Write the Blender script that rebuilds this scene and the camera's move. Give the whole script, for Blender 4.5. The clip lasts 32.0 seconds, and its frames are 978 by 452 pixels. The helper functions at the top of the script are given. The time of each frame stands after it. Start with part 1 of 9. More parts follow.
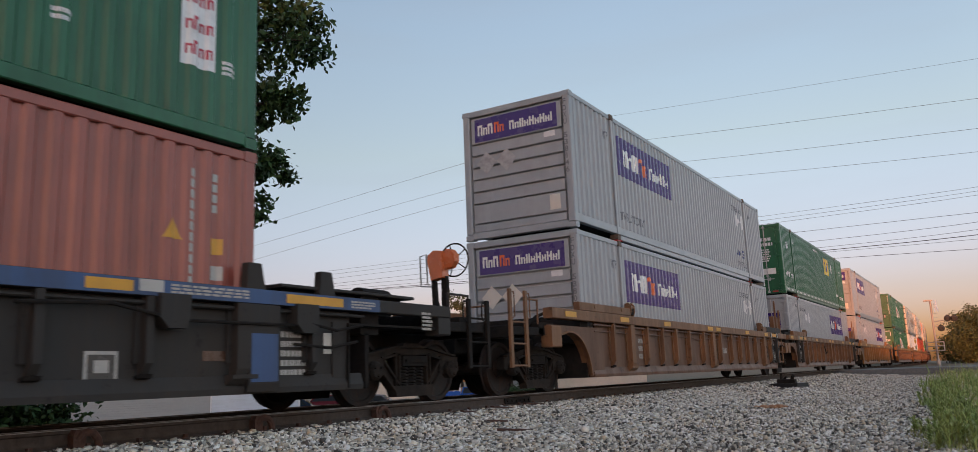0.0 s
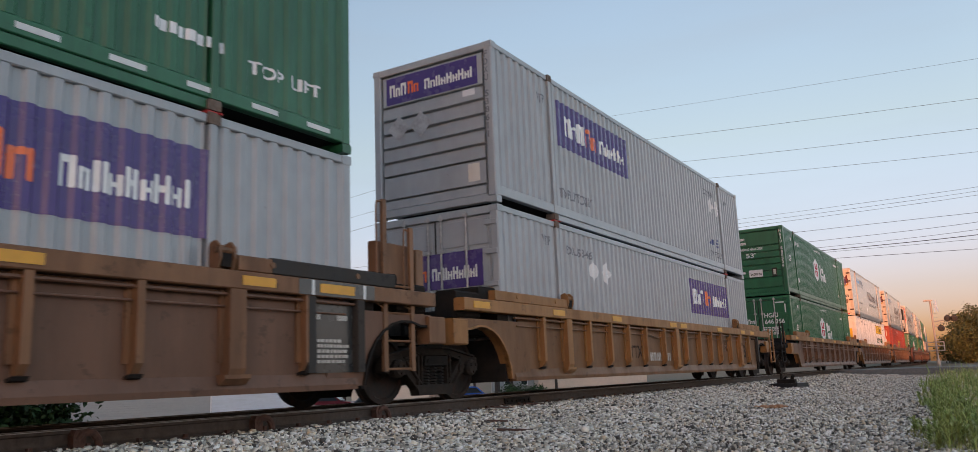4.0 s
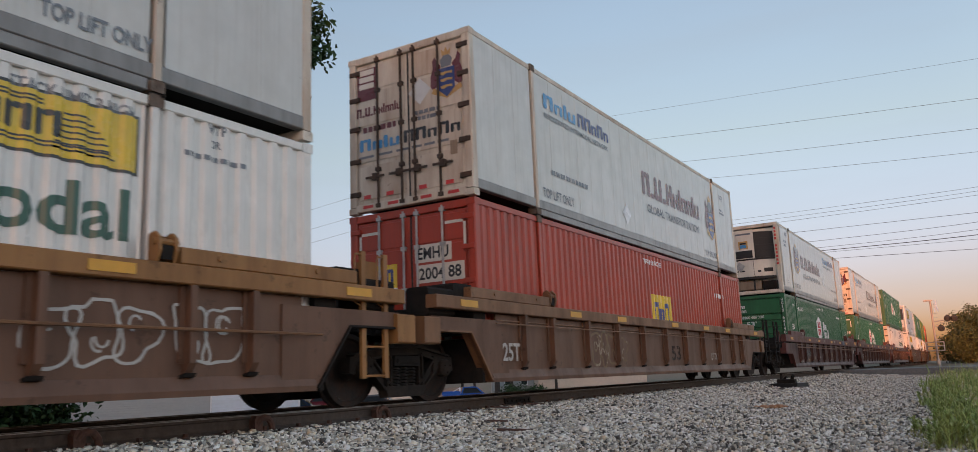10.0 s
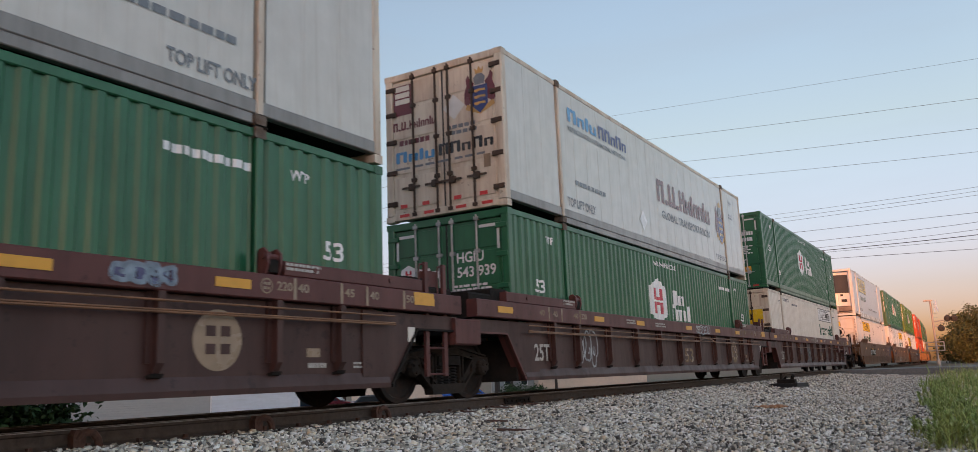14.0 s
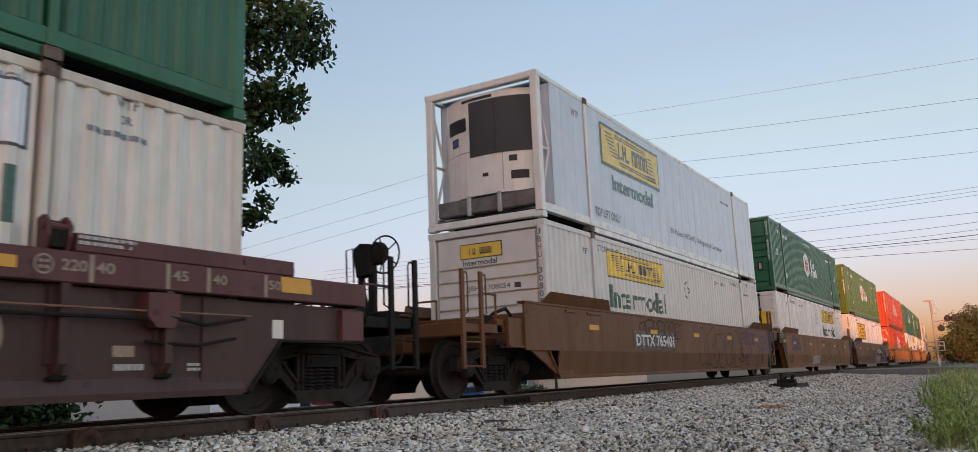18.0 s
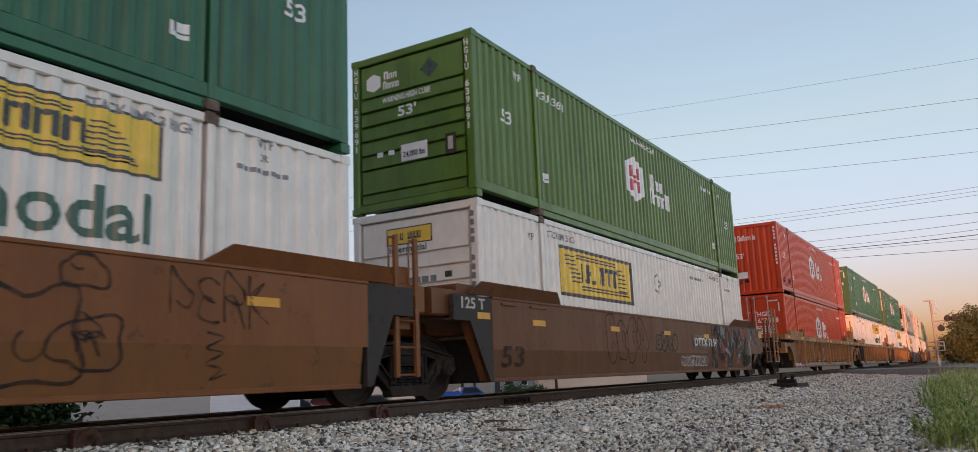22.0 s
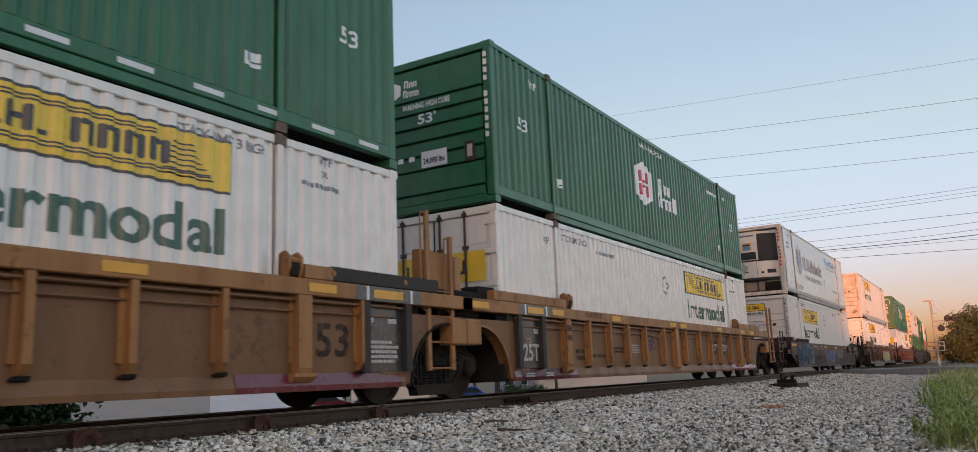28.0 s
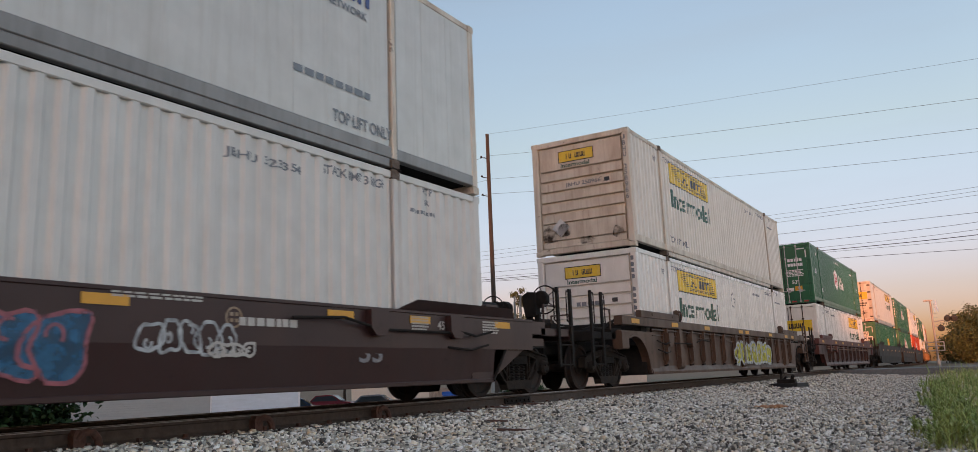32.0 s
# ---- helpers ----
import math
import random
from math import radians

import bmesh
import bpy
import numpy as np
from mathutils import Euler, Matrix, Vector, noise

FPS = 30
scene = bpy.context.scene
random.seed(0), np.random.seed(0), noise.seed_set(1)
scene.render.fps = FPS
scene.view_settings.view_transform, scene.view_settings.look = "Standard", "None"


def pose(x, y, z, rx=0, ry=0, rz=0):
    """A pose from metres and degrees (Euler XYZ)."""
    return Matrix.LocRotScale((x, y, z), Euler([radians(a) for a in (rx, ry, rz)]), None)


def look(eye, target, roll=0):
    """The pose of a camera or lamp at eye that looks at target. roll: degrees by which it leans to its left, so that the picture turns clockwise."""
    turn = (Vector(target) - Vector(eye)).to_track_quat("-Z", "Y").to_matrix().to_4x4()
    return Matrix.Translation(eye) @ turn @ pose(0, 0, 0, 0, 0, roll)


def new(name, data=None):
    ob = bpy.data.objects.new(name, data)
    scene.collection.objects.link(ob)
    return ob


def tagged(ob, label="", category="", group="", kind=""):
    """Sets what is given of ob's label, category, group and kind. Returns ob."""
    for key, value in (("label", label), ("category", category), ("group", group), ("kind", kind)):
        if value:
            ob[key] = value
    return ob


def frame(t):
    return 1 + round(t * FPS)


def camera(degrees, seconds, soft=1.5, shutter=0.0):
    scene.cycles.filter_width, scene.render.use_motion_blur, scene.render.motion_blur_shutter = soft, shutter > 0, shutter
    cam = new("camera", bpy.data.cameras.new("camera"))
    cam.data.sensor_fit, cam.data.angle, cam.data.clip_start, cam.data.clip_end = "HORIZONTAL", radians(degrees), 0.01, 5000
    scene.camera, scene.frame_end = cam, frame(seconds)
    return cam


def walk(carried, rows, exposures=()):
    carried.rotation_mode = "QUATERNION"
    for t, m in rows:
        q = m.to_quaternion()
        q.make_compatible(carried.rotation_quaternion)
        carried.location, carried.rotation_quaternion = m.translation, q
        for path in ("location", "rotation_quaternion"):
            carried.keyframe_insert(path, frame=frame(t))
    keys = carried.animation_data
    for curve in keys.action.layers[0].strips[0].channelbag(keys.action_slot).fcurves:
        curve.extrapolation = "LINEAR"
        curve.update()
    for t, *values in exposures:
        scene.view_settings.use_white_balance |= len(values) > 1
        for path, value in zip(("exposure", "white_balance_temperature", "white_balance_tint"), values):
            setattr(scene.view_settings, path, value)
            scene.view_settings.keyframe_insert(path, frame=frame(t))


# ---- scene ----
# ---- camera ----
cam = camera(62.2, 32.0, soft=0.3, shutter=0.11)
EYE = Vector((8.055, 0.0, 0.302))
YAW, PITCH, ROLL = radians(31.04), radians(10.635), -2.318
AIM = Vector((-math.sin(YAW) * math.cos(PITCH), math.cos(YAW) * math.cos(PITCH), math.sin(PITCH)))
CAMERA_POSE = look(EYE, EYE + AIM * 10, ROLL)
walk(cam, [(0.0, CAMERA_POSE), (32.0, CAMERA_POSE)], [(0.0, -0.07), (1.0, 0.04), (2.0, -0.07), (3.0, 0.17), (4.0, 0.04), (5.0, 0.02), (6.0, -0.01), (7.0, 0.27), (8.0, 0.04), (9.0, -0.01), (10.0, -0.07), (11.0, 0.02), (12.0, -0.07), (13.0, 0.1), (14.0, 0.02), (17.0, 0.13), (18.0, 0.05), (19.0, 0.11), (20.0, -0.15), (21.0, -0.07), (22.0, 0.02), (23.0, 0.04), (24.0, 0.02), (25.0, 0.11), (28.0, 0.04), (30.0, 0.04), (31.0, 0.09), (32.0, -0.04)])

# ---- world and sun ----
SUN_AZIMUTH = 168.0      # clockwise from +y
SUN_ELEVATION = 2.6
world = bpy.data.worlds.new("dusk_sky")
scene.world = world
world.use_nodes = True
wn, wl = world.node_tree.nodes, world.node_tree.links
sky = wn.new("ShaderNodeTexSky")
sky.sky_type = "NISHITA"
sky.sun_disc = False
sky.sun_elevation, sky.sun_rotation = radians(SUN_ELEVATION), radians(SUN_AZIMUTH)
sky.air_density, sky.dust_density, sky.ozone_density = 1.0, 1.0, 1.5
direction = wn.new("ShaderNodeTexCoord")
parts_xyz = wn.new("ShaderNodeSeparateXYZ")
tint = wn.new("ShaderNodeValToRGB")
tint.color_ramp.elements[0].position, tint.color_ramp.elements[0].color = 0.0, (0.68, 0.60, 1.75, 1)
tint.color_ramp.elements[1].position, tint.color_ramp.elements[1].color = 0.43, (1.35, 1.14, 1.14, 1)
for height, colour in ((0.08, (0.82, 0.675, 1.19, 1)), (0.16, (0.975, 0.822, 1.085, 1)), (0.27, (1.175, 0.972, 0.972, 1))):
    tint.color_ramp.elements.new(height).color = colour
tinted = wn.new("ShaderNodeMixRGB")
tinted.blend_type, tinted.inputs[0].default_value = "MULTIPLY", 1.0
wl.new(direction.outputs["Generated"], parts_xyz.inputs[0])
wl.new(parts_xyz.outputs["Z"], tint.inputs[0])
wl.new(sky.outputs[0], tinted.inputs[1])
wl.new(tint.outputs[0], tinted.inputs[2])
# the western half of the evening sky is brighter
west = wn.new("ShaderNodeVectorMath")
west.operation = "DOT_PRODUCT"
west.inputs[1].default_value = (math.sin(radians(90)), math.cos(radians(90)), 0.12)
wl.new(direction.outputs["Generated"], west.inputs[0])
rise = wn.new("ShaderNodeMapRange")
rise.interpolation_type = "SMOOTHSTEP"
rise.inputs[1].default_value, rise.inputs[2].default_value = 0.0, 1.0
wl.new(west.outputs["Value"], rise.inputs[0])
glow = wn.new("ShaderNodeMixRGB")
glow.inputs[1].default_value, glow.inputs[2].default_value = (1, 1, 1, 1), (2.74, 2.78, 2.62, 1)
wl.new(rise.outputs[0], glow.inputs[0])
brighter = wn.new("ShaderNodeMixRGB")
brighter.blend_type, brighter.inputs[0].default_value = "MULTIPLY", 1.0
wl.new(tinted.outputs[0], brighter.inputs[1])
wl.new(glow.outputs[0], brighter.inputs[2])
# the unseen sky round the sun is dimmed to cut its warm light
sunward = wn.new("ShaderNodeVectorMath")
sunward.operation = "DOT_PRODUCT"
sunward.inputs[1].default_value = (math.sin(radians(SUN_AZIMUTH)), math.cos(radians(SUN_AZIMUTH)), 0.0)
wl.new(direction.outputs["Generated"], sunward.inputs[0])
near_sun = wn.new("ShaderNodeMapRange")
near_sun.interpolation_type = "SMOOTHSTEP"
near_sun.inputs[1].default_value, near_sun.inputs[2].default_value = 0.1, 1.0
wl.new(sunward.outputs["Value"], near_sun.inputs[0])
sunward_dim = wn.new("ShaderNodeMixRGB")
sunward_dim.inputs[1].default_value, sunward_dim.inputs[2].default_value = (1, 1, 1, 1), (0.74, 0.80, 0.88, 1)
wl.new(near_sun.outputs[0], sunward_dim.inputs[0])
dimmed = wn.new("ShaderNodeMixRGB")
dimmed.blend_type, dimmed.inputs[0].default_value = "MULTIPLY", 1.0
wl.new(brighter.outputs[0], dimmed.inputs[1])
wl.new(sunward_dim.outputs[0], dimmed.inputs[2])
# thin high cloud
wisp_at = wn.new("ShaderNodeVectorMath")
wisp_at.operation = "MULTIPLY"
wisp_at.inputs[1].default_value = (1.0, 1.6, 7.0)
wl.new(direction.outputs["Generated"], wisp_at.inputs[0])
wisp = wn.new("ShaderNodeTexNoise")
wisp.inputs["Scale"].default_value, wisp.inputs["Detail"].default_value = 2.2, 6
wl.new(wisp_at.outputs[0], wisp.inputs["Vector"])
veil = wn.new("ShaderNodeMapRange")
veil.inputs[1].default_value, veil.inputs[2].default_value = 0.50, 0.78
veil.inputs[3].default_value, veil.inputs[4].default_value = 0.0, 0.16
wl.new(wisp.outputs["Fac"], veil.inputs[0])
clouded = wn.new("ShaderNodeMixRGB")
clouded.blend_type = "SCREEN"
clouded.inputs[2].default_value = (0.95, 0.85, 0.80, 1)
wl.new(veil.outputs[0], clouded.inputs[0])
wl.new(dimmed.outputs[0], clouded.inputs[1])
wl.new(clouded.outputs[0], wn["Background"].inputs[0])
wn["Background"].inputs[1].default_value = 0.43

sun_data = bpy.data.lights.new("sun", "SUN")
sun_data.energy, sun_data.angle, sun_data.color = 4.0, radians(0.6), (1.0, 0.34, 0.13)
sun = new("sun", sun_data)
az = radians(SUN_AZIMUTH)
TO_SUN = Vector((math.sin(az) * math.cos(radians(SUN_ELEVATION)), math.cos(az) * math.cos(radians(SUN_ELEVATION)), math.sin(radians(SUN_ELEVATION))))
sun.matrix_world = look(Vector((0, -20, 40)), Vector((0, -20, 40)) - TO_SUN)


# ---- materials ----
def material(name, colour, rough=0.6, metal=0.0, spread=0.12, grain=6.0, dirt=None, dirt_amount=0.0, dirt_scale=1.5,
             streak=(1, 1, 1), bump=0.0, bump_scale=40.0, emit=None, island=0.0, rain=0.0, chips=None, gloss=0.5, cover=None):
    """Procedural surface: base colour with fine and coarse variation, stains of a dirt colour, and bump."""
    m = bpy.data.materials.new(name)
    m.use_nodes = True
    n, l = m.node_tree.nodes, m.node_tree.links
    b = n["Principled BSDF"]
    b.inputs["Metallic"].default_value = metal
    b.inputs["Specular IOR Level"].default_value = gloss
    co = n.new("ShaderNodeTexCoord")
    info = n.new("ShaderNodeObjectInfo")
    shift = n.new("ShaderNodeVectorMath")
    shift.operation = "MULTIPLY_ADD"
    shift.inputs[1].default_value = (1, 1, 1)
    l.new(co.outputs["Object"], shift.inputs[0])
    scl = n.new("ShaderNodeVectorMath")
    scl.operation = "SCALE"
    scl.inputs[0].default_value = (37.0, 61.0, 23.0)
    l.new(info.outputs["Random"], scl.inputs["Scale"])
    l.new(scl.outputs[0], shift.inputs[2])
    fine = n.new("ShaderNodeTexNoise")
    fine.inputs["Scale"].default_value, fine.inputs["Detail"].default_value = grain, 6
    l.new(shift.outputs[0], fine.inputs["Vector"])
    ramp = n.new("ShaderNodeMapRange")
    ramp.inputs[1].default_value, ramp.inputs[2].default_value = 0.25, 0.75
    ramp.inputs[3].default_value, ramp.inputs[4].default_value = 1 - spread, 1 + spread
    l.new(fine.outputs["Fac"], ramp.inputs[0])
    mul = n.new("ShaderNodeMixRGB")
    mul.blend_type, mul.inputs[0].default_value = "MULTIPLY", 1.0
    mul.inputs[1].default_value = (*colour, 1)
    l.new(ramp.outputs[0], mul.inputs[2])
    out = mul.outputs[0]
    if island:
        geo = n.new("ShaderNodeNewGeometry")
        r2 = n.new("ShaderNodeMapRange")
        r2.inputs[3].default_value, r2.inputs[4].default_value = 1 - island, 1 + island
        l.new(geo.outputs["Random Per Island"], r2.inputs[0])
        m2 = n.new("ShaderNodeMixRGB")
        m2.blend_type, m2.inputs[0].default_value = "MULTIPLY", 1.0
        l.new(out, m2.inputs[1])
        l.new(r2.outputs[0], m2.inputs[2])
        out = m2.outputs[0]
    if dirt:
        stretch = n.new("ShaderNodeVectorMath")
        stretch.operation = "MULTIPLY"
        stretch.inputs[1].default_value = streak
        l.new(shift.outputs[0], stretch.inputs[0])
        coarse = n.new("ShaderNodeTexNoise")
        coarse.inputs["Scale"].default_value, coarse.inputs["Detail"].default_value = dirt_scale, 8
        coarse.inputs["Roughness"].default_value = 0.65
        l.new(stretch.outputs[0], coarse.inputs["Vector"])
        r3 = n.new("ShaderNodeMapRange")
        r3.inputs[1].default_value, r3.inputs[2].default_value = 0.42, 0.75
        r3.inputs[3].default_value, r3.inputs[4].default_value = 0.0, dirt_amount
        l.new(coarse.outputs["Fac"], r3.inputs[0])
        m3 = n.new("ShaderNodeMixRGB")
        l.new(r3.outputs[0], m3.inputs[0])
        l.new(out, m3.inputs[1])
        m3.inputs[2].default_value = (*dirt, 1)
        out = m3.outputs[0]
        rr = n.new("ShaderNodeMapRange")
        rr.inputs[3].default_value, rr.inputs[4].default_value = rough, min(1.0, rough + 0.35)
        l.new(r3.outputs[0], rr.inputs[0])
        l.new(rr.outputs[0], b.inputs["Roughness"])
    else:
        b.inputs["Roughness"].default_value = rough
    if rain:
        # thin upright run-off streaks
        thin = n.new("ShaderNodeVectorMath")
        thin.operation = "MULTIPLY"
        thin.inputs[1].default_value = (9.0, 9.0, 0.35)
        l.new(shift.outputs[0], thin.inputs[0])
        runs = n.new("ShaderNodeTexNoise")
        runs.inputs["Scale"].default_value, runs.inputs["Detail"].default_value = 1.4, 5
        l.new(thin.outputs[0], runs.inputs["Vector"])
        r4 = n.new("ShaderNodeMapRange")
        r4.inputs[1].default_value, r4.inputs[2].default_value = 0.52, 0.80
        r4.inputs[3].default_value, r4.inputs[4].default_value = 0.0, rain
        l.new(runs.outputs["Fac"], r4.inputs[0])
        m4 = n.new("ShaderNodeMixRGB")
        l.new(r4.outputs[0], m4.inputs[0])
        l.new(out, m4.inputs[1])
        m4.inputs[2].default_value = (*(dirt or GRIME), 1)
        out = m4.outputs[0]
    if chips:
        # hard-edged flakes, scuffs and rust spots
        flake = n.new("ShaderNodeTexNoise")
        flake.inputs["Scale"].default_value, flake.inputs["Detail"].default_value = chips[1], 9
        flake.inputs["Roughness"].default_value = 0.72
        l.new(shift.outputs[0], flake.inputs["Vector"])
        r5 = n.new("ShaderNodeMapRange")
        r5.inputs[1].default_value, r5.inputs[2].default_value = chips[2], chips[2] + 0.05
        r5.inputs[3].default_value, r5.inputs[4].default_value = 0.0, chips[3]
        l.new(flake.outputs["Fac"], r5.inputs[0])
        m5 = n.new("ShaderNodeMixRGB")
        l.new(r5.outputs[0], m5.inputs[0])
        l.new(out, m5.inputs[1])
        m5.inputs[2].default_value = (*chips[0], 1)
        out = m5.outputs[0]
    l.new(out, b.inputs["Base Color"])
    if cover:
        # thin sprayed coat: the surface below shows through in patches
        thin_coat = n.new("ShaderNodeTexNoise")
        thin_coat.inputs["Scale"].default_value, thin_coat.inputs["Detail"].default_value = 7.0, 7
        l.new(shift.outputs[0], thin_coat.inputs["Vector"])
        r6 = n.new("ShaderNodeMapRange")
        r6.inputs[1].default_value, r6.inputs[2].default_value = 0.30, 0.66
        r6.inputs[3].default_value, r6.inputs[4].default_value = cover[0], cover[1]
        l.new(thin_coat.outputs["Fac"], r6.inputs[0])
        l.new(r6.outputs[0], b.inputs["Alpha"])
    if bump:
        bn = n.new("ShaderNodeTexNoise")
        bn.inputs["Scale"].default_value, bn.inputs["Detail"].default_value = bump_scale, 5
        l.new(co.outputs["Object"], bn.inputs["Vector"])
        bp = n.new("ShaderNodeBump")
        bp.inputs["Strength"].default_value, bp.inputs["Distance"].default_value = bump, 0.02
        l.new(bn.outputs["Fac"], bp.inputs["Height"])
        l.new(bp.outputs[0], b.inputs["Normal"])
    if emit:
        b.inputs["Emission Color"].default_value = (*emit[:3], 1)
        b.inputs["Emission Strength"].default_value = emit[3]
    return m


GRIME = (0.055, 0.045, 0.038)
RUST = (0.13, 0.05, 0.025)
DOWN = (1.6, 1.6, 0.4)


def paint(name, colour, dirt=GRIME, amount=0.35, rough=0.30, rain=0.25, chips=None, gloss=0.5):
    return material(name, colour, rough, 0.0, 0.07, 3.0, dirt, amount, 1.3, DOWN, 0.04, 30, rain=rain, chips=chips, gloss=gloss)


def car_paint(name, colour, dirt, amount=0.7, rough=0.46):
    """Old railway paint: soot, run-off streaks and rust scuffs."""
    return paint(name, colour, dirt, amount, rough, 0.32, (tuple(c * 0.35 for c in colour), 4.0, 0.585, 0.6), 0.30)


SPECKS = ((0.16, 0.09, 0.06), 5.0, 0.69, 0.55)
GREY = paint("light_grey_paint", (0.328, 0.350, 0.370), amount=0.14, rain=0.05, chips=SPECKS, gloss=0.4)
GREEN = paint("green_paint", (0.022, 0.124, 0.057), (0.010, 0.022, 0.014), 0.40, gloss=0.4, rain=0.25, chips=((0.012, 0.05, 0.028), 4.0, 0.64, 0.5))
MOSS = paint("yellowish_green_paint", (0.084, 0.168, 0.018), (0.022, 0.030, 0.010), 0.45, rain=0.3, gloss=0.35, chips=((0.03, 0.045, 0.012), 4.0, 0.64, 0.5))
WHITE = paint("white_paint", (0.69, 0.665, 0.62), (0.38, 0.34, 0.29), 0.16, 0.26, 0.05, SPECKS, 0.5)
DULL_WHITE = paint("greyed_white_paint", (0.60, 0.58, 0.54), (0.33, 0.30, 0.26), 0.2, 0.34, 0.06, SPECKS, 0.45)
CREAM = paint("weathered_white_paint", (0.66, 0.62, 0.55), (0.35, 0.285, 0.22), 0.30, rain=0.2, chips=SPECKS)
STAINED = paint("rust_stained_cream_paint", (0.64, 0.57, 0.47), (0.25, 0.13, 0.065), 0.62, 0.5, 0.45, ((0.10, 0.05, 0.03), 4.0, 0.63, 0.75))
SILVER = paint("pale_blue_white_paint", (0.52, 0.565, 0.61), amount=0.10, rain=0.08)
RED = paint("red_paint", (0.53, 0.050, 0.012), amount=0.20, rain=0.2, gloss=0.32, chips=((0.22, 0.03, 0.015), 4.0, 0.65, 0.5))
BRICK_RED = paint("dulled_red_paint", (0.37, 0.044, 0.022), amount=0.25, rain=0.25, gloss=0.35, chips=((0.20, 0.03, 0.02), 4.0, 0.64, 0.5))
OLD_RED = paint("faded_red_brown_paint", (0.31, 0.082, 0.060), amount=0.35)
TAN = car_paint("shaded_tan_sheet_paint", (0.168, 0.078, 0.032), (0.088, 0.044, 0.024))
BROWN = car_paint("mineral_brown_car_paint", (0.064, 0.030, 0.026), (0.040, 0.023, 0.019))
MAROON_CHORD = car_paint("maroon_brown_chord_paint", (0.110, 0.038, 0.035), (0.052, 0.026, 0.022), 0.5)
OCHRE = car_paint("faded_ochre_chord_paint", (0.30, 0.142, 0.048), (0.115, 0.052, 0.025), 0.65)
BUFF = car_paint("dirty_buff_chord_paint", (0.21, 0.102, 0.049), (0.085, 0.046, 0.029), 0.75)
# dirty paint, further darkened for the shade on the recessed sheets
DIRTY_SHADED_TAN = car_paint("dirty_shaded_brown_paint", (0.142, 0.071, 0.043), (0.082, 0.046, 0.031), 0.75)
RUSSET = car_paint("russet_brown_car_paint", (0.182, 0.066, 0.018), (0.10, 0.038, 0.015), 0.5, 0.5)
UMBER = car_paint("umber_brown_car_paint", (0.128, 0.049, 0.017), (0.075, 0.032, 0.014), 0.5, 0.5)
DRAB = car_paint("drab_brown_car_paint", (0.092, 0.054, 0.037), (0.055, 0.034, 0.024), 0.7)
PLUM = paint("plum_brown_car_paint", (0.040, 0.019, 0.018), (0.035, 0.022, 0.02), 0.55, 0.34, 0.3, ((0.02, 0.010, 0.009), 4.0, 0.60, 0.5), 0.32)
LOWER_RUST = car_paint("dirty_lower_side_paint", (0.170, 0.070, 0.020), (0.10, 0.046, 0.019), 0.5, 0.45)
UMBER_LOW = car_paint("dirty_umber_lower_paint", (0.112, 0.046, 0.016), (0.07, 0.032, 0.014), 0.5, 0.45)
BLACK_CAR = car_paint("dark_grey_car_paint", (0.030, 0.027, 0.025), (0.055, 0.042, 0.032), 0.6, 0.65)
BLUE_CAR = paint("blue_car_paint", (0.04, 0.085, 0.20), GRIME, 0.6, 0.55)
STEEL = material("dirty_steel_and_end_shade", (0.012, 0.010, 0.009), 0.8, 0.0, 0.3, 12, (0.036, 0.026, 0.019), 0.5, 5, (1, 1, 1), 0.2, 60, gloss=0.2)
CAST = material("dusty_cast_frame", (0.022, 0.017, 0.014), 0.85, 0.0, 0.3, 9, (0.060, 0.042, 0.030), 0.55, 4, (1, 1, 1), 0.25, 60, gloss=0.2)
DARK_RUST = material("dark_rusted_iron", (0.055, 0.036, 0.027), 0.85, 0.0, 0.35, 18, (0.11, 0.055, 0.03), 0.5, 7, (1, 1, 1), 0.3, 60)
WHEEL_STEEL = material("wheel_steel", (0.022, 0.018, 0.016), 0.65, 0.1, 0.2, 20, RUST, 0.3, 6, gloss=0.25)
BRIGHT_STEEL = material("worn_rail_top", (0.30, 0.27, 0.25), 0.5, 0.2, 0.15, 30, (0.17, 0.13, 0.10), 0.6, 3, (6, 0.4, 1))
BLACK = material("black_rubber", (0.012, 0.012, 0.013), 0.6, 0.0, 0.2, 20)
RAIL = material("rail_steel", (0.070, 0.054, 0.045), 0.75, 0.0, 0.3, 15, (0.085, 0.058, 0.042), 0.6, 4, (1, 0.3, 1), 0.15, 50, gloss=0.25)
RUSTED = material("rusty_iron", (0.085, 0.040, 0.028), 0.85, 0.0, 0.3, 25, (0.05, 0.03, 0.02), 0.5, 8, (1, 1, 1), 0.3, 60)
ROD = material("galvanised_rod", (0.42, 0.42, 0.42), 0.45, 0.6, 0.1, 20, GRIME, 0.4, 6)


def flat(name, colour, rough=0.25, emit=None):
    return material(name, colour, rough, 0.0, 0.06, 8.0, GRIME, 0.18, 3.0, emit=emit)


def spray(name, colour, low=0.35, high=0.95):
    """Aerosol paint, thin in places."""
    return material(name, colour, 0.6, 0.0, 0.10, 8.0, GRIME, 0.15, 3.0, gloss=0.25, cover=(low, high))


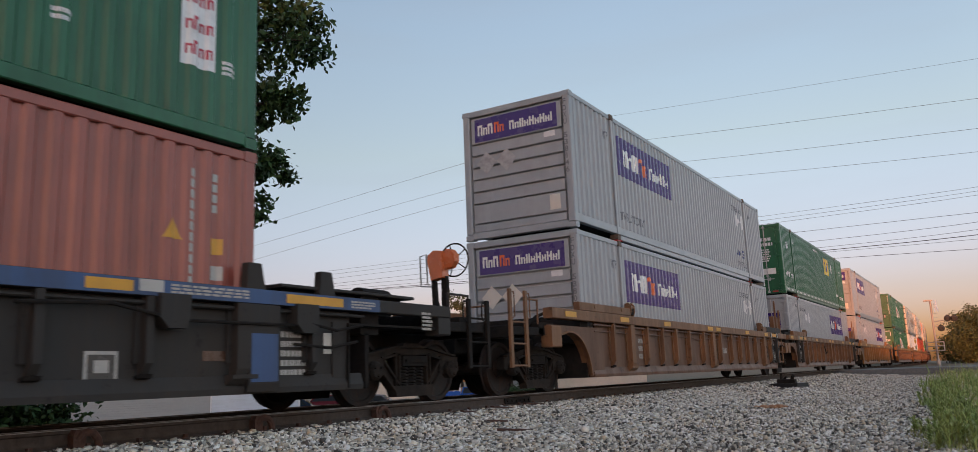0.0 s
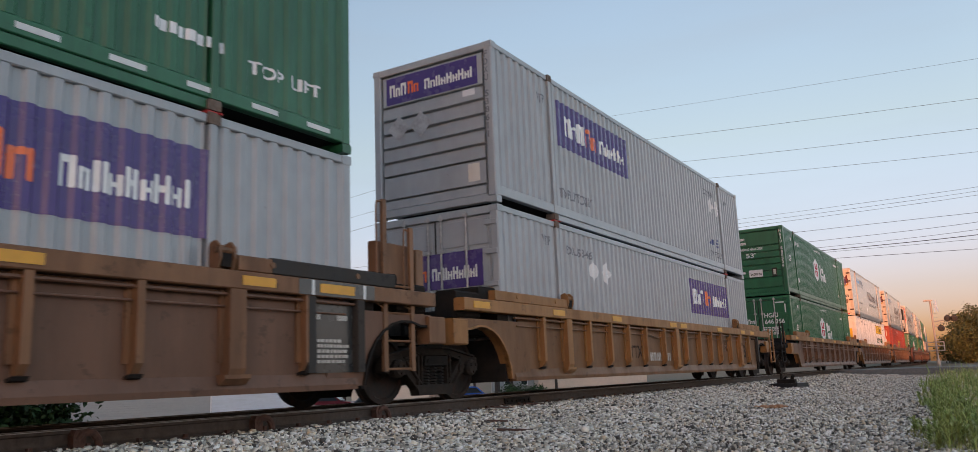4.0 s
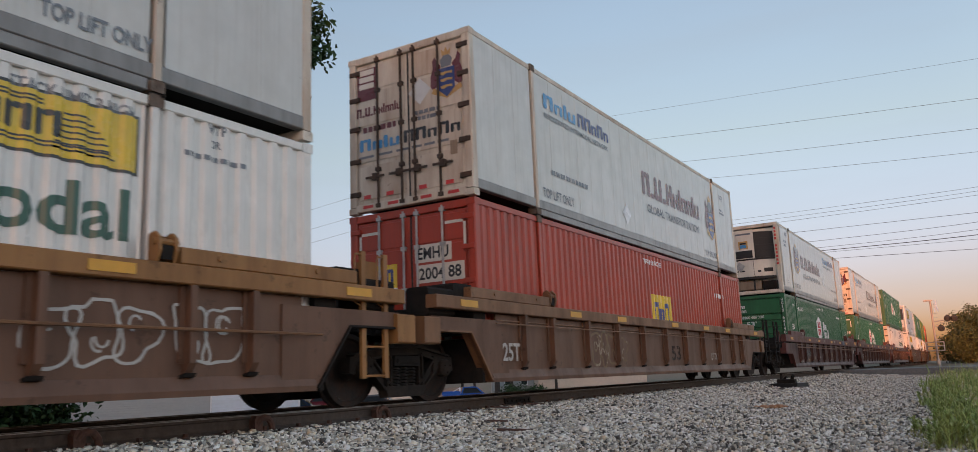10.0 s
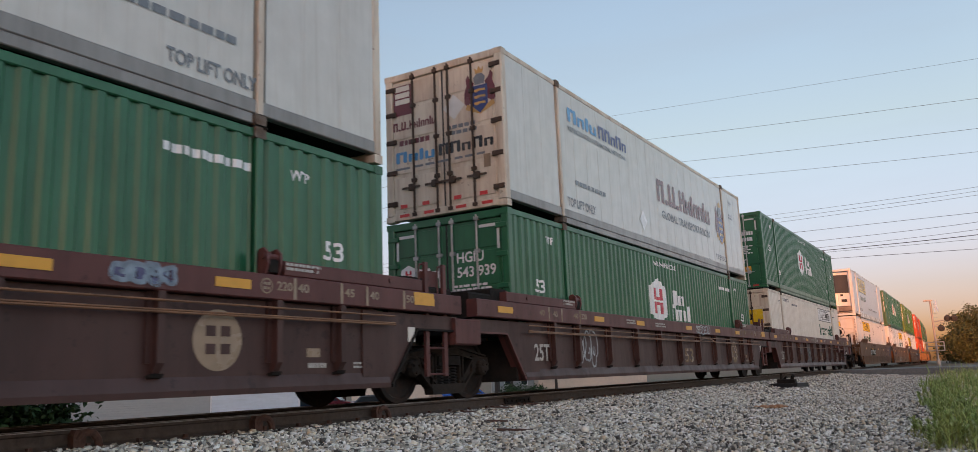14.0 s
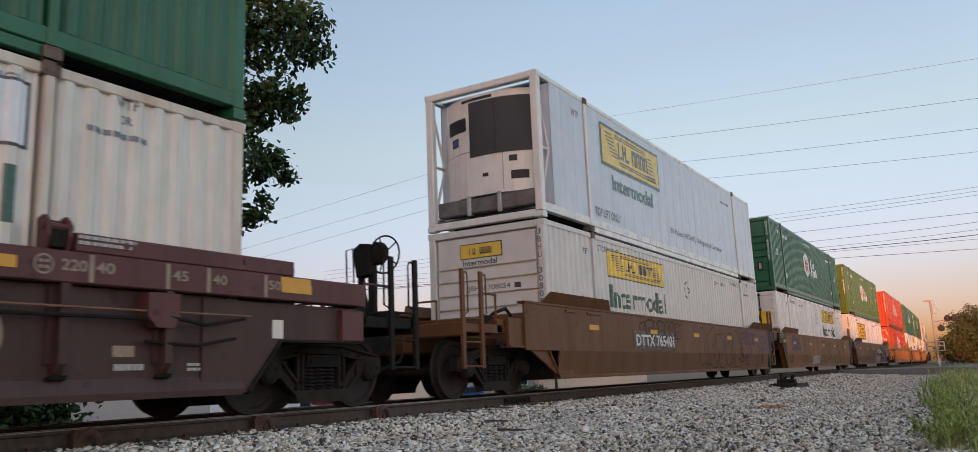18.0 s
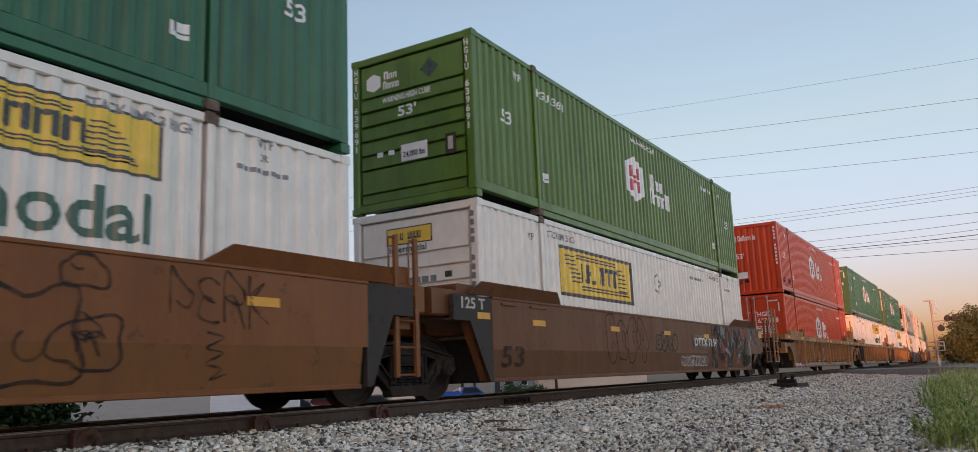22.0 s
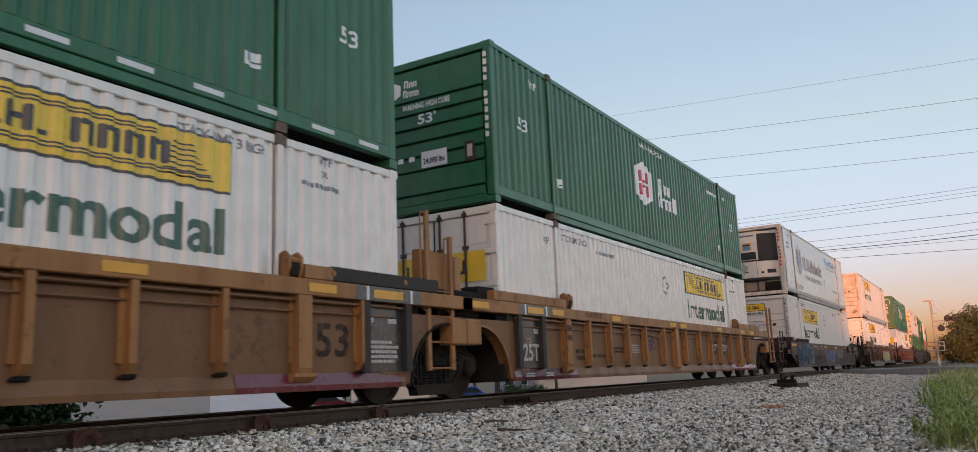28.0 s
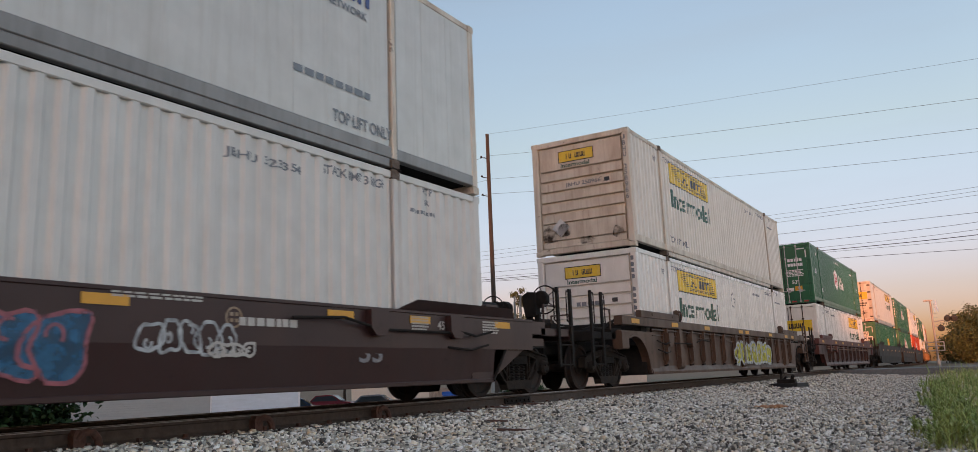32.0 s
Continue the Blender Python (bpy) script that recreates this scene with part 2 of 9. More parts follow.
M_PURPLE = flat("purple_vinyl", (0.045, 0.018, 0.16))
M_ORANGE = flat("orange_vinyl", (0.75, 0.13, 0.03))
M_WHITE = flat("white_vinyl", (0.72, 0.72, 0.72))
M_DULL = flat("faded_white_stencil", (0.42, 0.40, 0.37))
M_BLACK = flat("black_vinyl", (0.02, 0.02, 0.022))
M_GREYLET = flat("grey_stencil", (0.16, 0.17, 0.19))
M_YELLOW = flat("yellow_vinyl", (0.72, 0.48, 0.03))
M_GREEN = flat("dark_green_vinyl", (0.014, 0.080, 0.052))
M_MAROON = flat("maroon_vinyl", (0.13, 0.022, 0.03))
M_NAVY = flat("navy_vinyl", (0.03, 0.045, 0.17))
M_SKY = flat("sky_blue_vinyl", (0.06, 0.25, 0.50))
M_GOLD = flat("gold_vinyl", (0.50, 0.30, 0.10))
M_PINK = flat("crimson_vinyl", (0.48, 0.05, 0.08))
M_REFLECT = flat("amber_reflector", (0.62, 0.30, 0.02), 0.35)
M_REDTAPE = flat("red_reflector", (0.55, 0.03, 0.03), 0.35)
M_SILVERTAPE = flat("silver_reflector", (0.62, 0.63, 0.62), 0.3)
M_GRAFFITI = spray("silver_spray_paint", (0.50, 0.52, 0.53))
M_GRAFFITI_BLUE = spray("blue_spray_paint", (0.05, 0.16, 0.28))
M_GRAFFITI_DARK = spray("black_spray_paint", (0.020, 0.015, 0.014), 0.25, 0.9)
M_GRAFFITI_PINK = spray("pink_spray_paint", (0.40, 0.14, 0.16))
M_GRAFFITI_YELLOW = spray("yellow_spray_paint", (0.55, 0.50, 0.06))
M_PLATE = flat("black_stencil_plate", (0.042, 0.044, 0.044))

STONE = material("grey_ballast_stone", (0.5, 0.5, 0.5), 0.85, 0, 0.25, 25, (0.17, 0.145, 0.125), 0.35, 1.1, (1, 1, 1), 0.25, 60, gloss=0.3)


def speckle(m, colours):
    """Gives every loose stone one of several natural colours."""
    n, l = m.node_tree.nodes, m.node_tree.links
    geo, ramp = n.new("ShaderNodeNewGeometry"), n.new("ShaderNodeValToRGB")
    ramp.color_ramp.interpolation = "CONSTANT"
    ramp.color_ramp.elements[0].color = (*colours[0], 1)
    ramp.color_ramp.elements[1].position, ramp.color_ramp.elements[1].color = 1.0 / len(colours), (*colours[1], 1)
    for i, c in enumerate(colours[2:], 2):
        ramp.color_ramp.elements.new(i / len(colours)).color = (*c, 1)
    l.new(geo.outputs["Random Per Island"], ramp.inputs[0])
    l.new(ramp.outputs[0], [q for q in n if q.type == "MIX_RGB" and q.blend_type == "MULTIPLY"][0].inputs[1])


speckle(STONE, [(0.106, 0.093, 0.078), (0.804, 0.756, 0.651), (0.489, 0.446, 0.371), (0.343, 0.308, 0.251), (0.840, 0.800, 0.740), (0.660, 0.601, 0.498), (0.065, 0.059, 0.053), (0.575, 0.463, 0.326), (0.840, 0.800, 0.740), (0.414, 0.386, 0.334), (0.790, 0.710, 0.568)])
# kept darker than the loose stones: shade in their gaps put into colour
GRAVEL = material("packed_gravel", (0.125, 0.105, 0.086), 0.95, 0, 0.85, 26, (0.06, 0.046, 0.037), 0.7, 1.2, (1, 1, 1), 1.0, 26)
SOIL = material("dry_soil", (0.13, 0.115, 0.08), 0.95, 0, 0.3, 4, (0.05, 0.075, 0.025), 0.8, 0.3, (1, 1, 1), 0.6, 9)
ASPHALT = material("old_asphalt", (0.145, 0.145, 0.148), 0.9, 0, 0.2, 12, (0.25, 0.23, 0.215), 0.4, 1.0, (1, 1, 1), 0.06, 80)
TIMBER = material("creosoted_timber", (0.045, 0.033, 0.026), 0.9, 0, 0.3, 10, (0.12, 0.10, 0.085), 0.4, 4, (1, 6, 6), 0.4, 40)
BARK = material("tree_bark", (0.035, 0.028, 0.023), 0.95, 0, 0.35, 12, (0.10, 0.09, 0.075), 0.4, 6, (1, 1, 0.4), 0.8, 20)
LEAF = material("green_leaf", (0.026, 0.058, 0.016), 0.6, 0, 0.25, 3, island=0.5, gloss=0.3)
LEAF_FAR = material("autumn_green_leaf", (0.080, 0.088, 0.024), 0.7, 0, 0.35, 0.4, (0.04, 0.055, 0.018), 0.8, 0.15, island=0.45)
GRASS = material("grass_blade", (0.42, 0.44, 0.13), 0.7, 0, 0.3, 3, (0.45, 0.35, 0.16), 0.9, 2.0, island=0.55)
WEED = material("weed_leaf", (0.34, 0.45, 0.135), 0.6, 0, 0.25, 3, (0.36, 0.33, 0.12), 0.8, 1.5, island=0.5)
SIDING_WHITE = material("white_siding", (0.55, 0.60, 0.65), 0.6, 0, 0.04, 4, (0.4, 0.42, 0.43), 0.4, 0.8, (1, 1, 3))
# greyer than the white boards: tree shade on the building put into colour
SIDING = material("pale_siding", (0.30, 0.31, 0.30), 0.6, 0, 0.04, 4, (0.25, 0.27, 0.28), 0.5, 0.8, (1, 1, 3))
STUCCO = material("cream_wall", (0.55, 0.47, 0.38), 0.8, 0, 0.06, 4, (0.4, 0.34, 0.28), 0.3, 0.6)
ROOFING = material("grey_shingle", (0.12, 0.12, 0.125), 0.9, 0, 0.2, 9)
WOOD_POLE = material("weathered_pole_wood", (0.042, 0.034, 0.028), 0.9, 0, 0.3, 8, (0.075, 0.062, 0.052), 0.4, 3, (6, 6, 0.3))
FENCE = material("weathered_fence_wood", (0.26, 0.19, 0.14), 0.85, 0, 0.2, 5)
WIRE = material("dark_cable", (0.03, 0.03, 0.034), 0.6)
ALU = material("aluminium_mast", (0.40, 0.34, 0.30), 0.5, 0.2, 0.1, 8)
GLASS = material("dark_window_glass", (0.02, 0.025, 0.03), 0.08, 0.0, 0.02, 3)
CAR_BLUE = material("blue_car_lacquer", (0.015, 0.10, 0.42), 0.25, 0.3, 0.03, 3)
CAR_GREY = material("slate_car_lacquer", (0.10, 0.13, 0.17), 0.25, 0.4, 0.03, 3)
CAR_RED = material("dark_red_car_lacquer", (0.14, 0.02, 0.03), 0.25, 0.3, 0.03, 3)
CAR_NAVY = material("navy_car_lacquer", (0.025, 0.04, 0.075), 0.25, 0.3, 0.03, 3)


MURAL = [spray("pale_grey_mural_spray", (0.27, 0.275, 0.26), 0.15, 1.0), spray("salmon_pink_mural_spray", (0.34, 0.105, 0.09), 0.2, 1.0), spray("black_mural_spray", (0.020, 0.017, 0.017), 0.2, 1.0),
         spray("teal_mural_spray", (0.035, 0.13, 0.14), 0.15, 0.9), spray("umber_mural_spray", (0.085, 0.038, 0.022), 0.2, 1.0)]


# ---- mesh tools ----
class Shape:
    """Collects vertices and faces of one mesh."""

    def __init__(self):
        self.v, self.f = [], []

    def add(self, verts, faces):
        k = len(self.v)
        self.v += [tuple(p) for p in verts]
        self.f += [tuple(i + k for i in f) for f in faces]
        return self

    def box(self, x0, x1, y0, y1, z0, z1, c=0.0):
        """A box; c chamfers its edges along the longest axis."""
        if c <= 0:
            return self.add([(x, y, z) for x in (x0, x1) for y in (y0, y1) for z in (z0, z1)],
                            [(0, 1, 3, 2), (4, 6, 7, 5), (0, 4, 5, 1), (2, 3, 7, 6), (0, 2, 6, 4), (1, 5, 7, 3)])
        d = (x1 - x0, y1 - y0, z1 - z0)
        axis = d.index(max(d))
        lo, hi = [(x0, x1), (y0, y1), (z0, z1)][axis]
        (a0, a1), (b0, b1) = [r for i, r in enumerate([(x0, x1), (y0, y1), (z0, z1)]) if i != axis]
        ring = [(a0 + c, b0), (a1 - c, b0), (a1, b0 + c), (a1, b1 - c), (a1 - c, b1), (a0 + c, b1), (a0, b1 - c), (a0, b0 + c)]
        return self.prism(ring, axis, lo, hi)

    def prism(self, ring, axis, lo, hi):
        """A polygon drawn in the two other axes (in order), pulled along axis."""
        def place(p, h):
            q = list(p)
            q.insert(axis, h)
            return q
        n = len(ring)
        faces = [(i, (i + 1) % n, n + (i + 1) % n, n + i) for i in range(n)]
        return self.add([place(p, lo) for p in ring] + [place(p, hi) for p in ring], faces + [tuple(range(n))[::-1], tuple(range(n, 2 * n))])

    def tube(self, a, b, r, n=8, r2=None):
        a, b = Vector(a), Vector(b)
        d = (b - a).normalized()
        u = d.orthogonal().normalized()
        w = d.cross(u)
        r2 = r if r2 is None else r2
        c = [(math.cos(2 * math.pi * i / n), math.sin(2 * math.pi * i / n)) for i in range(n)]
        vs = [a + (u * p + w * q) * r for p, q in c] + [b + (u * p + w * q) * r2 for p, q in c]
        return self.add(vs, [(i, (i + 1) % n, n + (i + 1) % n, n + i) for i in range(n)] + [tuple(range(n))[::-1], tuple(range(n, 2 * n))])

    def pipe(self, pts, r, n=6):
        """A bent tube of one piece through the points."""
        pts = [Vector(p) for p in pts]
        vs, up = [], None
        for i, p in enumerate(pts):
            d = (pts[min(i + 1, len(pts) - 1)] - pts[max(i - 1, 0)]).normalized()
            up = d.orthogonal().normalized() if up is None else (up - d * up.dot(d)).normalized()
            w = d.cross(up)
            bend_in = 1.0
            if 0 < i < len(pts) - 1:
                bend_in = 1.0 / max(0.5, math.cos((pts[i + 1] - p).angle(p - pts[i - 1]) / 2))
            vs += [p + (up * math.cos(2 * math.pi * k / n) + w * math.sin(2 * math.pi * k / n)) * r * bend_in for k in range(n)]
        m = len(pts)
        fs = [(j * n + k, j * n + (k + 1) % n, (j + 1) * n + (k + 1) % n, (j + 1) * n + k) for j in range(m - 1) for k in range(n)]
        return self.add(vs, fs + [tuple(range(n))[::-1], tuple(range((m - 1) * n, m * n))])

    def lathe(self, profile, centre, n=28, axis=0):
        """Rings of (radius, height along axis) about centre."""
        vs = []
        for r, h in profile:
            for i in range(n):
                t = 2 * math.pi * i / n
                q = [r * math.cos(t), r * math.sin(t)]
                q.insert(axis, h)
                vs.append([q[j] + centre[j] for j in range(3)])
        m = len(profile)
        fs = [(k * n + i, k * n + (i + 1) % n, (k + 1) * n + (i + 1) % n, (k + 1) * n + i) for k in range(m - 1) for i in range(n)]
        return self.add(vs, fs + [tuple(range(n))[::-1], tuple(range((m - 1) * n, m * n))])

    def mesh(self, name, mat):
        me = bpy.data.meshes.new(name)
        me.from_pydata(self.v, [], self.f)
        bm = bmesh.new()
        bm.from_mesh(me)
        bmesh.ops.recalc_face_normals(bm, faces=bm.faces)
        bm.to_mesh(me)
        bm.free()
        me.materials.append(mat)
        return me


def part(name, shape, mat, parent, label="", at=None, smooth=False):
    me = shape.mesh(name, mat) if isinstance(shape, Shape) else shape
    ob = new(name, me)
    ob.parent = parent
    if at is not None:
        ob.matrix_basis = at
    if smooth:
        me.shade_smooth()
    if label:
        ob["label"] = label
    return ob


def thing(name, label, category, group="", kind="", at=None):
    ob = new(name)
    ob.empty_display_size = 0.3
    tagged(ob, label, category, group, kind)
    if at is not None:
        ob.matrix_basis = at
    return ob


def numpy_mesh(name, verts, faces, mat):
    """A mesh from arrays of vertices and of equal-sized faces."""
    me = bpy.data.meshes.new(name)
    nv, nf, k = len(verts), len(faces), faces.shape[1]
    me.vertices.add(nv)
    me.vertices.foreach_set("co", np.asarray(verts, np.float32).ravel())
    me.loops.add(nf * k)
    me.loops.foreach_set("vertex_index", faces.astype(np.int32).ravel())
    me.polygons.add(nf)
    me.polygons.foreach_set("loop_start", np.arange(0, nf * k, k, dtype=np.int32))
    me.polygons.foreach_set("loop_total", np.full(nf, k, np.int32))
    me.update(calc_edges=True)
    me.materials.append(mat)
    return me

# ---- the train: running gear and well cars ----
def bend(s):
    """Sideways shift of the track at the distance s along it."""
    return -max(0.0, s - 55.0) ** 2 / (2 * 2300.0)


def heading(s):
    return math.degrees(math.atan(max(0.0, s - 55.0) / 2300.0))


def travelled(t):
    return 10.728 * t - 0.0132 * t * t



# ---- ground, track and road ----
def ground_z(x):
    xs = [-400, -14, -5.0, -2.5, -1.5, 1.6, 2.7, 9, 40, 400]
    zs = [-2.7, -2.5, -1.3, -0.32, -0.205, -0.205, -0.33, -0.37, -0.45, -0.45]
    return float(np.interp(x, xs, zs))


ys = np.concatenate([np.arange(-400, -20, 20), np.arange(-20, 2, 2.0), np.arange(2, 46, 0.5), np.arange(46, 80, 2.0), np.arange(80, 300, 8), np.arange(300, 1500, 60)])
xs = np.concatenate([np.arange(-400, -20, 20), np.arange(-20, 14, 0.5), np.arange(14, 40, 3), np.arange(40, 420, 20)])
gx, gy = np.meshgrid(xs, ys)
shift = np.vectorize(bend)(gy)
gz = np.vectorize(ground_z)(gx)
gz = gz + np.where(np.abs(gx) > 2.0, 0.025 * np.sin(gx * 1.7 + gy * 0.9) * np.cos(gy * 1.3 - gx), 0)
gv = np.stack([gx + shift, gy, gz], -1).reshape(-1, 3)
nx = len(xs)
gi = (np.arange(len(ys) - 1)[:, None] * nx + np.arange(nx - 1)[None, :]).ravel()
gf = np.stack([gi, gi + 1, gi + nx + 1, gi + nx], -1)
ground = new("ground", numpy_mesh("ground", gv, gf, GRAVEL))
ground.data.shade_smooth()
ground.data.materials.append(SOIL)
cx, cy = gv[gf].mean(1)[:, 0], gv[gf].mean(1)[:, 1]
ground.data.polygons.foreach_set("material_index", ((cx < -5) | (cx > 8.8) | (cy > 62)).astype(np.int32))
tagged(ground, "grey gravel and dry soil beside the railway", "ground", kind="structure")


def along_track(section, s0, s1, step, name, mat):
    """Sweeps a cross-section (x, z) along the track from s0 to s1."""
    ss = np.arange(s0, s1 + step, step)
    n = len(section)
    v = [(x + bend(s), s, z) for s in ss for x, z in section]
    f = [(i * n + j, i * n + (j + 1) % n, (i + 1) * n + (j + 1) % n, (i + 1) * n + j) for i in range(len(ss) - 1) for j in range(n)]
    return Shape().add(v, f + [tuple(range(n)), tuple(range((len(ss) - 1) * n, len(ss) * n))]).mesh(name, mat)


def rail_section(cx):
    half = [(0.036, 0.0), (0.037, -0.012), (0.034, -0.038), (0.010, -0.050), (0.009, -0.135), (0.030, -0.155), (0.073, -0.168), (0.075, -0.178)]
    return [(cx + x, z) for x, z in half] + [(cx - x, z) for x, z in half[::-1]]


track = thing("railway_track", "steel rails spiked to timber sleepers in ballast", "railway track", kind="structure")
for cx in (0.7535, -0.7535):
    part("rail", along_track(rail_section(cx), -60, 420, 3.0, "rail", RAIL), RAIL, track, "steel rail with a worn head")
    cap = [(cx - 0.037, -0.010), (cx + 0.0385, -0.012), (cx + 0.034, 0.003), (cx - 0.033, 0.003)]
    part("rail_head", along_track(cap, -60, 420, 3.0, "rail_head", BRIGHT_STEEL), BRIGHT_STEEL, track, "polished running surface")
tie = Shape().box(-1.30, 1.30, -0.115, 0.115, -0.36, -0.180, 0.015).mesh("sleeper", TIMBER)
plate = Shape().box(-0.19, 0.19, -0.09, 0.09, -0.182, -0.172, 0.004).box(-0.13, -0.09, -0.07, -0.03, -0.175, -0.135).box(0.09, 0.13, 0.03, 0.07, -0.175, -0.135).mesh("tie_plate", RUSTED)
anchor = Shape()
anchor.pipe([(0.10, -0.02, -0.10), (0.12, 0.02, -0.05), (0.13, 0.07, -0.035), (0.135, 0.12, -0.05), (0.14, 0.16, -0.10), (0.145, 0.18, -0.17), (0.145, 0.185, -0.22)], 0.036, 8)
anchor.prism([(-0.06, -0.20), (0.05, -0.20), (0.06, -0.10), (0.03, -0.02), (-0.04, -0.01), (-0.065, -0.06)], 0, 0.03, 0.12)
anchor = anchor.mesh("rail_clip", RUSTED)
for i in range(150):
    y = -10.0 + i * 0.54
    part("sleeper", tie, TIMBER, track, at=pose(bend(y), y, 0.0 + 0.004 * math.sin(i * 2.3), 0, 0, 1.2 * math.sin(i * 1.7)))
    if i < 62:
        for cx in (0.7535, -0.7535):
            part("tie_plate", plate, RUSTED, track, at=pose(cx + bend(y), y, 0))
for y in (4.55, 6.70, 8.85):
    part("rail_clip", anchor, RUSTED, track, "rusty spring rail clip", at=pose(0.7535, y, 0))
bar = Shape().box(0.782, 0.812, 12.35, 13.25, -0.150, -0.050, 0.012)
for i in range(6):
    bar.tube((0.81, 12.42 + i * 0.15, -0.10), (0.835, 12.42 + i * 0.15, -0.10), 0.02, 6)
part("joint_bar", bar, STEEL, track, "bolted rail joint bar")

road = new("road", Shape().add(
    [(x, y, z) for x, z in ((-60, -2.3), (-16, -2.0), (-5, -0.35), (-1.7, -0.03), (1.7, -0.03), (6, -0.06), (14, -0.12), (60, -0.2), (120, -0.2)) for y in (46.5, 55.0)]
    + [(x, y, z - 0.6) for x, z in ((-60, -2.3), (-16, -2.0), (-5, -0.35), (-1.7, -0.03), (1.7, -0.03), (6, -0.06), (14, -0.12), (60, -0.2), (120, -0.2)) for y in (46.5, 55.0)],
    [(2 * i, 2 * i + 2, 2 * i + 3, 2 * i + 1) for i in range(8)] + [(2 * i, 2 * i + 18, 2 * i + 20, 2 * i + 2) for i in range(8)] + [(2 * i + 1, 2 * i + 3, 2 * i + 21, 2 * i + 19) for i in range(8)]
).mesh("road", ASPHALT))
tagged(road, "worn grey asphalt road over the level crossing", "road", kind="structure")

# ballast stones: loose angular stones over the near shoulder
rng = np.random.default_rng(7)


def stone_templates(n):
    """Angular stones: squashed and skewed six-sided lumps of twelve triangles."""
    v0 = np.array([(x, y, z) for x in (-1, 1) for y in (-1, 1) for z in (-1, 1)], float) * 0.75
    f0 = np.array([(0, 1, 3), (0, 3, 2), (4, 6, 7), (4, 7, 5), (0, 4, 5), (0, 5, 1), (2, 3, 7), (2, 7, 6), (0, 2, 6), (0, 6, 4), (1, 5, 7), (1, 7, 3)])
    return [v0 * rng.uniform(0.55, 1.3, (len(v0), 1)) * rng.uniform(0.6, 1.15, (1, 3)) for _ in range(n)], f0


def scatter(name, count, xr, yr, size, mat, power=1.0):
    shapes, f0 = stone_templates(12)
    pick = rng.integers(0, 12, count)
    x = rng.uniform(*xr, count)
    y = yr[0] + (yr[1] - yr[0]) * rng.uniform(0, 1, count) ** power
    r = size * rng.lognormal(0, 0.27, count)
    z = np.interp(x, [-2.5, -1.5, 1.6, 2.7, 9], [-0.32, -0.205, -0.205, -0.33, -0.37]) + rng.uniform(-0.1, 0.6, count) * r + np.where(np.abs(x) > 2.0, 0.025 * np.sin(x * 1.7 + y * 0.9) * np.cos(y * 1.3 - x), 0)
    keep = (np.abs(x - 0.7535) > 0.09) & (np.abs(x + 0.7535) > 0.09)
    x, y, r, z, pick = x[keep], y[keep], r[keep], z[keep], pick[keep]
    a = rng.uniform(0, 2 * np.pi, (len(x), 3))
    tv = np.array(shapes)[pick]
    ca, sa = np.cos(a), np.sin(a)
    rz = np.stack([np.stack([ca[:, 0], -sa[:, 0], 0 * x], -1), np.stack([sa[:, 0], ca[:, 0], 0 * x], -1), np.stack([0 * x, 0 * x, 0 * x + 1], -1)], 1)
    rx = np.stack([np.stack([0 * x + 1, 0 * x, 0 * x], -1), np.stack([0 * x, ca[:, 1], -sa[:, 1]], -1), np.stack([0 * x, sa[:, 1], ca[:, 1]], -1)], 1)
    v = np.einsum("nij,njk,nvk->nvi", rz, rx, tv) * r[:, None, None] + np.stack([x, y, z], -1)[:, None, :]
    f = f0[None] + (np.arange(len(x)) * tv.shape[1])[:, None, None]
    ob = new(name, numpy_mesh(name, v.reshape(-1, 3), f.reshape(-1, 3), mat))
    return tagged(ob, "loose grey and white crushed ballast stones", "gravel", kind="stuff")


scatter("ballast_stones", 62000, (0.85, 4.6), (4.0, 22.0), 0.0195, STONE, 1.25)
scatter("gravel_stones", 104000, (2.6, 8.3), (5.0, 42.0), 0.0145, STONE, 1.5)
scatter("far_ballast_stones", 16000, (0.85, 4.0), (20.0, 46.0), 0.024, STONE, 1.0)
scatter("track_stones", 9000, (-1.6, 0.75), (2.0, 30.0), 0.026, STONE, 1.2)
scatter("shoulder_stones", 9000, (1.0, 9.5), (-6.0, 5.5), 0.018, STONE, 1.0)

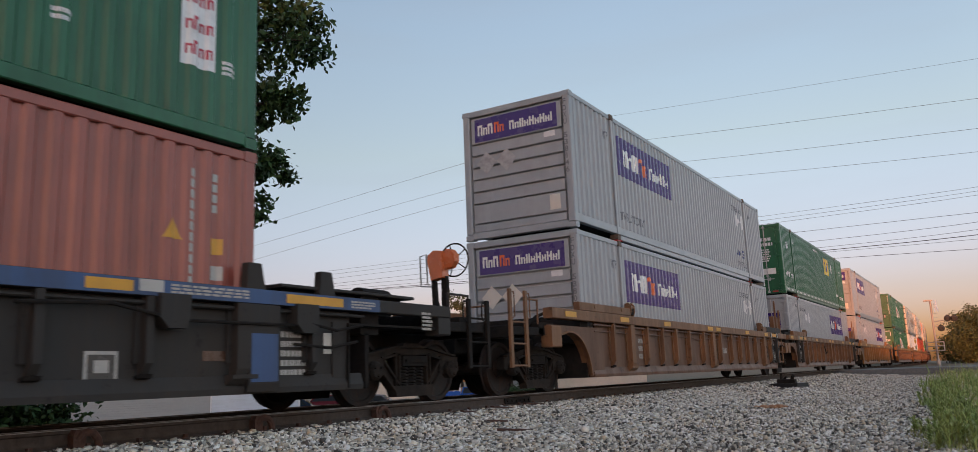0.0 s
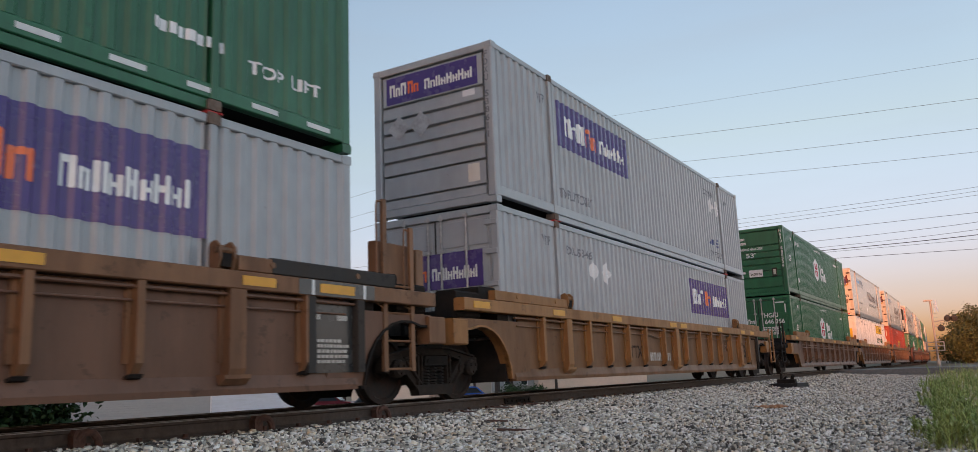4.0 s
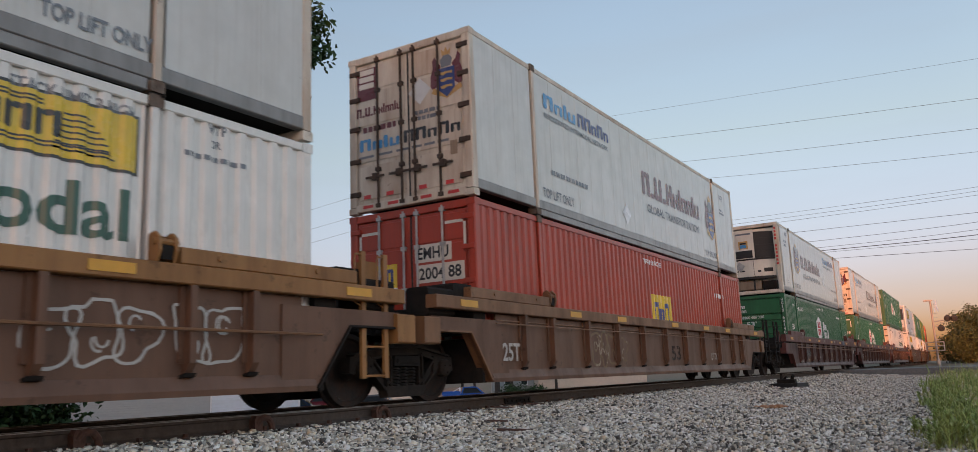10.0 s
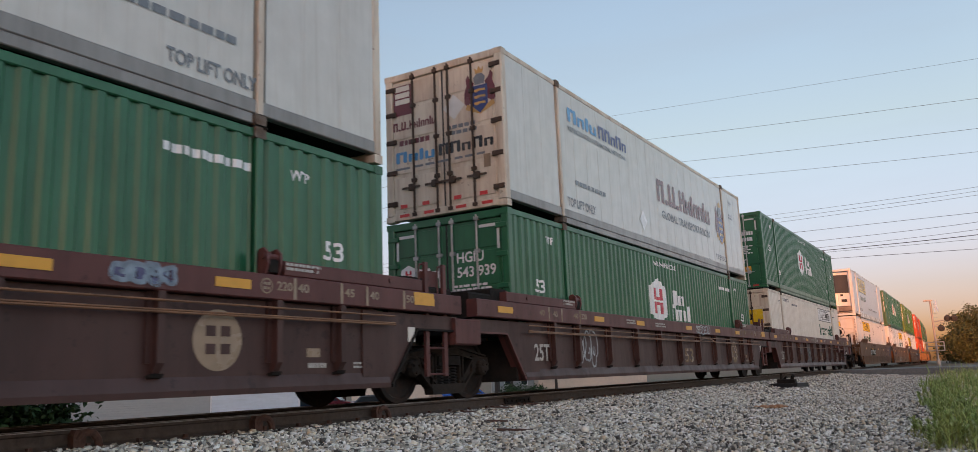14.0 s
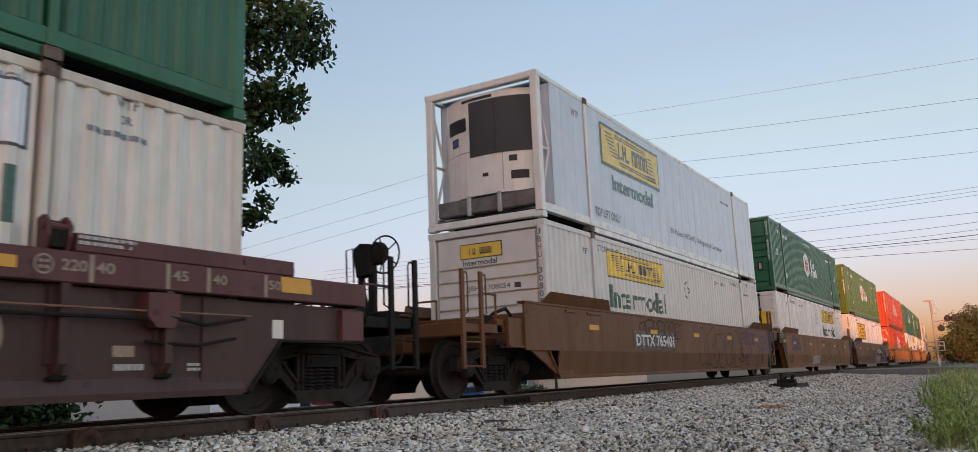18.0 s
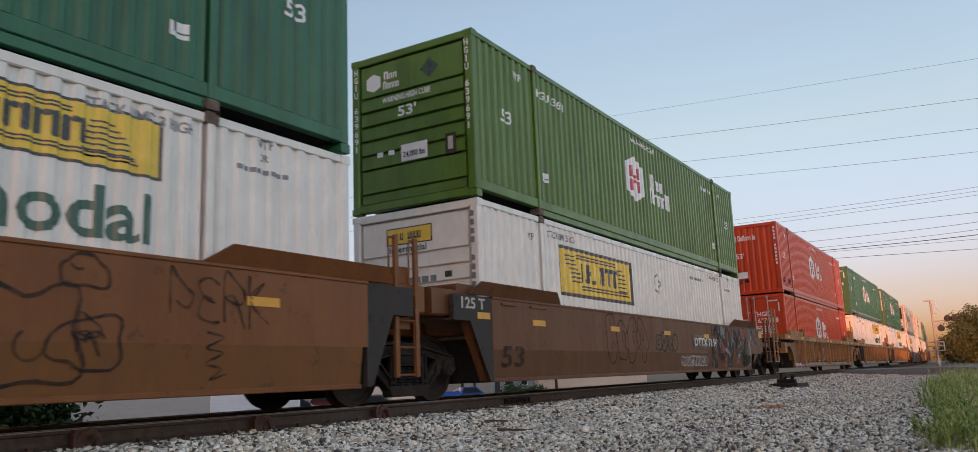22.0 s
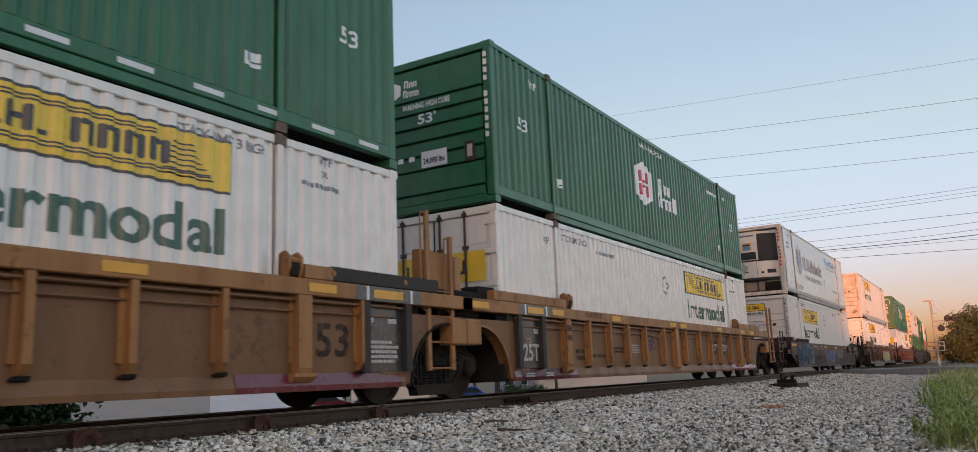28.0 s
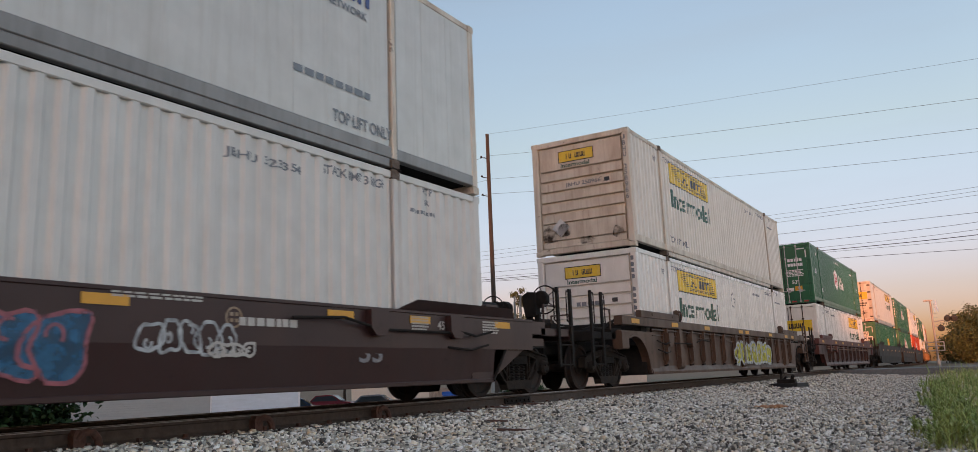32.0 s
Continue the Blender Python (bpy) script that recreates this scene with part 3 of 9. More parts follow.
# ---- across the track: lot, buildings and parked vehicles; and an added sun block behind the camera ----
def box_building(label, x0, x1, y0, y1, z0, z1, turn, wall_mat, at, siding=0.0, roof=0.4, split=None, second=None):
    """A low building: walls with lapped siding boards, roof slab and openings on its long face (-y side)."""
    b = thing("building", label, "building", at=pose(*at, 0, 0, turn))
    part("wall", Shape().box(x0, x1, y0, y1, z0, z1), wall_mat, b)
    part("roof", Shape().prism([(y0 - 0.4, z1), (y1 + 0.4, z1), ((y0 + y1) / 2, z1 + roof + 0.8)], 0, x0 - 0.3, x1 + 0.3), ROOFING, b)
    if siding:
        me = Shape().prism([(-0.002, 0.0), (-0.035, 0.0), (-0.012, siding - 0.012), (-0.002, siding)], 0, x0, x1).mesh("siding_board", wall_mat)
        for i in range(int((z1 - z0) / siding)):
            part("siding_board", me, wall_mat, b, at=pose(0, y0, z0 + i * siding))
    if split:
        me = Shape().prism([(-0.006, 0.0), (-0.040, 0.0), (-0.016, siding - 0.012), (-0.006, siding)], 0, split, x1).mesh("siding_board", second)
        for i in range(int((z1 - z0) / siding)):
            part("siding_board", me, second, b, "white siding board", at=pose(0, y0 - 0.03, z0 + i * siding))
    return b


siding_house = box_building("pale building with lapped siding beyond the track", -12.0, 10.1, 0, 9, 0, 4.4, 46, SIDING, (-43.0, 37.7, -2.7), 0.16, split=3.96, second=SIDING_WHITE)
part("corner_trim", Shape().box(10.02, 10.16, -0.09, 0.05, 0, 4.4), M_WHITE, siding_house)
part("corner_trim", Shape().box(3.86, 3.95, -0.09, 0.0, 0, 4.4), M_WHITE, siding_house)
box_building("cream stuccoed building beyond the lot", -5, 5, 0, 9, 0, 4.0, 32, STUCCO, (-54.1, 79.2, -2.6))
box_building("cream low building far beyond the track", -7, 8, 0, 9, 0, 4.2, 32, STUCCO, (-39.7, 104.5, -2.5))
house = box_building("grey house beyond the shrubs", -5, 5, 0, 8, 0, 5.0, 32, SIDING, (-53.9, 111.5, -2.5), 0.2)
for x in (-3, -0.5, 2):
    w = part("window", Shape().box(x, x + 1.1, -0.06, 0.0, 1.6, 2.9), M_WHITE, house)
    part("pane", Shape().box(x + 0.1, x + 1.0, -0.075, -0.062, 1.7, 2.8), GLASS, w)
lot = new("parking_lot", Shape().box(-75, -20, 30, 110, -2.62, -2.37).mesh("parking_lot", ASPHALT))
tagged(lot, "grey asphalt parking lot below the embankment", "ground", kind="structure")
fence = thing("wooden_fence", "weathered brown upright-board fence", "fence", at=pose(-48.0, 78.2, -2.37, 0, 0, 31))
fb = Shape().box(0, 0.14, 0, 0.025, 0, 1.8).mesh("board", FENCE)
for i in range(30):
    part("board", fb, FENCE, fence, at=pose(i * 0.155, 0, 0.02 * math.sin(i * 3.1)))
part("fence_rail", Shape().box(0, 4.65, 0.03, 0.07, 0.4, 0.5), FENCE, fence)
part("fence_rail", Shape().box(0, 4.65, 0.03, 0.07, 1.4, 1.5), FENCE, fence)


def vehicle(label, lacquer, at, turn, kind):
    """A parked vehicle: body with sills and arches, glazed cabin, wheels, lamps."""
    v = thing("parked_" + kind, label, "pickup truck" if kind == "pickup" else "car", at=pose(*at, 0, 0, turn))
    L = 5.8 if kind == "pickup" else 4.7
    W = 0.95
    hood, belt = (1.05, 1.15) if kind == "pickup" else (0.95, 1.02)
    top = {"pickup": 1.9, "suv": 1.68, "sedan": 1.45}[kind]
    ring = [(0.0, 0.40), (0.02, 0.75), (0.10, hood - 0.08), (0.30, hood), (1.35, belt), (L - 0.3, belt + 0.02), (L - 0.05, belt - 0.1), (L, 0.55), (L - 0.1, 0.38)]
    part("body", Shape().prism(ring, 0, -W, W), lacquer, v)
    if kind == "pickup":
        cab = [(1.30, belt), (2.05, top - 0.06), (2.5, top), (3.5, top - 0.02), (3.75, belt)]
        glass = [(1.55, belt + 0.06), (2.12, top - 0.14), (3.42, top - 0.12), (3.58, belt + 0.06)]
        part("bed_wall", Shape().box(-W + 0.02, -W + 0.1, 3.8, L - 0.05, belt, belt + 0.32).box(W - 0.1, W - 0.02, 3.8, L - 0.05, belt, belt + 0.32).box(-W + 0.1, W - 0.1, L - 0.1, L - 0.04, belt, belt + 0.32), lacquer, v)
        part("bed_rack", Shape().pipe([(-0.8, 3.9, belt), (-0.8, 3.9, top - 0.1), (0.8, 3.9, top - 0.1), (0.8, 3.9, belt)], 0.04, 6).pipe([(-0.3, 3.9, top - 0.1), (-0.3, 4.6, belt + 0.3)], 0.03, 6).pipe([(0.3, 3.9, top - 0.1), (0.3, 4.6, belt + 0.3)], 0.03, 6), M_WHITE, v)
    else:
        rear = L - 0.25 if kind == "suv" else L - 0.9
        cab = [(1.15, belt), (1.95, top - 0.06), (2.5, top), (rear - 0.7, top - 0.05), (rear, belt)]
        glass = [(1.42, belt + 0.05), (2.02, top - 0.13), (rear - 0.78, top - 0.15), (rear - 0.22, belt + 0.05)]
    part("cabin", Shape().prism(cab, 0, -W + 0.10, W - 0.10), lacquer, v)
    for x0, x1 in ((-W + 0.085, -W + 0.10), (W - 0.10, W - 0.085)):
        part("side_window", Shape().prism(glass, 0, x0, x1), GLASS, v)
    part("windscreen", Shape().add([(-W + 0.2, cab[0][0] + 0.10, belt + 0.09), (W - 0.2, cab[0][0] + 0.10, belt + 0.09), (W - 0.25, cab[1][0] - 0.02, top - 0.12), (-W + 0.25, cab[1][0] - 0.02, top - 0.12),
                                    (-W + 0.2, cab[0][0] + 0.06, belt + 0.11), (W - 0.2, cab[0][0] + 0.06, belt + 0.11), (W - 0.25, cab[1][0] - 0.06, top - 0.10), (-W + 0.25, cab[1][0] - 0.06, top - 0.10)],
                                   [(0, 1, 2, 3), (4, 7, 6, 5), (0, 4, 5, 1), (1, 5, 6, 2), (2, 6, 7, 3), (3, 7, 4, 0)]), GLASS, v)
    for x in (-W + 0.02, W - 0.24):
        for y in (0.9, L - 1.05):
            wh = part("wheel", Shape().lathe([(0.34, 0), (0.34, 0.22)], (x, y, 0.35), 20), BLACK, v)
            part("rim", Shape().lathe([(0.20, -0.012), (0.20, 0.232)], (x, y, 0.35), 14), ALU, wh)
    for x in (-0.72, 0.5):
        part("headlight", Shape().box(x, x + 0.24, -0.015, 0.06, 0.66, 0.80, 0.02), M_SILVERTAPE, v)
        part("tail_light", Shape().box(x, x + 0.22, L - 0.06, L + 0.012, 0.7, 0.92, 0.02), M_REDTAPE, v)
    part("bumper", Shape().box(-W + 0.05, W - 0.05, -0.06, 0.05, 0.36, 0.55, 0.03), BLACK, v)
    return v


vehicle("blue pickup truck with a white bed rack, parked", CAR_BLUE, (-37.06, 75.17, -2.37), 121, "pickup")
vehicle("slate grey estate car, parked", CAR_GREY, (-36.08, 58.00, -2.37), 121, "suv")
vehicle("navy blue estate car, parked in the lot", CAR_NAVY, (-41.40, 53.65, -2.37), 128, "suv")
vehicle("dark red estate car, parked", CAR_RED, (-47.36, 64.31, -2.37), 115, "suv")
# unseen block, added only to keep the low sun off the near train
blocker = thing("sun_blocker", "plain unseen block added behind the view to shade the train", "building", kind="structure")
part("wall", Shape().box(-24.0, 30.8, -104.0, -90.0, -0.6, 13.0), STUCCO, blocker)
# lower wing added to keep the sun off the far cars' sides
part("wing_wall", Shape().box(30.8, 78.0, -102.0, -91.0, -0.6, 8.4), STUCCO, blocker, "lower unseen wing added to shade the far cars")
part("wing_roof", Shape().box(31.3, 78.3, -102.3, -90.7, 8.4, 8.6), ROOFING, blocker)
part("roof", Shape().box(-24.4, 31.2, -104.4, -89.6, 13.0, 13.3), ROOFING, blocker)



MESHES = {}


def shared(key, make):
    if key not in MESHES:
        MESHES[key] = make()
    return MESHES[key]


def wheelset_mesh(r):
    s = Shape()
    for k in (1, -1):
        prof = [(0.09, 0.58), (0.13, 0.66), (r * 0.80, 0.70), (r * 0.86, 0.68), (r + 0.028, 0.68), (r + 0.028, 0.705), (r + 0.004, 0.725),
                (r - 0.004, 0.815), (r * 0.86, 0.82), (r * 0.82, 0.79), (0.15, 0.755), (0.12, 0.80), (0.085, 0.81)]
        s.lathe([(a, b * k) for a, b in prof], (0, 0, 0), 36)
    s.tube((-0.8, 0, 0), (0.8, 0, 0), 0.085, 14)
    return s


def side_frame_mesh(base):
    """Cast side frame: arched top member, diagonals, spring seat and pedestals, flanged edges and open windows between."""
    s, h = Shape(), base / 2
    lo, hi = 0.92, 1.03

    def member(a, b, wa, wb):
        """A tapered web between two points of the frame's plane, with a proud flange along both edges."""
        d = Vector((b[0] - a[0], b[1] - a[1])).normalized()
        n = Vector((-d.y, d.x))
        s.prism([(a[0] + n.x * wa, a[1] + n.y * wa), (b[0] + n.x * wb, b[1] + n.y * wb), (b[0] - n.x * wb, b[1] - n.y * wb), (a[0] - n.x * wa, a[1] - n.y * wa)], 0, lo, hi - 0.02)
        for q in (1, -1):
            s.prism([(a[0] + q * n.x * wa, a[1] + q * n.y * wa), (b[0] + q * n.x * wb, b[1] + q * n.y * wb),
                     (b[0] + q * n.x * (wb - 0.026), b[1] + q * n.y * (wb - 0.026)), (a[0] + q * n.x * (wa - 0.026), a[1] + q * n.y * (wa - 0.026))], 0, lo - 0.01, hi + 0.03)
    for k in (1, -1):
        member((k * (h + 0.16), 0.60), (k * 0.34, 0.735), 0.075, 0.062)
        member((k * (h - 0.12), 0.60), (k * 0.33, 0.19), 0.085, 0.07)
        member((k * 0.36, 0.70), (k * 0.36, 0.20), 0.055, 0.055)
        s.prism([(k * (h - 0.22), 0.66), (k * (h + 0.24), 0.64), (k * (h + 0.26), 0.44), (k * (h + 0.15), 0.42), (k * (h + 0.13), 0.54), (k * (h - 0.13), 0.54), (k * (h - 0.15), 0.40), (k * (h - 0.24), 0.40)], 0, lo - 0.02, hi + 0.02)
    member((-0.36, 0.735), (0.36, 0.735), 0.062, 0.062)
    s.prism([(-0.46, 0.25), (0.46, 0.25), (0.40, 0.10), (-0.40, 0.10)], 0, lo - 0.015, hi + 0.035)
    s.prism([(-0.22, 0.795), (0.22, 0.795), (0.18, 0.84), (-0.18, 0.84)], 0, lo, hi)
    return s


def spring_mesh():
    """Three coil springs between the seat and the bolster's end, which shows above them."""
    s = Shape()
    for y in (-0.18, 0.0, 0.18):
        pts = []
        for i in range(43):
            a = i * 2 * math.pi / 7
            pts.append((0.98 + 0.07 * math.sin(a), y + 0.075 * math.cos(a), 0.25 + 0.27 * i / 42))
        s.pipe(pts, 0.019, 5)
    s.prism([(-0.29, 0.52), (0.29, 0.52), (0.27, 0.66), (-0.27, 0.66)], 0, 0.86, 1.085)
    s.prism([(-0.24, 0.565), (0.24, 0.565), (0.22, 0.615), (-0.22, 0.615)], 0, 1.085, 1.105)
    return s


TURNING = []


def truck(parent, y, base, r):
    """A two-axle bogie: bolster with side frames, springs, wheelsets and bearing caps."""
    s = Shape()
    s.box(-0.95, 0.95, -0.20, 0.20, 0.62, 0.80, 0.03).lathe([(0.30, 0.80), (0.30, 0.92)], (0, 0, 0), 20, 2)
    s.box(-0.75, 0.75, -base / 2 + 0.44, -base / 2 + 0.52, 0.36, 0.56, 0.02).box(-0.75, 0.75, base / 2 - 0.52, base / 2 - 0.44, 0.36, 0.56, 0.02)
    me = shared(("bolster", base), lambda: s.mesh("truck", STEEL))
    bogie = part("truck", me, STEEL, parent, "black two-axle freight bogie", pose(0, y, 0))
    fm = shared(("frame", base), lambda: side_frame_mesh(base).mesh("side_frame", CAST))
    sm = shared("spring", lambda: spring_mesh().mesh("spring_nest", STEEL))
    wm = shared(("wheels", r), lambda: wheelset_mesh(r).mesh("wheelset", WHEEL_STEEL))
    cap = Shape().lathe([(0.13, 1.0), (0.13, 1.10), (0.10, 1.14), (0.05, 1.145)], (0, 0, 0), 16)
    cap.lathe([(0.022, 1.14), (0.022, 1.165)], (0, 0.06, 0.04), 6).lathe([(0.022, 1.14), (0.022, 1.165)], (0, -0.06, 0.04), 6).lathe([(0.022, 1.14), (0.022, 1.165)], (0, 0, -0.065), 6)
    cm = shared("cap", lambda: cap.mesh("bearing_cap", CAST))
    for turn in (0, 180):
        part("side_frame", fm, CAST, bogie, at=pose(0, 0, 0, 0, 0, turn))
        part("spring_nest", sm, STEEL, bogie, "coil spring nest", at=pose(0, 0, 0, 0, 0, turn))
        for k in (1, -1):
            part("bearing_cap", cm, CAST, bogie, at=pose(0, k * base / 2, r, 0, 0, turn))
    for k in (1, -1):
        w = part("wheelset", wm, WHEEL_STEEL, bogie, "steel wheels on an axle", at=pose(0, k * base / 2, r))
        TURNING.append((w, k * base / 2, r))
    return bogie


def ladder(parent, mat, x, y0, y1, z0, z1, rungs, tall=None):
    """Two channel uprights, stirrup rungs below deck height and a thin bent hand rail above."""
    s = Shape()
    for y, up in ((y0, z1), (y1, tall or z1)):
        s.box(x - 0.022, x + 0.022, y - 0.04, y + 0.04, z0, up)
    for i in range(rungs):
        z = z0 + 0.03 + 0.36 * i
        s.tube((x, y0, z), (x, y1, z), 0.016, 6)
    lad = part("ladder", s, mat, parent, "steel ladder with round rungs")
    for y, up in ((y0, z1), (y1, tall or z1)):
        part("hand_rail", Shape().pipe([(x, y, up - 0.04), (x, y + 0.13, up - 0.04), (x, y + 0.15, up - 0.10), (x, y + 0.15, min(1.30, z1 - 0.3)), (x, y, min(1.24, z1 - 0.36))], 0.012, 5), mat, lad)
    return lad


def arc_ring(cy, cz, r, a0, a1, n):
    return [(cy + r * math.cos(radians(a0 + (a1 - a0) * i / n)), cz + r * math.sin(radians(a0 + (a1 - a0) * i / n))) for i in range(n + 1)]


def car_end(car, paint_mat, mid, smooth, detail, brake, top, posts=1.95, arch=True, panel_mat=None, lip_mat=None):
    """One end of a well car, drawn for the end at y = 0 that faces -y. Returns its parts, to be turned for the other end."""
    made = []
    for k in (1, -1):
        s = Shape()
        a, b = sorted((k * 1.40, k * 1.455))
        out = -1.48 if mid else -1.72
        ring = [(0.62, 0.26), (0.62, top - 0.3), (out, top - 0.3)]
        if arch == "cut":
            edge = [(out, 1.0), (0.36, 1.0), (0.36, 0.26)]
        elif arch and not smooth:
            edge = [(out, 1.02)] + arc_ring(-0.90, 0.22, 0.86, 110, 4, 8)
        elif mid:
            edge = [(out, 0.98), (-0.50, 0.98), (0.06, 0.26)]
        else:
            edge = [(out, 0.78), (-0.42, 0.78), (0.02, 0.26)]
        if smooth and mid:
            # a black bay stands beyond the end of the coloured side
            ring, edge = [(0.01 if not lip_mat else -0.09, 0.26), (0.01 if not lip_mat else -0.09, top - 0.02), (-1.06, top - 0.02)], [(-1.06, 1.16), (-0.62, 1.16), (-0.10 if not lip_mat else -0.2, 0.26)]
            a, b = sorted((k * 1.42, k * 1.494))
        s.prism(ring + edge, 0, a, b)
        made.append(part("end_plate", s, BLACK_CAR if smooth and mid else panel_mat or paint_mat, car))
        outer = []
        for i, p in enumerate(edge):
            q, o = edge[min(i + 1, len(edge) - 1)], edge[max(i - 1, 0)]
            d = Vector((q[0] - o[0], q[1] - o[1])).normalized()
            outer.append((p[0] - d.y * 0.03, p[1] + d.x * 0.03))
        lip = Shape().prism(list(edge) + outer[::-1], 0, *sorted((k * 1.30, k * 1.49)))
        # far-side lips go dark: the shade inside the arch is put into colour
        made.append(part("arch_lip", lip, lip_mat or (paint_mat if k > 0 else STEEL), car))
        if arch == "cut":
            deck = Shape().box(*sorted((k * 1.05, k * 1.46)), -1.0, 1.45, top + 0.06, top + 0.10, 0.01).box(*sorted((k * 1.20, k * 1.30)), -0.9, 1.3, top + 0.002, top + 0.06)
            made.append(part("deck_plate", deck, paint_mat, car, "dark steel walkway plate"))
            for y in (0.62, 1.72):
                made.append(part("corner_guide", Shape().prism([(y, top + 0.002), (y + 0.26, top + 0.002), (y + 0.24, top + 0.28), (y + 0.06, top + 0.28)], 0, *sorted((k * 1.40, k * 1.50))), paint_mat, car))
            made.append(part("end_bracket", Shape().box(*sorted((k * 1.30, k * 1.54)), -1.74, -1.45, 0.92, 1.18, 0.02), paint_mat, car))
        elif not smooth:
            led = Shape().box(min(k * 1.40, k * 1.53), max(k * 1.40, k * 1.53), -0.55, 2.02, top + 0.002, top + 0.17, 0.015)
            for y in (0.15, 1.55):
                led.tube((k * 1.525, y, top + 0.10), (k * 1.545, y, top + 0.10), 0.035, 8)
            made.append(part("guide_ledge", led, paint_mat, car))
            g = Shape()
            for y in (2.06, 2.25):
                g.prism([(k * 1.395, top + 0.002), (k * 1.50, top + 0.002), (k * 1.545, top + 0.12), (k * 1.535, top + 0.24), (k * 1.47, top + 0.30), (k * 1.395, top + 0.28)], 1, y, y + 0.035)
            g.box(*sorted((k * 1.385, k * 1.41)), 2.06, 2.285, top + 0.002, top + 0.27)
            g.tube((k * 1.49, 2.04, top + 0.20), (k * 1.49, 2.31, top + 0.20), 0.035, 8)
            made.append(part("corner_guide", g, paint_mat, car))
            made.append(part("guide_latch", Shape().prism([(k * 1.42, top + 0.05), (k * 1.52, top + 0.03), (k * 1.53, top + 0.16), (k * 1.44, top + 0.20)], 1, 2.11, 2.235), STEEL, car))
            box = Shape().box(min(k * 1.30, k * 1.52), max(k * 1.30, k * 1.52), -1.74, -1.36, 0.80, 1.18, 0.02)
            made.append(part("end_bracket", box, paint_mat, car))
        else:
            up = 0.20 if top > 1.4 else 0.14
            rim = [(1.470, -0.62, top + 0.005), (1.470, 2.42, top + 0.005), (1.575, 2.12, top + up), (1.575, -0.42, top + up),
                   (1.512, -0.62, top + 0.005), (1.512, 2.42, top + 0.005), (1.605, 2.12, top + up), (1.605, -0.42, top + up)]
            led = Shape().add([(k * x, y, z) for x, y, z in rim], [(0, 1, 2, 3), (4, 7, 6, 5), (0, 4, 5, 1), (1, 5, 6, 2), (2, 6, 7, 3), (3, 7, 4, 0)])
            made.append(part("guide_ledge", led, paint_mat, car, "flared container guide"))
            for y0, y1 in ((0.30, 0.75), (1.25, 1.85)) if k > 0 else ():
                made.append(part("guide_hinge", Shape().box(1.503, 1.522, y0, y1, top - 0.12, top - 0.075, 0.006), paint_mat, car))
    # dark bulkhead: shade behind the bogie arch put into its colour
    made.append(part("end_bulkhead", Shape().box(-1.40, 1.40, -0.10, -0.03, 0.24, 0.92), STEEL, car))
    # end structure over the bogie
    s = Shape()
    if mid:
        s.box(-0.42, 0.42, -1.45, 0.2, 0.98, 1.22, 0.03).box(-1.40, 1.40, -0.30, 0.05, 0.98, 1.45, 0.02).box(-0.34, 0.34, -1.75, -1.40, 1.0, 1.2, 0.03)
        for k in (1, -1):
            s.box(min(k * 1.0, k * 1.39), max(k * 1.0, k * 1.39), -1.46, -0.80, 1.22, 1.62, 0.03).box(min(k * 0.6, k * 1.39), max(k * 0.6, k * 1.39), -0.82, -0.30, 1.45, 1.72, 0.03)
    else:
        s.box(-0.36, 0.36, -3.10, 0.2, 0.72, 1.04, 0.03).box(-1.40, 1.40, -0.30, 0.05, 0.90, 1.45, 0.02).box(-1.38, 1.38, -1.95, -1.40, 1.02, 1.24, 0.02)
        s.box(-1.38, 1.38, -3.02, -2.90, 0.94, 1.16, 0.02)
        for k in (1, -1):
            s.box(min(k * 1.30, k * 1.38), max(k * 1.30, k * 1.38), -2.95, -1.80, 1.00, 1.14, 0.01)
    # ribbed cars' frames darkened in place of the shade over the bogie
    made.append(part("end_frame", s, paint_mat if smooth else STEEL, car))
    if mid and lip_mat:
        for k in (1, -1):
            if smooth or not arch:
                made.append(ladder(car, paint_mat, k * 1.42, -1.22, -0.78, 0.36, posts + (0.3 if smooth else 0.0), 4))
                made.append(part("ladder_bracket", Shape().box(*sorted((k * 1.18, k * 1.34)), -1.20, -0.92, 1.0, 1.85, 0.02), paint_mat, car))
            else:
                made.append(ladder(car, paint_mat, k * 1.45, -1.05, -0.47, 0.44, 2.38, 4, 2.69))
                made.append(part("ladder_bracket", Shape().box(*sorted((k * 1.24, k * 1.38)), -1.10, -0.40, 1.52, 2.14, 0.02).box(*sorted((k * 1.26, k * 1.36)), -1.48, -1.30, 1.0, 2.12, 0.015), paint_mat, car, "tan plate behind the ladder"))
        made.append(part("hand_post", Shape().tube((1.05, -0.95, 1.2), (1.05, -0.95, 2.3), 0.018, 6).tube((0.6, -0.95, 1.2), (0.6, -0.95, 2.3), 0.018, 6).tube((0.6, -0.95, 2.0), (1.05, -0.95, 2.0), 0.014, 6), STEEL, car))
    if not mid:
        g = Shape()
        for i in range(12):
            g.box(-1.30, 1.30, -2.88 + i * 0.078, -2.84 + i * 0.078, 1.12, 1.15)
        for x in (-1.25, -0.4, 0.4, 1.25):
            g.box(x - 0.02, x + 0.02, -2.9, -1.92, 1.09, 1.122)
        made.append(part("crossover_grating", g, STEEL, car))
        c = Shape().box(-0.09, 0.09, -3.28, -3.0, 0.78, 0.98, 0.02)
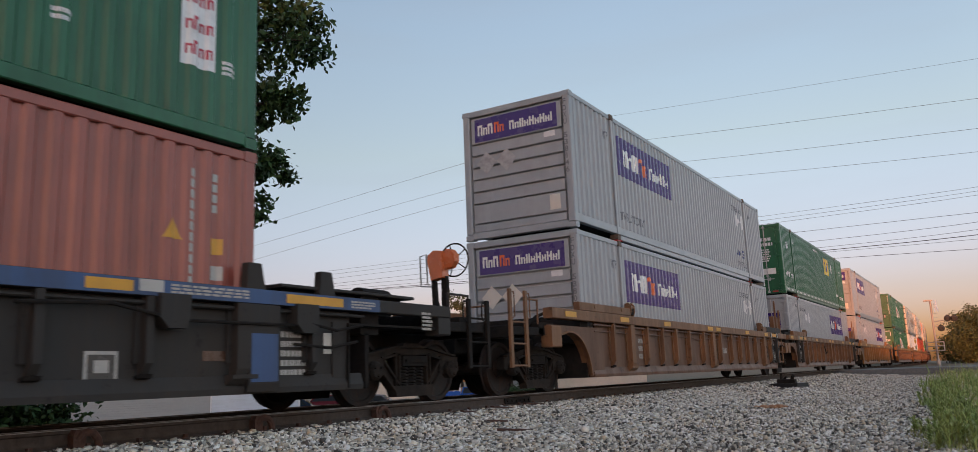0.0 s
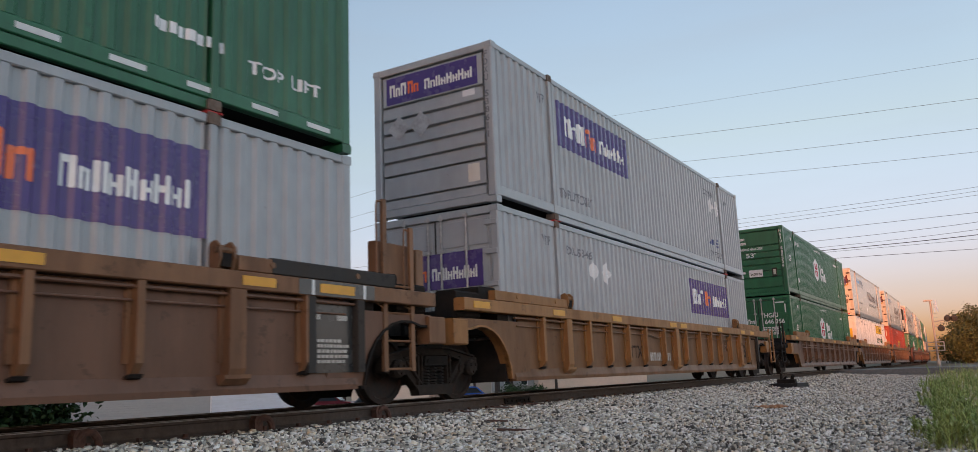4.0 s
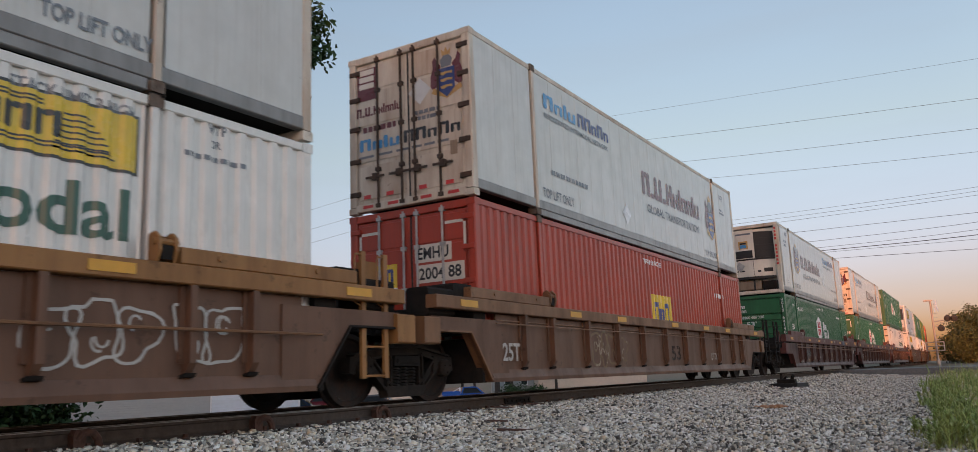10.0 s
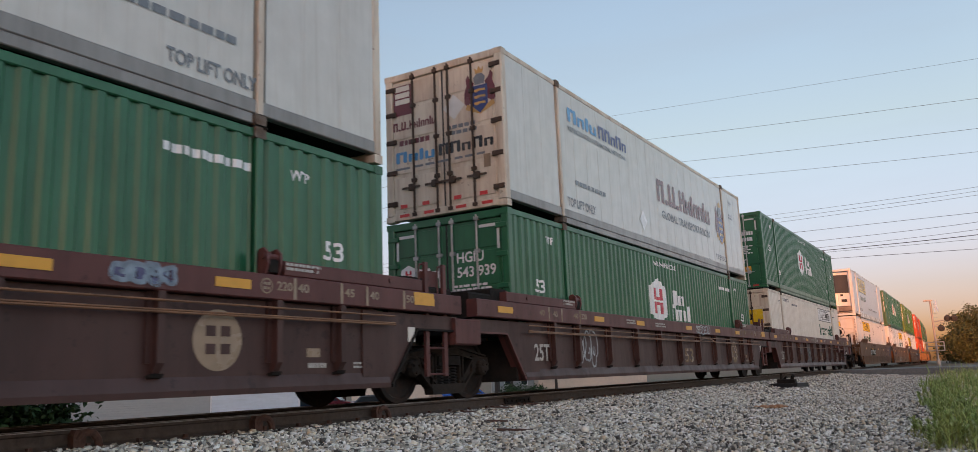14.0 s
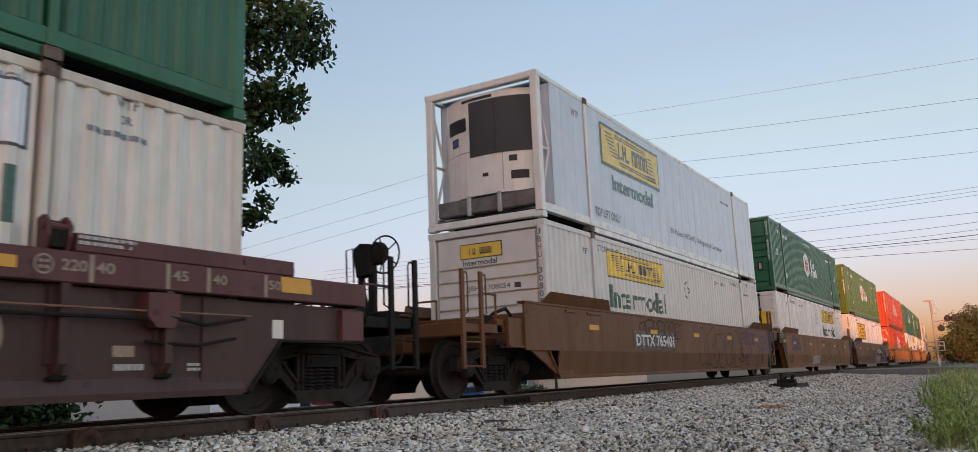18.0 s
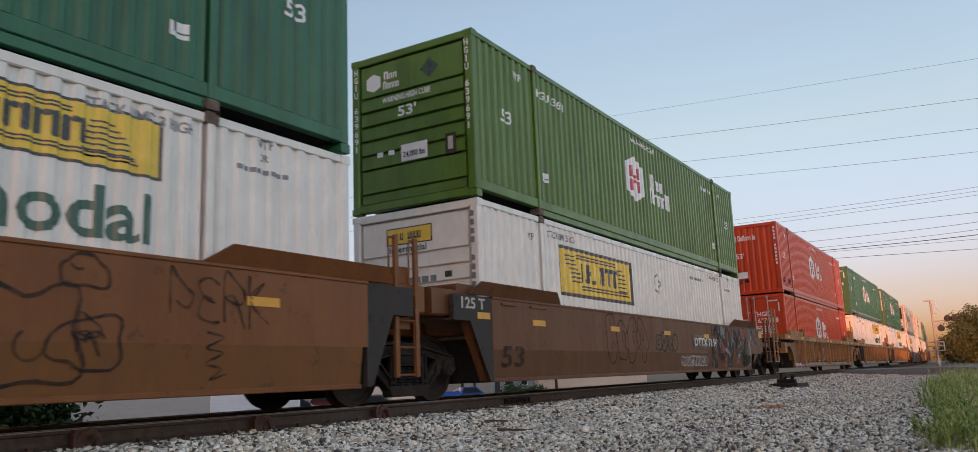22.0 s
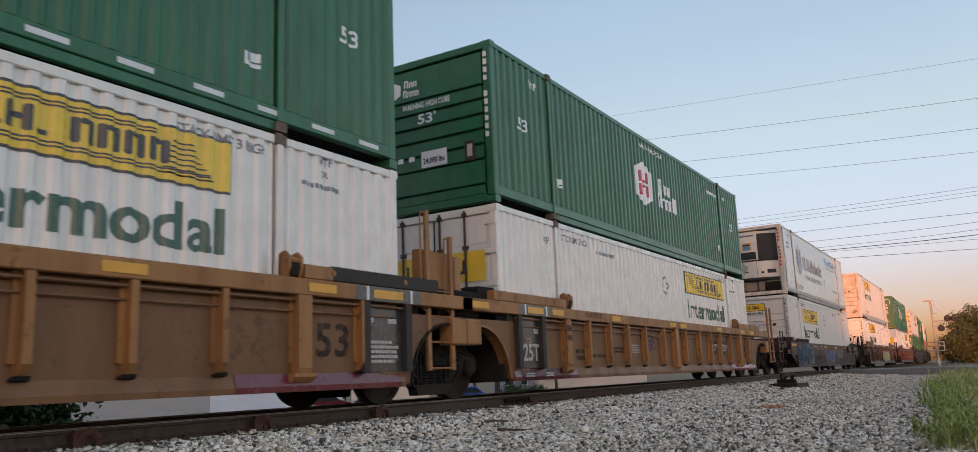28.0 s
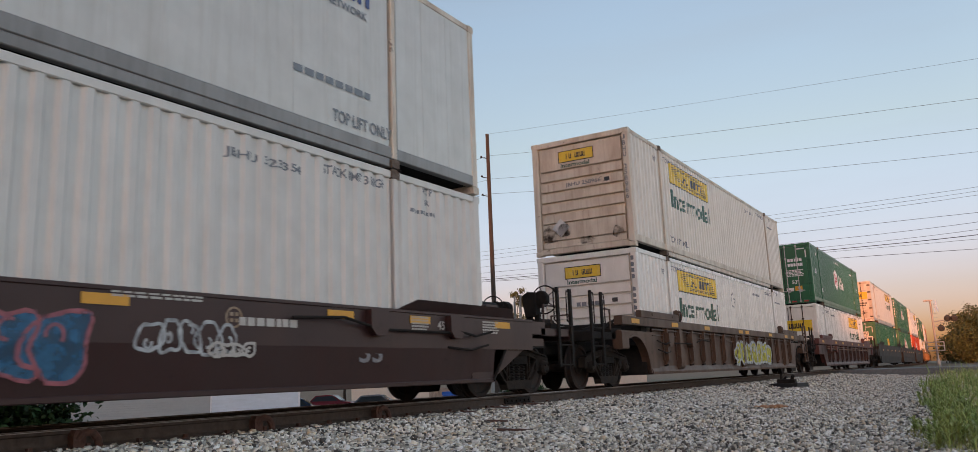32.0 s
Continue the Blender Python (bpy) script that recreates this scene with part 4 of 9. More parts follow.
        c.prism([(-0.17, -3.55), (0.13, -3.55), (0.20, -3.42), (0.17, -3.26), (-0.13, -3.24), (-0.19, -3.34)], 2, 0.75, 1.0)
        c.pipe([(0.30, -3.0, 0.76), (0.36, -3.2, 0.60), (0.20, -3.42, 0.50), (0.05, -3.5, 0.56)], 0.025, 6)
        made.append(part("coupler", c, STEEL, car, "cast knuckle coupler with an air hose"))
        for k in (1, -1):
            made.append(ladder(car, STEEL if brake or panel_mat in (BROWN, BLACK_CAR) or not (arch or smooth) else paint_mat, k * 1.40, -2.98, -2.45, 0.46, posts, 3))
        if detail:
            for pts in ([(1.36, -1.95, 1.2), (1.36, -1.95, 1.62), (1.36, -2.4, 1.62), (1.36, -2.4, 1.2)], [(-1.36, -1.95, 1.2), (-1.36, -1.95, 1.55), (-1.36, -2.5, 1.55), (-1.36, -2.5, 1.2)],
                        [(0.9, -2.95, 1.15), (0.9, -2.95, 1.5), (0.5, -2.95, 1.5), (0.5, -2.95, 1.15)]):
                made.append(part("grab_rail", Shape().pipe(pts, 0.016, 6), paint_mat, car))
            for pts in ([(1.30, -1.36, 1.32), (1.34, -1.6, 1.42), (1.30, -1.9, 1.34), (1.2, -2.1, 1.16)], [(0.45, -0.3, 1.25), (0.55, -0.9, 1.38), (0.5, -1.5, 1.26)]):
                made.append(part("brake_hose", Shape().pipe(pts, 0.028, 6), STEEL, car))
        if brake:
            bx, by, bz, bm = brake[3], -2.85, brake[2], brake[0]
            bw = Shape()
            bw.pipe([(bx + 0.27 * math.cos(2 * math.pi * i / 24), by - 0.16, bz + 0.27 * math.sin(2 * math.pi * i / 24)) for i in range(25)], 0.014, 6)
            for i in range(5):
                p = 2 * math.pi * i / 5
                bw.tube((bx, by - 0.14, bz), (bx + 0.27 * math.cos(p), by - 0.16, bz + 0.27 * math.sin(p)), 0.01, 6)
            bw.lathe([(0.05, by - 0.18), (0.05, by - 0.06)], (bx, 0, bz), 10, 1)
            made.append(part("brake_wheel", bw, STEEL, car, brake[1]))
            bh = Shape().prism([(bx + 0.05, bz - 0.30), (bx + 0.28, bz - 0.33), (bx + 0.34, bz - 0.02), (bx + 0.33, bz + 0.08), (bx + 0.22, bz + 0.15), (bx + 0.06, bz + 0.13)], 1, by - 0.06, by + 0.12)
            bh.lathe([(0.05, by + 0.06), (0.15, by + 0.05), (0.17, by + 0.02), (0.17, by - 0.06), (0.05, by - 0.07)], (bx, 0, bz), 9, 1)
            made.append(part("brake_housing", bh, bm, car))
            made.append(part("brake_stand", Shape().box(bx + 0.02, bx + 0.12, by - 0.02, by + 0.06, 1.1, bz - 0.28).prism([(bx + 0.28, bz - 0.05), (bx + 0.33, bz - 0.05), (bx + 0.32, 1.62), (bx + 0.30, 1.1), (bx + 0.10, 1.1), (bx + 0.24, 1.55)], 1, by - 0.04, by + 0.04).box(bx - 0.3, bx + 0.4, by - 0.1, by + 0.2, 1.14, 1.26, 0.02), STEEL, car))
            made.append(part("grab_rail", Shape().pipe([(bx + 0.34, by, bz - 0.42), (bx + 0.56, by, bz - 0.40), (bx + 0.57, by, bz + 0.10), (bx + 0.44, by, bz + 0.12), (bx + 0.43, by, bz - 0.38)], 0.012, 5), ROD, car))
            for kk in (1, -1):
                for y in (1.0, 2.75):
                    made.append(part("brake_bracket", Shape().prism([(y, 1.20), (y + 0.34, 1.20), (y + 0.34, 0.98), (y + 0.24, 0.88), (y + 0.06, 0.88), (y, 0.98)], 0, *sorted((kk * 1.44, kk * 1.60))), paint_mat, car))
                for pts in ([(1.58, 0.2, 1.0), (1.6, 0.7, 0.92), (1.58, 1.2, 1.0)], [(1.56, 1.3, 0.96), (1.57, 2.8, 0.96)], [(1.58, 3.0, 0.98), (1.6, 3.6, 1.08), (1.56, 4.4, 1.05)], [(1.56, 0.3, 0.8), (1.58, 0.8, 0.72), (1.5, 1.3, 0.76)]):
                    made.append(part("brake_hose", Shape().pipe([(kk * a, b, c) for a, b, c in pts], 0.018, 6), STEEL, car))
            cy = Shape().tube((-0.7, -1.3, 1.45), (-0.7, -0.7, 1.45), 0.16, 14).box(-0.95, -0.45, -1.15, -0.85, 1.2, 1.5, 0.02)
            made.append(part("brake_cylinder", cy, STEEL, car))
    return made


CAR_LENGTH = 16.154


def stout_rib(top):
    """A broad hollow rib with a flared jacking foot."""
    s = Shape().prism([(0.0, 0.42), (0.10, 0.42), (0.124, 0.50), (0.124, top), (0.0, top)], 1, -0.105, 0.105)
    s.prism([(0.0, 0.34), (0.06, 0.34), (0.13, 0.40), (0.13, 0.44), (0.0, 0.44)], 1, -0.17, 0.17)
    return s.prism([(0.0, 0.56), (0.03, 0.56), (0.03, top), (0.0, top)], 1, -0.16, 0.16)


def well_car(style, paint_mat, label, front, rear, marks=(), brake=None, near=True, top=None, rear_brake=None, chord=0.19, posts=(1.95, 1.95), arch=None, chord_mat=None, pipes=3, rib_shift=0.0, ambers=None, dip=False):
    """An intermodal well car. Local y runs from its leading container end (0) back; z is above the rail top."""
    car = thing("well_car", label, "rail car", "freight train")
    smooth = style == "smooth"
    L = CAR_LENGTH
    panel_mat, paint_mat = paint_mat, chord_mat or paint_mat
    arch = (style == "ribbed") if arch is None else arch
    wide_ribs = style == "ribbed_pipes"
    top = top or (1.56 if smooth else 1.50)
    y0, y1 = (-1.48 if front == "mid" else -1.74), L + (1.48 if rear == "mid" else 1.74)
    for k in (1, -1):
        def bx(a, b):
            return sorted((k * a, k * b))
        if smooth:
            ya, yb = (0.0 if front == "mid" else y0 + 0.5), (L + 0.10 if rear == "mid" else y1 - 0.5)
            up = Shape().prism([(bx(1.46, 1.50)[0], 0.74), (bx(1.46, 1.50)[1], 0.74), (bx(1.46, 1.50)[1], top - 0.002), (bx(1.46, 1.50)[0], top - 0.002)], 1, ya, yb)
            up.box(*bx(1.36, 1.515), ya, yb, top - 0.04, top + 0.004, 0.008)
            part("side_sheet", up, paint_mat, car)
            lowp = [(k * 1.50, 0.74), (k * 1.46, 0.74), (k * 1.40, 0.30), (k * 1.44, 0.28)]
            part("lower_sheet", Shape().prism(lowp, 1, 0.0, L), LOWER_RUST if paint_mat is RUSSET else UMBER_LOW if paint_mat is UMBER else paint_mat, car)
            for ya, yb in ((-0.98, 0.0),) * (front != "mid") + ((L + 0.98, L),) * (rear != "mid"):
                g = Shape().prism([(ya, 0.742), (yb, 0.742), (yb, 0.30)], 0, *bx(1.41, 1.455))
                part("end_gusset", g, paint_mat, car)
            part("bottom_flange", Shape().box(*bx(1.30, 1.47), 0.0, L, 0.24, 0.30, 0.01), paint_mat, car)
        else:
            # tan cars: shade under the overhanging chord is put into darker sheet paint
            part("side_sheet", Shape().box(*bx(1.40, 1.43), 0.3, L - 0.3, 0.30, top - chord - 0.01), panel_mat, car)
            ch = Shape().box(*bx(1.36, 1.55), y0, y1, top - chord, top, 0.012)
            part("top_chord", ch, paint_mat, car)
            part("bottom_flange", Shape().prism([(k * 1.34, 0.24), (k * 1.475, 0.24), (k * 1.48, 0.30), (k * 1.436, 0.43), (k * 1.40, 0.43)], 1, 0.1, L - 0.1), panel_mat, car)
            rs = Shape().prism([(0.0, 0.45), (0.055, 0.47), (0.118, 0.56), (0.118, top - chord - 0.002), (0.0, top - chord - 0.002)], 1, -0.040, 0.040)
            rs.prism([(0.0, 0.56), (0.03, 0.56), (0.03, top - chord - 0.004), (0.0, top - chord - 0.004)], 1, -0.10, 0.10)
            rib_mat = panel_mat if style == "ribbed_pipes" else paint_mat
            foot = shared("rib_foot", lambda: Shape().prism([(0.0, 0.415), (0.06, 0.43), (0.075, 0.465), (0.0, 0.445)], 1, -0.075, 0.075).mesh("rib_foot", STEEL))
            rm = shared(("rib", rib_mat.name, top, chord), lambda: rs.mesh("rib", rib_mat))
            spots = [8.1 + 1.49 * i + rib_shift for i in range(-4, 5)] + [1.12 - rib_shift, 15.08] if wide_ribs else [1.05, 2.98, 4.0, 4.97, 6.0, 7.22, 8.85, 10.0, 11.02, 11.97, 13.0, 15.14]
            stout = [] if wide_ribs else [2.03, 8.10, 14.12]
            if k > 0:
                for spot in spots:
                    part("rib", rm, paint_mat, car, at=pose(1.431, spot, 0))
                    part("rib_foot", foot, STEEL, car, at=pose(1.431, spot, 0))
                for spot in stout:
                    part("jacking_rib", shared(("stout", rib_mat.name, top, chord), lambda: stout_rib(top - chord - 0.002).mesh("jacking_rib", rib_mat)), rib_mat, car, at=pose(1.431, spot, 0))
            else:
                row = Shape()
                for spot in spots + stout:
                    row.prism([(spot - 0.04, 0.47), (spot + 0.04, 0.47), (spot + 0.04, top - chord - 0.002), (spot - 0.04, top - chord - 0.002)], 0, -1.549, -1.431)
                part("rib", row, rib_mat, car)["kind"] = "stuff"
            pip = Shape()
            if wide_ribs:
                for z in (1.14, 1.05)[:pipes - 1]:
                    part("brake_pipe", Shape().tube((k * 1.56, 0.1, z), (k * 1.56, L - 0.1, z), 0.012, 6), BUFF, car)
                if dip:
                    pip.pipe([(k * 1.562, 0.1, 0.90), (k * 1.562, 7.02, 0.90), (k * 1.562, 7.30, 0.70), (k * 1.562, 7.48, 0.52), (k * 1.562, 7.72, 0.54), (k * 1.562, 7.98, 0.80), (k * 1.562, 8.2, 0.90), (k * 1.562, L - 0.1, 0.87)], 0.017, 6)
                else:
                    pip.pipe([(k * 1.562, 0.1, 1.03), (k * 1.562, 9.4, 1.03), (k * 1.562, 9.9, 1.13), (k * 1.562, 10.6, 1.10), (k * 1.562, 11.0, 1.03), (k * 1.562, L - 0.1, 1.03)], 0.012, 6)
            else:
                part("brake_pipe", Shape().tube((k * 1.49, 0.1, top - chord - 0.055), (k * 1.49, L - 0.1, top - chord - 0.055), 0.02, 6), panel_mat, car)
                pip.pipe([(k * 1.47, 0.2, 1.13), (k * 1.47, 6.4, 1.13), (k * 1.47, 6.8, 1.08), (k * 1.47, 7.8, 1.13), (k * 1.47, L - 0.3, 1.13)], 0.013, 6)
            pip = pip if pipes else Shape().tube((k * 1.45, 0.3, 1.20), (k * 1.45, L - 0.3, 1.20), 0.012, 6)
            part("brake_pipe", pip, BUFF if style == "ribbed_pipes" else panel_mat, car)
        # amber reflectors along the top
        face = 1.504 if smooth else 1.553
        zr = (1.20 if top > 1.4 else top - 0.12) if smooth else top - chord / 2
        rf = shared("reflector", lambda: Shape().box(0, 0.006, -0.23, 0.23, -0.05, 0.05).mesh("reflector", M_REFLECT))
        spots = ambers or ([1.55, 4.9, 8.1, 11.28, 14.53] if smooth else [-0.64, 3.04, 5.28, 8.68, 11.27, 13.4, 16.72] if wide_ribs else [-1.0, 1.62, 4.3, 7.83, 8.62, 11.85, 14.4, 15.55])
        for y in spots if k > 0 else ():
            part("reflector", rf, M_REFLECT, car, "amber reflective strip", at=pose(face, y, zr))
    fl = Shape()
    for i in range(9):
        fl.box(-1.40, 1.40, 0.2 + i * (L - 0.9) / 8, 0.7 + i * (L - 0.9) / 8, 0.24, 0.292)
    fl.box(-0.5, 0.5, 0.0, L, 0.235, 0.285)
    part("well_floor", fl, STEEL, car)
    car_end(car, paint_mat, front == "mid", smooth, near, brake if front == "end" else None, top, posts[0], arch, panel_mat)
    for ob in car_end(car, paint_mat, rear == "mid", smooth, near, rear_brake, top, posts[1], arch, panel_mat, STEEL):
        ob.matrix_basis = pose(0, L, 0, 0, 0, 180)
    truck(car, -1.575 if front == "mid" else -1.50, 1.83 if front == "mid" else 1.78, 0.483 if front == "mid" else 0.457)
    if rear == "end":
        truck(car, L + 1.50, 1.78, 0.457)
    for m in marks:
        m(car)
    return car

# ---- the train: containers ----
PITCH_C, DEPTH_C = 0.235, 0.040
POST_F, POST_R = 2.20, 13.95


def wave_breaks(y0, y1):
    """Fold lines of the corrugation between y0 and y1."""
    out, i = [], math.floor(y0 / PITCH_C) - 1
    while i * PITCH_C < y1 + PITCH_C:
        for f in (0.0, 0.34, 0.50, 0.84):
            y = (i + f) * PITCH_C
            if y0 < y < y1:
                out.append(y)
        i += 1
    return out


def wave(y):
    """Depth of the corrugation at y: 0 outside, DEPTH_C in the trough."""
    f = (y / PITCH_C) % 1.0
    if f < 0.34:
        return 0.0
    if f < 0.50:
        return DEPTH_C * (f - 0.34) / 0.16
    if f < 0.84:
        return DEPTH_C
    return DEPTH_C * (1.0 - f) / 0.16


def corrugated(x, k, y0, y1, z0, z1):
    s = Shape()
    ys = [y0] + wave_breaks(y0, y1) + [y1]
    vs = []
    for y in ys:
        d = wave(y)
        vs += [(k * (x - d), y, z0), (k * (x - d), y, z1), (k * (x - d - 0.012), y, z0), (k * (x - d - 0.012), y, z1)]
    fs = []
    for i in range(len(ys) - 1):
        a, b = 4 * i, 4 * i + 4
        fs += [(a, b, b + 1, a + 1), (a + 2, a + 3, b + 3, b + 2), (a, a + 2, b + 2, b), (a + 1, b + 1, b + 3, a + 3)]
    e = 4 * len(ys) - 4
    return s.add(vs, fs + [(0, 1, 3, 2), (e, e + 2, e + 3, e + 1)])


def word(body, size):
    """Built-in font outline of a word as a flat bmesh in (u, v), its left end at 0."""
    cu = bpy.data.curves.new("word", "FONT")
    cu.body, cu.size, cu.resolution_u, cu.offset = body, 1.0, 3, 0.022
    ob = bpy.data.objects.new("word", cu)
    me = bpy.data.meshes.new_from_object(ob)
    pts = [v.co.copy() for v in me.vertices]
    faces = [tuple(p.vertices) for p in me.polygons]
    bpy.data.objects.remove(ob)
    bpy.data.curves.remove(cu)
    bpy.data.meshes.remove(me)
    if not pts:
        return [], []
    u0, v0 = min(p.x for p in pts), min(p.y for p in pts)
    u1, v1 = max(p.x for p in pts), max(p.y for p in pts)
    w, h = size
    return [((p.x - u0) / (u1 - u0) * w, (p.y - v0) / (v1 - v0) * h) for p in pts], faces


def blocks(pattern, w, h):
    """A row of plain upright blocks: T and o tall, s short, l thin, blank gap."""
    vs, fs = [], []
    unit = {"T": 1.0, "s": 0.85, "l": 0.35, "o": 1.1, "-": 0.5, " ": 0.6}
    total = sum(unit[c] + 0.14 for c in pattern)
    q = w / total

    def rect(a, b, c, d):
        k, e = len(vs), min(b - a, d - c) * 0.22
        vs.extend([(a + e, c), (b - e, c), (b, c + e), (b, d - e), (b - e, d), (a + e, d), (a, d - e), (a, c + e)])
        fs.append(tuple(range(k, k + 8)))
    u = 0.0
    for c in pattern:
        a, b = u, u + unit[c] * q
        if c in "Tos":
            top, t, kind = (0.70 * h if c == "s" else h), (b - a) * 0.34, len(vs) // 8 % 3
            rect(a, a + t, 0, top)
            rect(b - t, b, 0, top)
            z0 = (top * 0.76, 0.0, top * 0.40)[kind]
            rect(a + t, b - t, z0, z0 + top * 0.24)
        elif c == "l":
            rect(a, b, 0, h)
        elif c == "-":
            rect(a, b, 0, 0.2 * h)
        u = b + 0.14 * q
    return vs, fs


def bars(rows, cols, w, h, seed):
    """Plain bars that stand for small writing."""
    rnd = random.Random(seed)
    vs, fs = [], []
    for r in range(rows):
        u = 0.0
        while u < w * (0.75 + 0.25 * rnd.random()):
            d = w / cols * rnd.uniform(0.6, 1.3)
            k = len(vs)
            z0 = h * (rows - 1 - r) / rows
            vs += [(u, z0), (min(u + d * 0.8, w), z0), (min(u + d * 0.8, w), z0 + 0.62 * h / rows), (u, z0 + 0.62 * h / rows)]
            fs.append((k, k + 1, k + 2, k + 3))
            u += d
    return vs, fs


def polygon(pts):
    return [tuple(p) for p in pts], [tuple(range(len(pts)))]


def rect(w, h):
    return polygon([(0, 0), (w, 0), (w, h), (0, h)])




def decal(parent, name, flat_shape, mat, face, at, lift=0.004, label="", x=1.30, draped=False, fold=False):
    """Lays a flat shape on a face of a thing: 'side' (+x, following the corrugation if draped), or 'front' (-y)."""
    vs, fs = flat_shape
    if not vs:
        return None
    bm = bmesh.new()
    u0, v0 = at
    if face == "side":
        bv = [bm.verts.new((x + lift + sum(e), u0 + u, v0 + v)) for u, v, *e in vs]
    else:
        bv = [bm.verts.new((u0 + u, x - lift - sum(e), v0 + v)) for u, v, *e in vs]
    for f in fs:
        try:
            bm.faces.new([bv[i] for i in f])
        except ValueError:
            pass
    if face == "side" and draped:
        ys = [v.co.y for v in bm.verts]
        for y in wave_breaks(min(ys), max(ys)):
            bmesh.ops.bisect_plane(bm, geom=bm.verts[:] + bm.edges[:] + bm.faces[:], plane_co=(0, y, 0), plane_no=(0, 1, 0), dist=1e-6)
        for v in bm.verts:
            v.co.x -= wave(v.co.y)
    if fold:
        # over the knuckle of a smooth car side
        bmesh.ops.bisect_plane(bm, geom=bm.verts[:] + bm.edges[:] + bm.faces[:], plane_co=(0, 0, 0.742), plane_no=(0, 0, 1), dist=1e-6)
        for v in bm.verts:
            v.co.x -= max(0.0, 0.742 - v.co.z) * 0.1304
    want = Vector((1, 0, 0)) if face == "side" else Vector((0, -1, 0))
    for f in bm.faces:
        f.normal_update()
        if f.normal.dot(want) < 0:
            f.normal_flip()
    me = bpy.data.meshes.new(name)
    bm.to_mesh(me)
    bm.free()
    me.materials.append(mat)
    ob = part(name, me, mat, parent, label)
    if len(fs) > 2 and name in ("stencil", "graffiti", "lettering", "logo_shape", "line_pattern"):
        ob["kind"] = "stuff"
    return ob


def hexagon(w, h):
    return polygon([(0, h * 0.22), (w / 2, 0), (w, h * 0.22), (w, h * 0.78), (w / 2, h), (0, h * 0.78)])


def h_mark(w, h):
    """Two upright bars split by a narrow gap, with small links between."""
    a, g = w * 0.32, h * 0.04
    vs, fs = [], []
    for u0, u1, v0, v1 in ((0, a, 0, h / 2 - g), (0, a, h / 2 + g, h), (w - a, w, 0, h / 2 - g), (w - a, w, h / 2 + g, h), (a, w - a, h * 0.34, h / 2 - g), (a, w - a, h / 2 + g, h * 0.66)):
        k = len(vs)
        vs += [(u0, v0), (u1, v0), (u1, v1), (u0, v1)]
        fs.append((k, k + 1, k + 2, k + 3))
    return vs, fs


# Markings on the long side; d is whether the side is corrugated
def purple_panel(c, y, z, d, flip=False):
    decal(c, "logo_panel", rect(3.7, 0.95), M_PURPLE, "side", (y, z), 0.004, "purple logo panel", draped=d)
    decal(c, "logo_shape", blocks("TsT", 0.98, 0.42), M_WHITE, "side", (y + 0.28, z + 0.26), 0.008, draped=d)
    decal(c, "logo_shape", blocks("Ts", 0.62, 0.42), M_ORANGE, "side", (y + 1.30, z + 0.26), 0.008, draped=d)
    decal(c, "logo_shape", blocks("TsllsTsTsl", 1.40, 0.30), M_WHITE, "side", (y + 2.08, z + 0.28), 0.008, draped=d)


def bow(x0, x1, z0, z1, out=0.0, depth=0.03):
    """A plate bowed forward about the middle, standing out by out."""
    xs = [x0 + (x1 - x0) * i / 10 for i in range(11)]
    front = [(x, 0.09 + 0.32 * abs(x / 1.05) ** 2.4 - out) for x in xs]
    return Shape().prism(front + [(x, y + depth) for x, y in front[::-1]], 2, z0, z1)


def yellow_panel(c, y, z, d, big=False, intermodal=True, plain=False):
    w, h = (3.72, 0.98) if big else (3.66, 0.60)
    edge = 0.07 if big else 0.03
    decal(c, "logo_border", rect(w, h), M_BLACK, "side", (y, z), 0.004, draped=d)
    decal(c, "logo_panel", rect(w - 2 * edge, h - 2 * edge), M_WHITE if plain else M_YELLOW, "side", (y + edge, z + edge), 0.007, "yellow logo panel" if not plain else "", draped=d)
    decal(c, "logo_shape", blocks("l-T- TTTT", w * 0.52, h * 0.40), M_BLACK, "side", (y + w * 0.27, z + h * 0.32), 0.010, draped=d)
    vs, fs = [], []
    for i in range(7):
        f = i / 6
        for a0, a1, zz in ((0.06 + 0.10 * f, 0.18 + 0.10 * f, 0.80 - 0.50 * f), (0.76 + 0.03 * (1 - f), 0.86 + 0.08 * (1 - f) * 0 + 0.07 * f, 0.72 - 0.56 * f)):
            k = len(vs)
            vs += [(w * a0, h * zz), (w * a1, h * zz), (w * a1, h * (zz + 0.03)), (w * a0, h * (zz + 0.03))]
            fs.append((k, k + 1, k + 2, k + 3))
    for zz in (0.78, 0.84, 0.16, 0.22):
        k = len(vs)
        a0, a1 = (0.22, 0.74) if zz > 0.5 else (0.28, 0.92)
        vs += [(w * a0, h * zz), (w * a1, h * zz), (w * a1, h * (zz + 0.03)), (w * a0, h * (zz + 0.03))]
        fs.append((k, k + 1, k + 2, k + 3))
    decal(c, "line_pattern", (vs, fs), M_BLACK, "side", (y, z), 0.010, draped=d)
    if intermodal:
        decal(c, "lettering", word("Intermodal", (3.45, 0.50)), M_GREEN, "side", (y + 0.12, z - 0.66), 0.005, "dark green lettering", draped=d)


